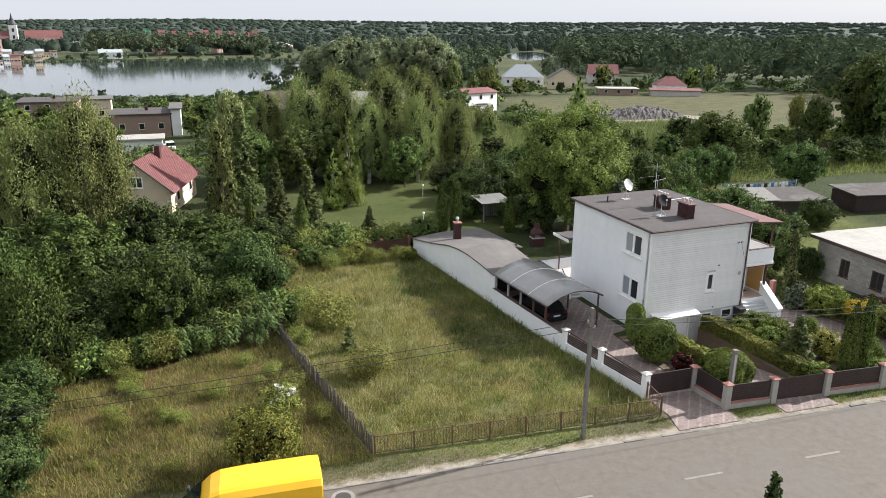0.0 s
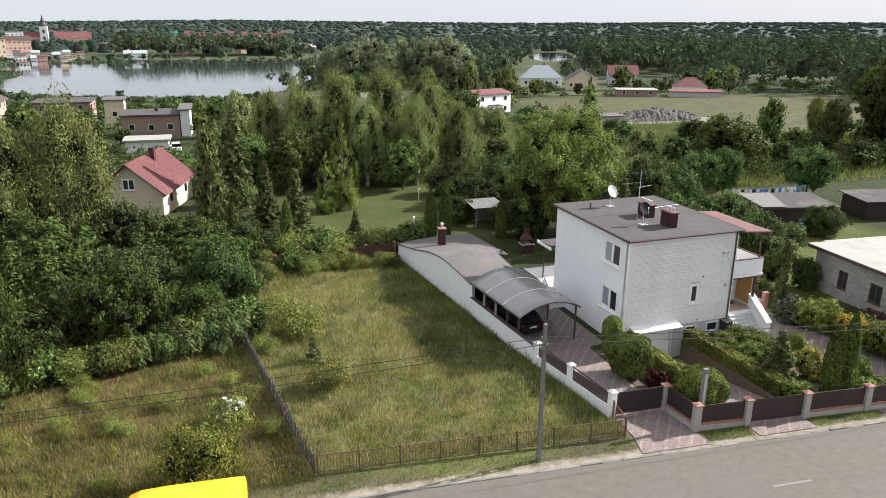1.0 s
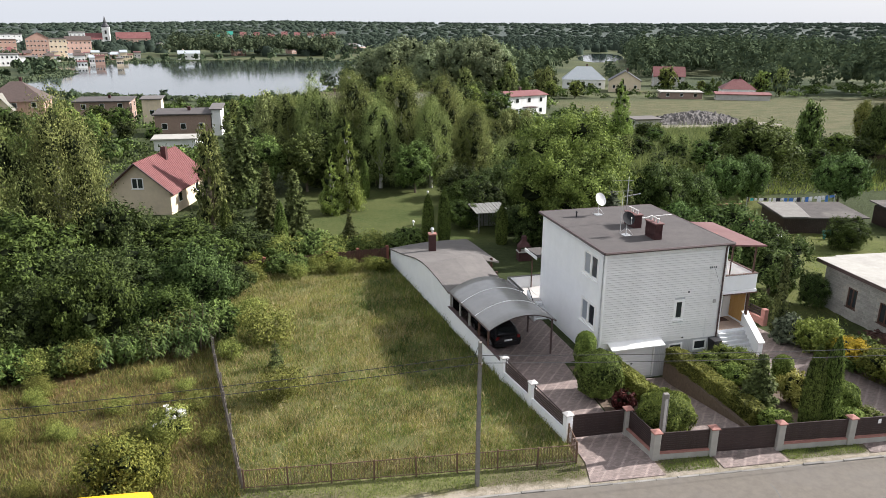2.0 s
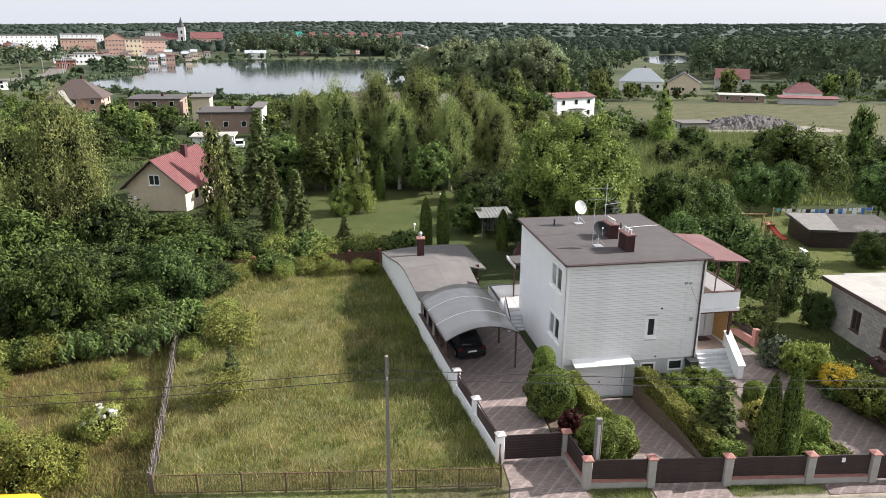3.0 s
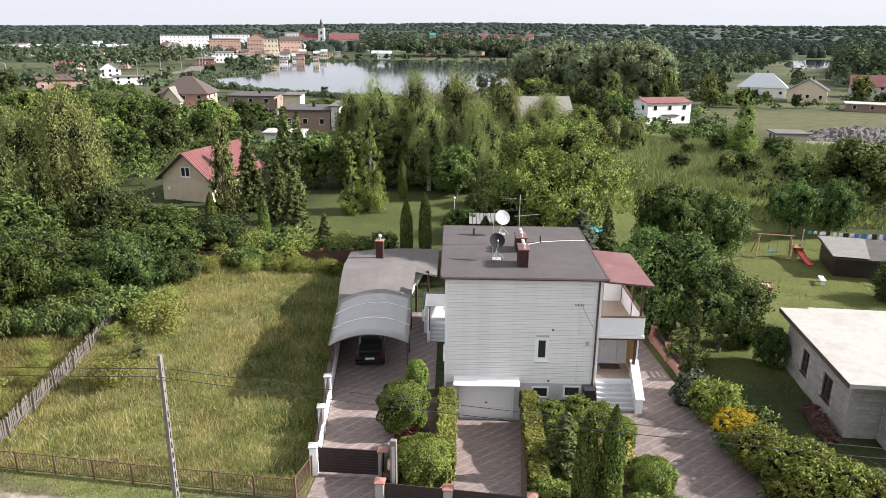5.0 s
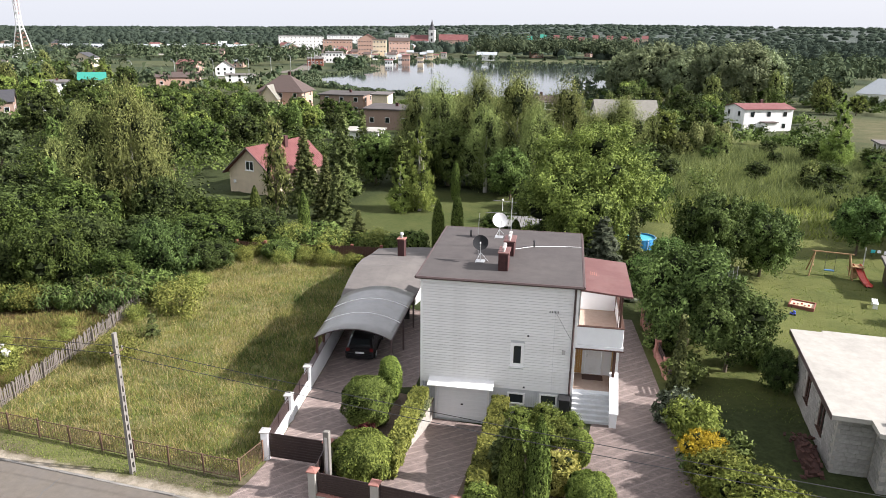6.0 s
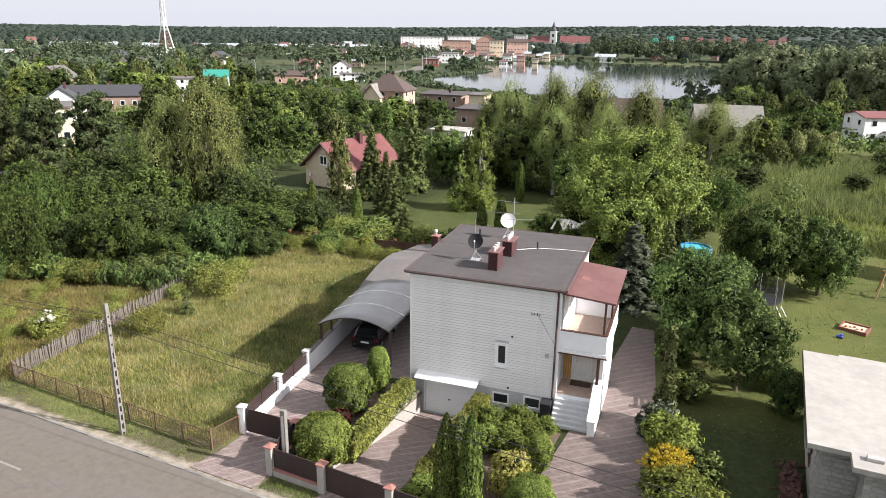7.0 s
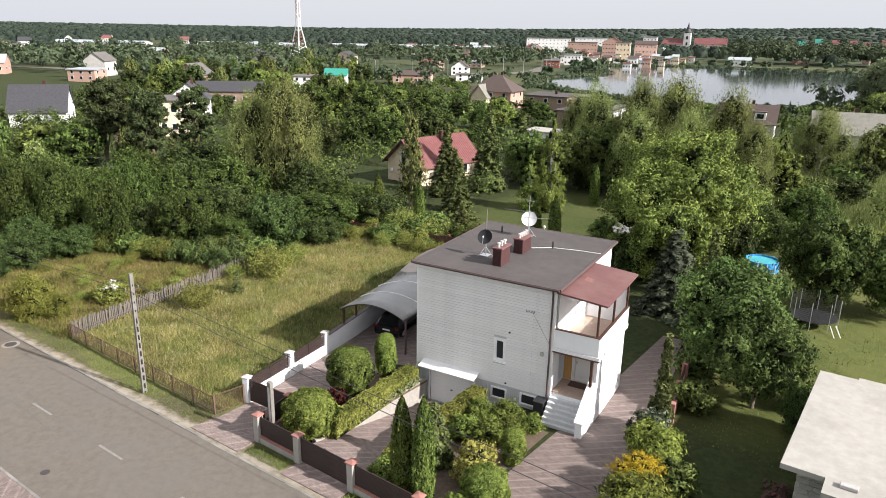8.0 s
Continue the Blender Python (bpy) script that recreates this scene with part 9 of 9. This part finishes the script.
town_block("white modern two-storey pavilion", -574, -539, 520, 7, WHITE_R, FELT_GREY, 2, 5)
town_block("low grey-white roadside shop", -609, -572, 545, 5, WHITE_R, FELT_GREY, 1, 6)
town_block("small red kiosk building", -607, -574, 470, 4.5, BRICK_RED, FELT_GREY, 1, 4)
town_block("low white shop by the shore", -540, -510, 530, 5, WHITE_R, FELT_GREY, 1, 5)
for i in range(12):
    p = -500 + i * 13
    town_block("low pale market stall by the shore", p, p + 10, 585 + (i % 3) * 20, 3.5 + (i % 2), (WHITE_R, CREAM, GREY_R)[i % 3], (FELT_GREY, ROOF_GREY, TILE_RED)[(i // 2) % 3], 1, 2, depth=8)
town_block("white and blue boathouse on the far shore", -289, -254, 590, 4.5, WHITE_R, ROOF_GREY, 1, 4, "long", 2)
for i in range(10):
    p = -220 + i * 21 + (i * 37) % 9
    town_block("distant house with red roof behind the park trees", p, p + 10, 1150 + 70 * ((i * 5) % 4), 11 + (i * 7) % 4, (CREAM, WHITE_R, PINK)[i % 3], ROOF_TEAL if i < 2 else TILE_RED, 2, 3, "long", 5)
for i in range(20):
    p = -605 + wr2.random() * 230
    town_block(("small white shop near the lake road", "small cream house near the lake road", "small brick house near the lake road")[i % 3], p, p + wr2.uniform(9, 18), wr2.uniform(480, 660), wr2.uniform(3.5, 6), (WHITE_R, CREAM, ORANGE)[i % 3], (FELT_GREY, ROOF_GREY, TILE_RED, ROOF_BROWN)[i % 4], 1, 3, ("flat", "long")[i % 2], 1.5 if i % 2 else 0.2, depth=9)
# church
cx, cy = far_at(-388, 1047)
church = thing("church", "white church tower with dark baroque spire and red nave roof", "church", pose(cx, cy, -4, 0, 0, 10), group="town")
part("tower", box(-4.5, -4.5, 0, 4.5, 4.5, 24, 0.2), WHITE_R, church, "white rendered tower")
# no holes: flat near-black boxes paint the shade of the tower openings
for z in (8, 16):
    part("opening", box(-1.2, -4.6, z, 1.2, -4.45, z + 4), DARK, church)
part("spire", G().tube([(0, 0, 24), (0, 0, 25), (0, 0, 27), (0, 0, 29.5), (0, 0, 30.5), (0, 0, 33), (0, 0, 38)], [4.9, 5.0, 3.6, 2.2, 2.4, 1.3, 0.1], 12), ROOF_BLACK, church, "dark copper spire")
part("nave", G().add([(-33, -5, 0), (-4.5, -5, 0), (-4.5, 7, 0), (-33, 7, 0), (-33, -5, 9), (-4.5, -5, 9), (-4.5, 7, 9), (-33, 7, 9)], [(0, 1, 5, 4), (1, 2, 6, 5), (2, 3, 7, 6), (3, 0, 4, 7)]), WHITE_R, church)
part("nave_roof", G().add([(-33.5, -6, 8.8), (-4.5, -6, 8.8), (-4.5, 8, 8.8), (-33.5, 8, 8.8), (-30, 1, 17), (-4.5, 1, 17)], [(0, 1, 5, 4), (2, 3, 4, 5), (3, 0, 4), (1, 2, 5), (3, 2, 1, 0)]), TILE_RED, church)
# lattice mast
mast = thing("radio_mast", "tall lattice radio mast with red and white bands", "mast", pose(-340, 375, -4))
for k, (a, c) in enumerate(((-1, -1), (1, -1), (1, 1), (-1, 1))):
    part("leg", G().tube([(a * 5.0, c * 5.0, 0), (a * 1.1, c * 1.1, 24), (a * 0.9, c * 0.9, 62)], [0.35, 0.3, 0.25], 6), WHITE_PAINT, mast)
cs = ((-1, -1), (1, -1), (1, 1), (-1, 1))
for i in range(26):
    z0, z1 = i * 2.4, (i + 1) * 2.4
    wd = lambda z: 5.0 - 3.9 * z / 24 if z < 24 else 1.1 - 0.2 * (z - 24) / 38
    for (a, c), (b, d) in zip(cs, cs[1:] + cs[:1]):
        part("brace", G().tube([(a * wd(z0), c * wd(z0), z0), (b * wd(z1), d * wd(z1), z1)], 0.14, 4, cap=False), CAP_RED if (i // 4) % 2 else WHITE_PAINT, mast)
for z in (30, 40, 46):
    part("antenna_drum", G().tube([(0.9, -1.4, z), (0.9, -1.9, z)], 0.9, 12), WHITE_PAINT, mast)
# long hangars in the west
for i, (x, y, w) in enumerate(((-520, 420, 95), (-430, 500, 80), (-370, 560, 70), (-600, 330, 80))):
    dwelling("long low grey industrial hall", x, y, w, 22, 6.5, 35, GREY_R, ROOF_GREY, "long", 2.0, z=-4, rows=1, cols=8, chim=False, category="industrial hall", name="industrial_hall", group="industrial halls")
# scattered far houses
rf_ = random.Random(77)
spots = []
tries = 0
while len(spots) < 60 and tries < 4000:
    tries += 1
    a, dd = radians(rf_.uniform(-8, 72)), rf_.uniform(260, 1000)
    x, y = 30 - dd * math.sin(a), dd * math.cos(a)
    if ((x + 50) / 130) ** 2 + ((y - 425) / 215) ** 2 < 1 or abs(x + 165) < 22 and y < 480 or x > -190 and y > 380 and y < 640:
        continue
    if any((x - p) ** 2 + (y - q) ** 2 < 700 for p, q in spots):
        continue
    spots.append((x, y))
walls_, roofs_ = (WHITE_R, CREAM, GREY_R, PINK, ORANGE, TAN), (TILE_RED, ROOF_BROWN, FELT_GREY, ROOF_GREY, TILE_RED, ROOF_BLACK)
for i, (x, y) in enumerate(spots):
    k = rf_.choice(("gable", "long", "long", "flat", "hip"))
    w_, r_ = rf_.randrange(6), rf_.randrange(6)
    lab = ("white", "cream", "grey", "pink", "orange brick", "brown brick")[w_] + " house with " + ("red", "brown", "grey felt", "grey", "red", "black")[r_] + " roof in the far suburb"
    dwelling(lab, x, y, rf_.uniform(8, 14), rf_.uniform(8, 12), rf_.uniform(3.2, 6.5), rf_.uniform(0, 60), walls_[w_], roofs_[r_], k, 0.3 if k == "flat" else rf_.uniform(2.0, 4.0), z=-4 if y > 227 else None, rows=2 if i % 2 else 1, cols=3, chim=False, group="far suburb")

# rubble heap on the field
RUBBLE = stuff("rubble", (0.07, 0.065, 0.062), (0.17, 0.155, 0.145), 1.2, 0.95, bump=1.0, fine=3, dist=0.3, dirt=(0.08, 0.08, 0.08), dirt_scale=0.8)
SOIL_PALE = stuff("pale_soil", (0.17, 0.15, 0.12), (0.24, 0.215, 0.175), 0.5, 0.95, dirt=(0.17, 0.16, 0.08), dirt_scale=0.2)
rr_ = np.random.default_rng(8)
nu, nv = 60, 26
g = G()
vs = []
for j in range(nv):
    for i in range(nu):
        u, v = i / (nu - 1) * 2 - 1, j / (nv - 1) * 2 - 1
        hgt = max(0, 1 - u * u * 0.9 - v * v) ** 0.7 * (2.1 + 0.7 * math.sin(3 * u + 1)) + rr_.normal(0, 0.22)
        e_ = 1 - max(abs(u), abs(v)) ** 6
        vs.append((97 + 15 * u, 161 + 6 * v, -2.75 + max(-0.3, hgt) * e_ - 0.3 * (1 - e_)))
g.add(vs, [(j * nu + i, j * nu + i + 1, (j + 1) * nu + i + 1, (j + 1) * nu + i) for j in range(nv - 1) for i in range(nu - 1)])
tagged(new("rubble_heap", g.mesh("rubble_heap", RUBBLE)), "long grey heap of broken rubble on the dry field", "rubble heap", kind="stuff")
sheet("bare_earth", [(82, 114, 151), (80, 117, 154), (80, 116, 158), (83, 113, 163)], SOIL_PALE, "bare pale earth round the rubble heap", "bare earth", lift=0.06)
dwelling("small grey flat-roofed shed beside the rubble heap", 78.0, 150.0, 6.0, 4.0, 2.0, 5, GREY_R, FELT_GREY, "flat", 0.2, rows=1, cols=0, chim=False, category="shed", name="shed")
# sunken lane posts and the neighbour's timber fence
nf = thing("timber_fence", "long brown timber fence behind the eastern gardens", "fence", along((88, 101), (140, 97))[0])
pl_ = box(0.01, -0.02, -2.2, 0.29, 0.02, -0.2).mesh("board", BROWN_WOOD)
for i in range(170):
    part("board", pl_, None, nf, m=pose(i * 0.3, 0, rp.uniform(-0.05, 0.05)))

# ---- woods ----
def clear_of(x, y):
    """True where no tree may stand: lake, road, houses, fields, lawns, sight lines kept open."""
    if ((x + 50) / 118) ** 2 + ((y - 425) / 200) ** 2 < 1 and not (x > 5 and y < 300):
        return True
    if 300 < y < 730 and abs(x - PX - 0.41 * (y - PY)) < 22:
        return True
    if 72 < x < 200 and 118 < y < 236 or 34 < x < 74 and 98 < y < 176:
        return True
    if -47 < x < -32 and 114 < y < 137:
        return True
    if -175 < x < -135 and 250 < y < 460:
        return True
    if -16 < x < 28 and y < 90 or x > 28 and y < 100 or y < 45 + 0.25 * abs(x + 14) * (x > -30) or x > -26 and y < 66:
        return True
    if 105 < y < 182 and 0.26 * y < x < 0.41 * y or 100 < y < 160 and -0.2 * y < x < -0.06 * y:
        return True
    if -190 < x < -60 and 390 < y < 640 or -330 < x < -60 and 560 < y < 700:
        return True
    return False
blockers = [(o.matrix_basis.translation.x + 5, o.matrix_basis.translation.y + 3) for o in scene.objects if o.parent is None and o.get("category") in ("house", "shed", "workshop", "veranda") and o.matrix_basis.translation.y > 75]
MIDS = [tree_meshes("mid%d" % i, f, 10.0, R_, 2500, 0.29, mt, BARK, 120 + i, base=0.05, sprays=10) for i, (f, R_, mt) in enumerate((("round", 4.2, L_THICK), ("round", 3.8, L_DARK), ("weep", 3.4, L_BIRCH), ("weep", 2.4, L_GREEN), ("round", 4.0, L_WALNUT)))]
MIDS.append(tree_meshes("mids", "spruce", 10.0, 2.3, 2600, 0.26, L_SPRUCE, BARK, 130))
wr = random.Random(55)
count, tries, placed = 0, 0, []
while count < 330 and tries < 40000:
    tries += 1
    x, y = wr.uniform(-230, 175), wr.uniform(46, 275)
    if abs(x - 20) > y * 1.35 + 10 or clear_of(x, y):
        continue
    if any(abs(x - bx) < 11 and -20 < y - by < 10 for bx, by in blockers):
        continue
    if any((x - p) ** 2 + (y - q) ** 2 < 16 for p, q in placed):
        continue
    near_view = any(abs(x - bx) < 10 and -45 < y - by < -10 for bx, by in blockers)
    s = wr.uniform(0.35, 0.5) if near_view else wr.uniform(0.6, 1.0)
    if y < 110 and x < -14:
        s *= 0.8
    if -0.55 * y - 10 < x < 0.1 * y and y > 100:
        s = min(s, max(0.32, (21.0 - 0.089 * y) / 10.5))
    k = wr.choice((0, 0, 1, 1, 2, 3, 4, 5))
    placed.append((x, y))
    lab = ("rounded green broadleaf tree", "dark green broadleaf tree", "grey-green drooping birch", "slim green tree", "fresh green broadleaf tree", "dark spruce tree")[k] + " among the gardens towards the lake"
    plant("tree", lab, "tree", MIDS[k], x, y, s, s * wr.uniform(0.85, 1.1), wr.uniform(0, 360), "trees towards the lake")
    count += 1
for i, (x, y, s) in enumerate(((-36.5, 140, 0.55), (-31, 138, 0.5), (-46, 163, 0.6), (-39, 166, 0.55), (-33, 161, 0.55), (-42, 157, 0.6), (-27.5, 142, 0.45), (-30, 116, 0.6), (-26.5, 123, 0.4), (-34, 147, 0.55), (-50, 151, 0.6), (-22, 139, 0.35), (-56, 160, 0.6), (-9, 148, 0.5))):
    plant("orchard_tree", "rounded olive-green fruit tree in the gardens near the lake", "tree", MIDS[(0, 4, 1, 0)[i % 4]], x, y, s * 1.15, s, wr.uniform(0, 360), "orchard trees")
# young trees and reeds along the shore
lk = [Vector(p) for p in LAKE]
mid_ = sum(lk, Vector((0, 0))) / len(lk)
shore = []
for i in range(150):
    p_ = lk[int(i * len(lk) / 150) % len(lk)]
    o_ = (p_ - mid_).normalized()
    q_ = p_ + o_ * wr.uniform(3, 22)
    s_ = wr.uniform(0.25, 0.75) * (0.6 if q_.y < 300 else 1.0)
    shore.append((q_.x, q_.y, 4.2 * s_, 8.5 * s_, -4.2))
rim = [(p_.x + (p_ - mid_).normalized().x * wr.uniform(0.3, 2.5), p_.y + (p_ - mid_).normalized().y * wr.uniform(0.3, 2.5)) for p_ in lk for _ in range(max(3, 900 // len(lk)))]
# tall lakeside trees
LAKE_OAKS = [tree_meshes("lake_oak%d" % i, "round", 10.0, 4.2, 14000, 0.19, L_LAKE_HAZE, BARK, 14 + i, base=0.12) for i in range(2)]
for x, y, s, k in ((34, 262, 1.9, 0), (42, 267, 2.1, 1), (51, 262, 2.0, 0), (58, 256, 2.1, 1), (65, 252, 2.1, 4), (72, 258, 1.9, 0), (28, 270, 1.7, 1), (46, 255, 1.6, 4)):
    plant("tree", "tall broad tree on the lake shore", "tree", LAKE_OAKS[k % 2], x, y, s * 0.95, s * 0.98, wr.uniform(0, 360), "lakeside trees")
plant("poplar", "slim poplar at the edge of the field", "tree", CONE_BIRCH, 66.0, 131.5, 1.1, 1.12, 0)
for x, y in ((50.5, 135), (55.5, 137.5), (53, 139)):
    plant("willow", "pale yellow-green weeping willow on the far lawn", "tree", WILLOW, x - 6, y + 2, 0.9, 0.9, spin(), "willows")
plant("willow", "pale yellow-green weeping willow near the brick house", "tree", WILLOW, -2.0, 150.0, 1.5, 1.4, spin(), "willows")
for x, y, s in ((38.8, 141, 0.8), (37.0, 138.5, 0.6), (48.0, 157, 0.85), (45.0, 151, 0.8), (29, 134, 0.5), (22, 138, 0.4), (25, 137, 0.5)):
    plant("tree", "green tree before the weathered roof", "tree", MIDS[(0, 2, 4)[int(x) % 3]], x, y, s, s, wr.uniform(0, 360), "trees round the weathered roof")
plant("birch_tree", "drooping birch before the weathered roof", "tree", WEEPS[1], 31.8, 127.0, 1.15, 0.72, 70, "trees round the weathered roof")
for i in range(26):
    x, y = wr.uniform(38, 74), wr.uniform(103, 146)
    s = wr.uniform(0.26, 0.55)
    plant("bush", "grey-green bush in the reedy hollow", "bush", MIDS[(0, 2, 1)[i % 3]], x, y, s * 1.1, s * 0.75, wr.uniform(0, 360), "hollow bushes")
for i in range(40):
    x, y = wr.uniform(60, 190), wr.uniform(88, 118)
    if x < 66 and y < 92:
        continue
    k = wr.choice((0, 1, 4))
    s = wr.uniform(0.35, 0.6)
    plant("bush", "dense green bush between gardens and field", "bush", MIDS[k], x, y, s, s * 0.8, wr.uniform(0, 360), "hedgerow bushes")


def woods(name, label, spots_, quads, size, mat, seed, solid_=False):
    """Many tree crowns as one mesh of leaf clumps; spots of (x, y, radius, height, z)."""
    r = np.random.default_rng(seed)
    S = np.array(spots_)
    k = np.repeat(np.arange(len(S)), quads)
    d = r.normal(0, 1, (len(k), 3))
    d /= np.linalg.norm(d, axis=1, keepdims=True)
    if quads > 60:
        d = np.repeat(d[::18], 18, axis=0)[:len(k)] + r.normal(0, 0.2, (len(k), 3))
    d[:, 2] = np.abs(d[:, 2]) * 1.0 - 0.25 * r.random(len(k))
    lump = 1 + 0.25 * np.sin(5 * np.arctan2(d[:, 1], d[:, 0]) + k) * np.cos(4 * d[:, 2] + 2 * k)
    P = np.stack([S[k, 0] + d[:, 0] * S[k, 2] * lump, S[k, 1] + d[:, 1] * S[k, 2] * lump, S[k, 4] + S[k, 3] * (0.5 + 0.5 * d[:, 2] * lump)], 1)
    me = leaf_cloud(P, d, size, seed, mat, name, aspect=1.3, jitter=0.35, scale=S[k, 2] / S[:, 2].mean())
    ob = new(name, me)
    if not solid_:
        return tagged(ob, label, "woods", kind="stuff")
    q = np.linspace(0, 2 * np.pi, 6)[:-1]
    dome = np.concatenate([np.stack([w * np.cos(q), w * np.sin(q), np.full(5, z)], 1) for w, z in ((0.86, 0.1), (0.84, 0.5), (0.5, 0.82))] + [np.array([[0, 0, 0.93]])])
    f = [(j * 5 + i, j * 5 + (i + 1) % 5, j * 5 + 5 + (i + 1) % 5, j * 5 + 5 + i) for j in range(2) for i in range(5)] + [(10 + i, 10 + (i + 1) % 5, 15) for i in range(5)]
    V = dome[None] * np.stack([S[:, 2], S[:, 2], S[:, 3]], 1)[:, None] * r.uniform(0.8, 1.1, (len(S), 16, 1)) + np.stack([S[:, 0], S[:, 1], S[:, 4]], 1)[:, None]
    core = bpy.data.meshes.new("inner_mass")
    core.from_pydata(V.reshape(-1, 3).tolist(), [], [tuple(16 * n + i for i in t) for n in range(len(S)) for t in f])
    core.materials.append(mat)
    for pl in core.polygons:
        pl.use_smooth = True
    inner = new("inner_mass", core)
    inner.parent = ob
    return tagged(ob, label, "woods", kind="stuff")


def scatter(n, d0, d1, a0, a1, seed, rad, hgt, skip=clear_of, hill=None):
    r, out, tr = random.Random(seed), [], 0
    while len(out) < n and tr < n * 12:
        tr += 1
        dd = math.sqrt(r.uniform(d0 * d0, d1 * d1))
        a = radians(r.uniform(a0, a1))
        x, y = 25 - dd * math.sin(a), dd * math.cos(a)
        if skip(x, y):
            continue
        if noise.noise(Vector((x * 0.006, y * 0.006, 3.0))) < -0.12 and r.random() < 0.75:
            continue
        s = r.uniform(0.7, 1.25)
        out.append((x, y, rad * s, hgt * s * r.uniform(0.85, 1.15), hill(dd, a) if hill else gzf(x, y)))
    return out
def skip_far(x, y):
    if clear_of(x, y):
        return True
    if any(abs(x - bx - 0.4 * (y - by)) < 15 and -65 < y - by < 14 for bx, by in blockers):
        return True
    return any(abs(x - p) < 12 and -22 < y - q < 12 for p, q in spots)
woods("far_woods", "dense forest edge beyond the dry field", scatter(1100, 255, 640, -62, -20, 6, 5.5, 15.0, lambda x, y: clear_of(x, y) or y < 245 and x < 200 or 85 < x < 190 and y < 335), 150, 1.1, L_FAR_HAZE, 36)
woods("far_woods", "broadleaf woods and gardens beyond the lake", scatter(1700, 262, 640, -58, 78, 1, 4.4, 9.0, skip_far), 110, 0.95, L_FAR_HAZE, 31)
woods("far_woods", "young trees and bushes round the lake shore", shore, 90, 0.85, L_FAR_HAZE, 37)
woods("reed_belt", "belt of pale reeds along the lake shore", [(x + wr.uniform(-4, 4), y + wr.uniform(-3, 3), wr.uniform(1.5, 3.2), wr.uniform(0.7, 1.5), -4.0) for x, y in rim], 22, 0.7, L_FAR_HAZE, 38)
woods("far_woods", "park trees along the far lake shore", [(far_at(-300 + i * 2.1, 0)[0] * 0 + far_at(-300 + i * 2.1 + wr.uniform(-2, 2), 640 + wr.uniform(0, 60))[0], far_at(-300 + i * 2.1, 650 + wr.uniform(0, 60))[1], wr.uniform(5, 8), wr.uniform(13, 20), -4.2) for i in range(130)], 150, 1.2, L_FAR_HAZE, 32)
woods("far_woods", "wooded plain towards the horizon", scatter(5600, 620, 1900, -58, 74, 2, 6.8, 9.5, skip_far), 28, 1.25, L_HILL_HAZE, 33, True)


def ridge(dd, a):
    """Low wooded hills on the horizon."""
    t = min(1.0, max(0.0, (dd - 1700) / 2300))
    k = 0.5 + 0.5 * math.sin(2.3 * a + 0.6) * math.cos(5 * a)
    side = min(1.0, max(0.0, (0.75 - a) / 0.7))
    return -4 + t * t * (3 - 2 * t) * (14 + (32 + 14 * k) * side)
# hill colour carries the same painted blue-grey haze as its trees
HILL_HAZE = stuff("wooded_hill_haze", (0.034, 0.047, 0.04), (0.054, 0.07, 0.056), 0.01, 0.95, bump=1.0, fine=0.05, dist=8)
g = G()
na, nd = 90, 14
vs = []
for j in range(nd):
    dd = 1700 + 2900 * j / (nd - 1)
    for i in range(na):
        a = radians(-75 + 165 * i / (na - 1))
        vs.append((25 - dd * math.sin(a), dd * math.cos(a), ridge(dd, a) - (0.4 if j == 0 else 0)))
g.add(vs, [(j * na + i, j * na + i + 1, (j + 1) * na + i + 1, (j + 1) * na + i) for j in range(nd - 1) for i in range(na - 1)])
tagged(new("backdrop", g.mesh("backdrop", HILL_HAZE, True)), "low wooded hills on the horizon", "hills", kind="structure")
woods("far_woods", "forest covering the hills on the horizon", scatter(7500, 1800, 4100, -58, 78, 4, 13.0, 9.0, lambda x, y: False, ridge), 3, 3.0, L_HILL_HAZE, 35, True)


# ---- scrub between the gardens and the lake ----
def scrub_skip(x, y):
    if ((x + 50) / 118) ** 2 + ((y - 425) / 200) ** 2 < 1 or 74 < x < 200 and 122 < y < 236 or 38 < x < 74 and 100 < y < 150:
        return True
    if -54 < x < -28 and 114 < y < 138 or 3 < x < 27 and y < 90 or 27 < x < 68 and y < 98 or x > 27 and y < 84 or x > -24 and y < 64 or y < 40:
        return True
    if -16.5 < x < -5 and 70 < y < 93:
        return True
    return any(-4 < x - bx + 4 < 12 and -9 < y - by < 10 for bx, by in blockers)
sr = random.Random(91)
sc, tr = [], 0
while len(sc) < 1500 and tr < 40000:
    tr += 1
    y = 40 + 235 * sr.random() ** 1.2
    x = sr.uniform(-0.95 * y - 45, 1.15 * y + 30)
    if scrub_skip(x, y):
        continue
    s_ = sr.uniform(0.7, 1.3)
    sc.append((x, y, 2.3 * s_, 3.0 * s_ * sr.uniform(0.7, 1.2), gzf(x, y) - 0.4))
for i_, (lo, hi, mt, lab) in enumerate(((0, 500, L_THICK, "green garden scrub and bushes towards the lake"), (500, 1050, L_DARK, "dark green scrub and bushes towards the lake"), (1050, 1500, L_GREEN, "grey-green scrub and young trees towards the lake"))):
    woods("scrub", lab, [q for q in sc[lo:hi] if q[1] > 115], 170, 0.36, mt, 60 + i_)
    woods("scrub", lab, [q for q in sc[lo:hi] if q[1] <= 115], 300, 0.19, mt, 70 + i_)
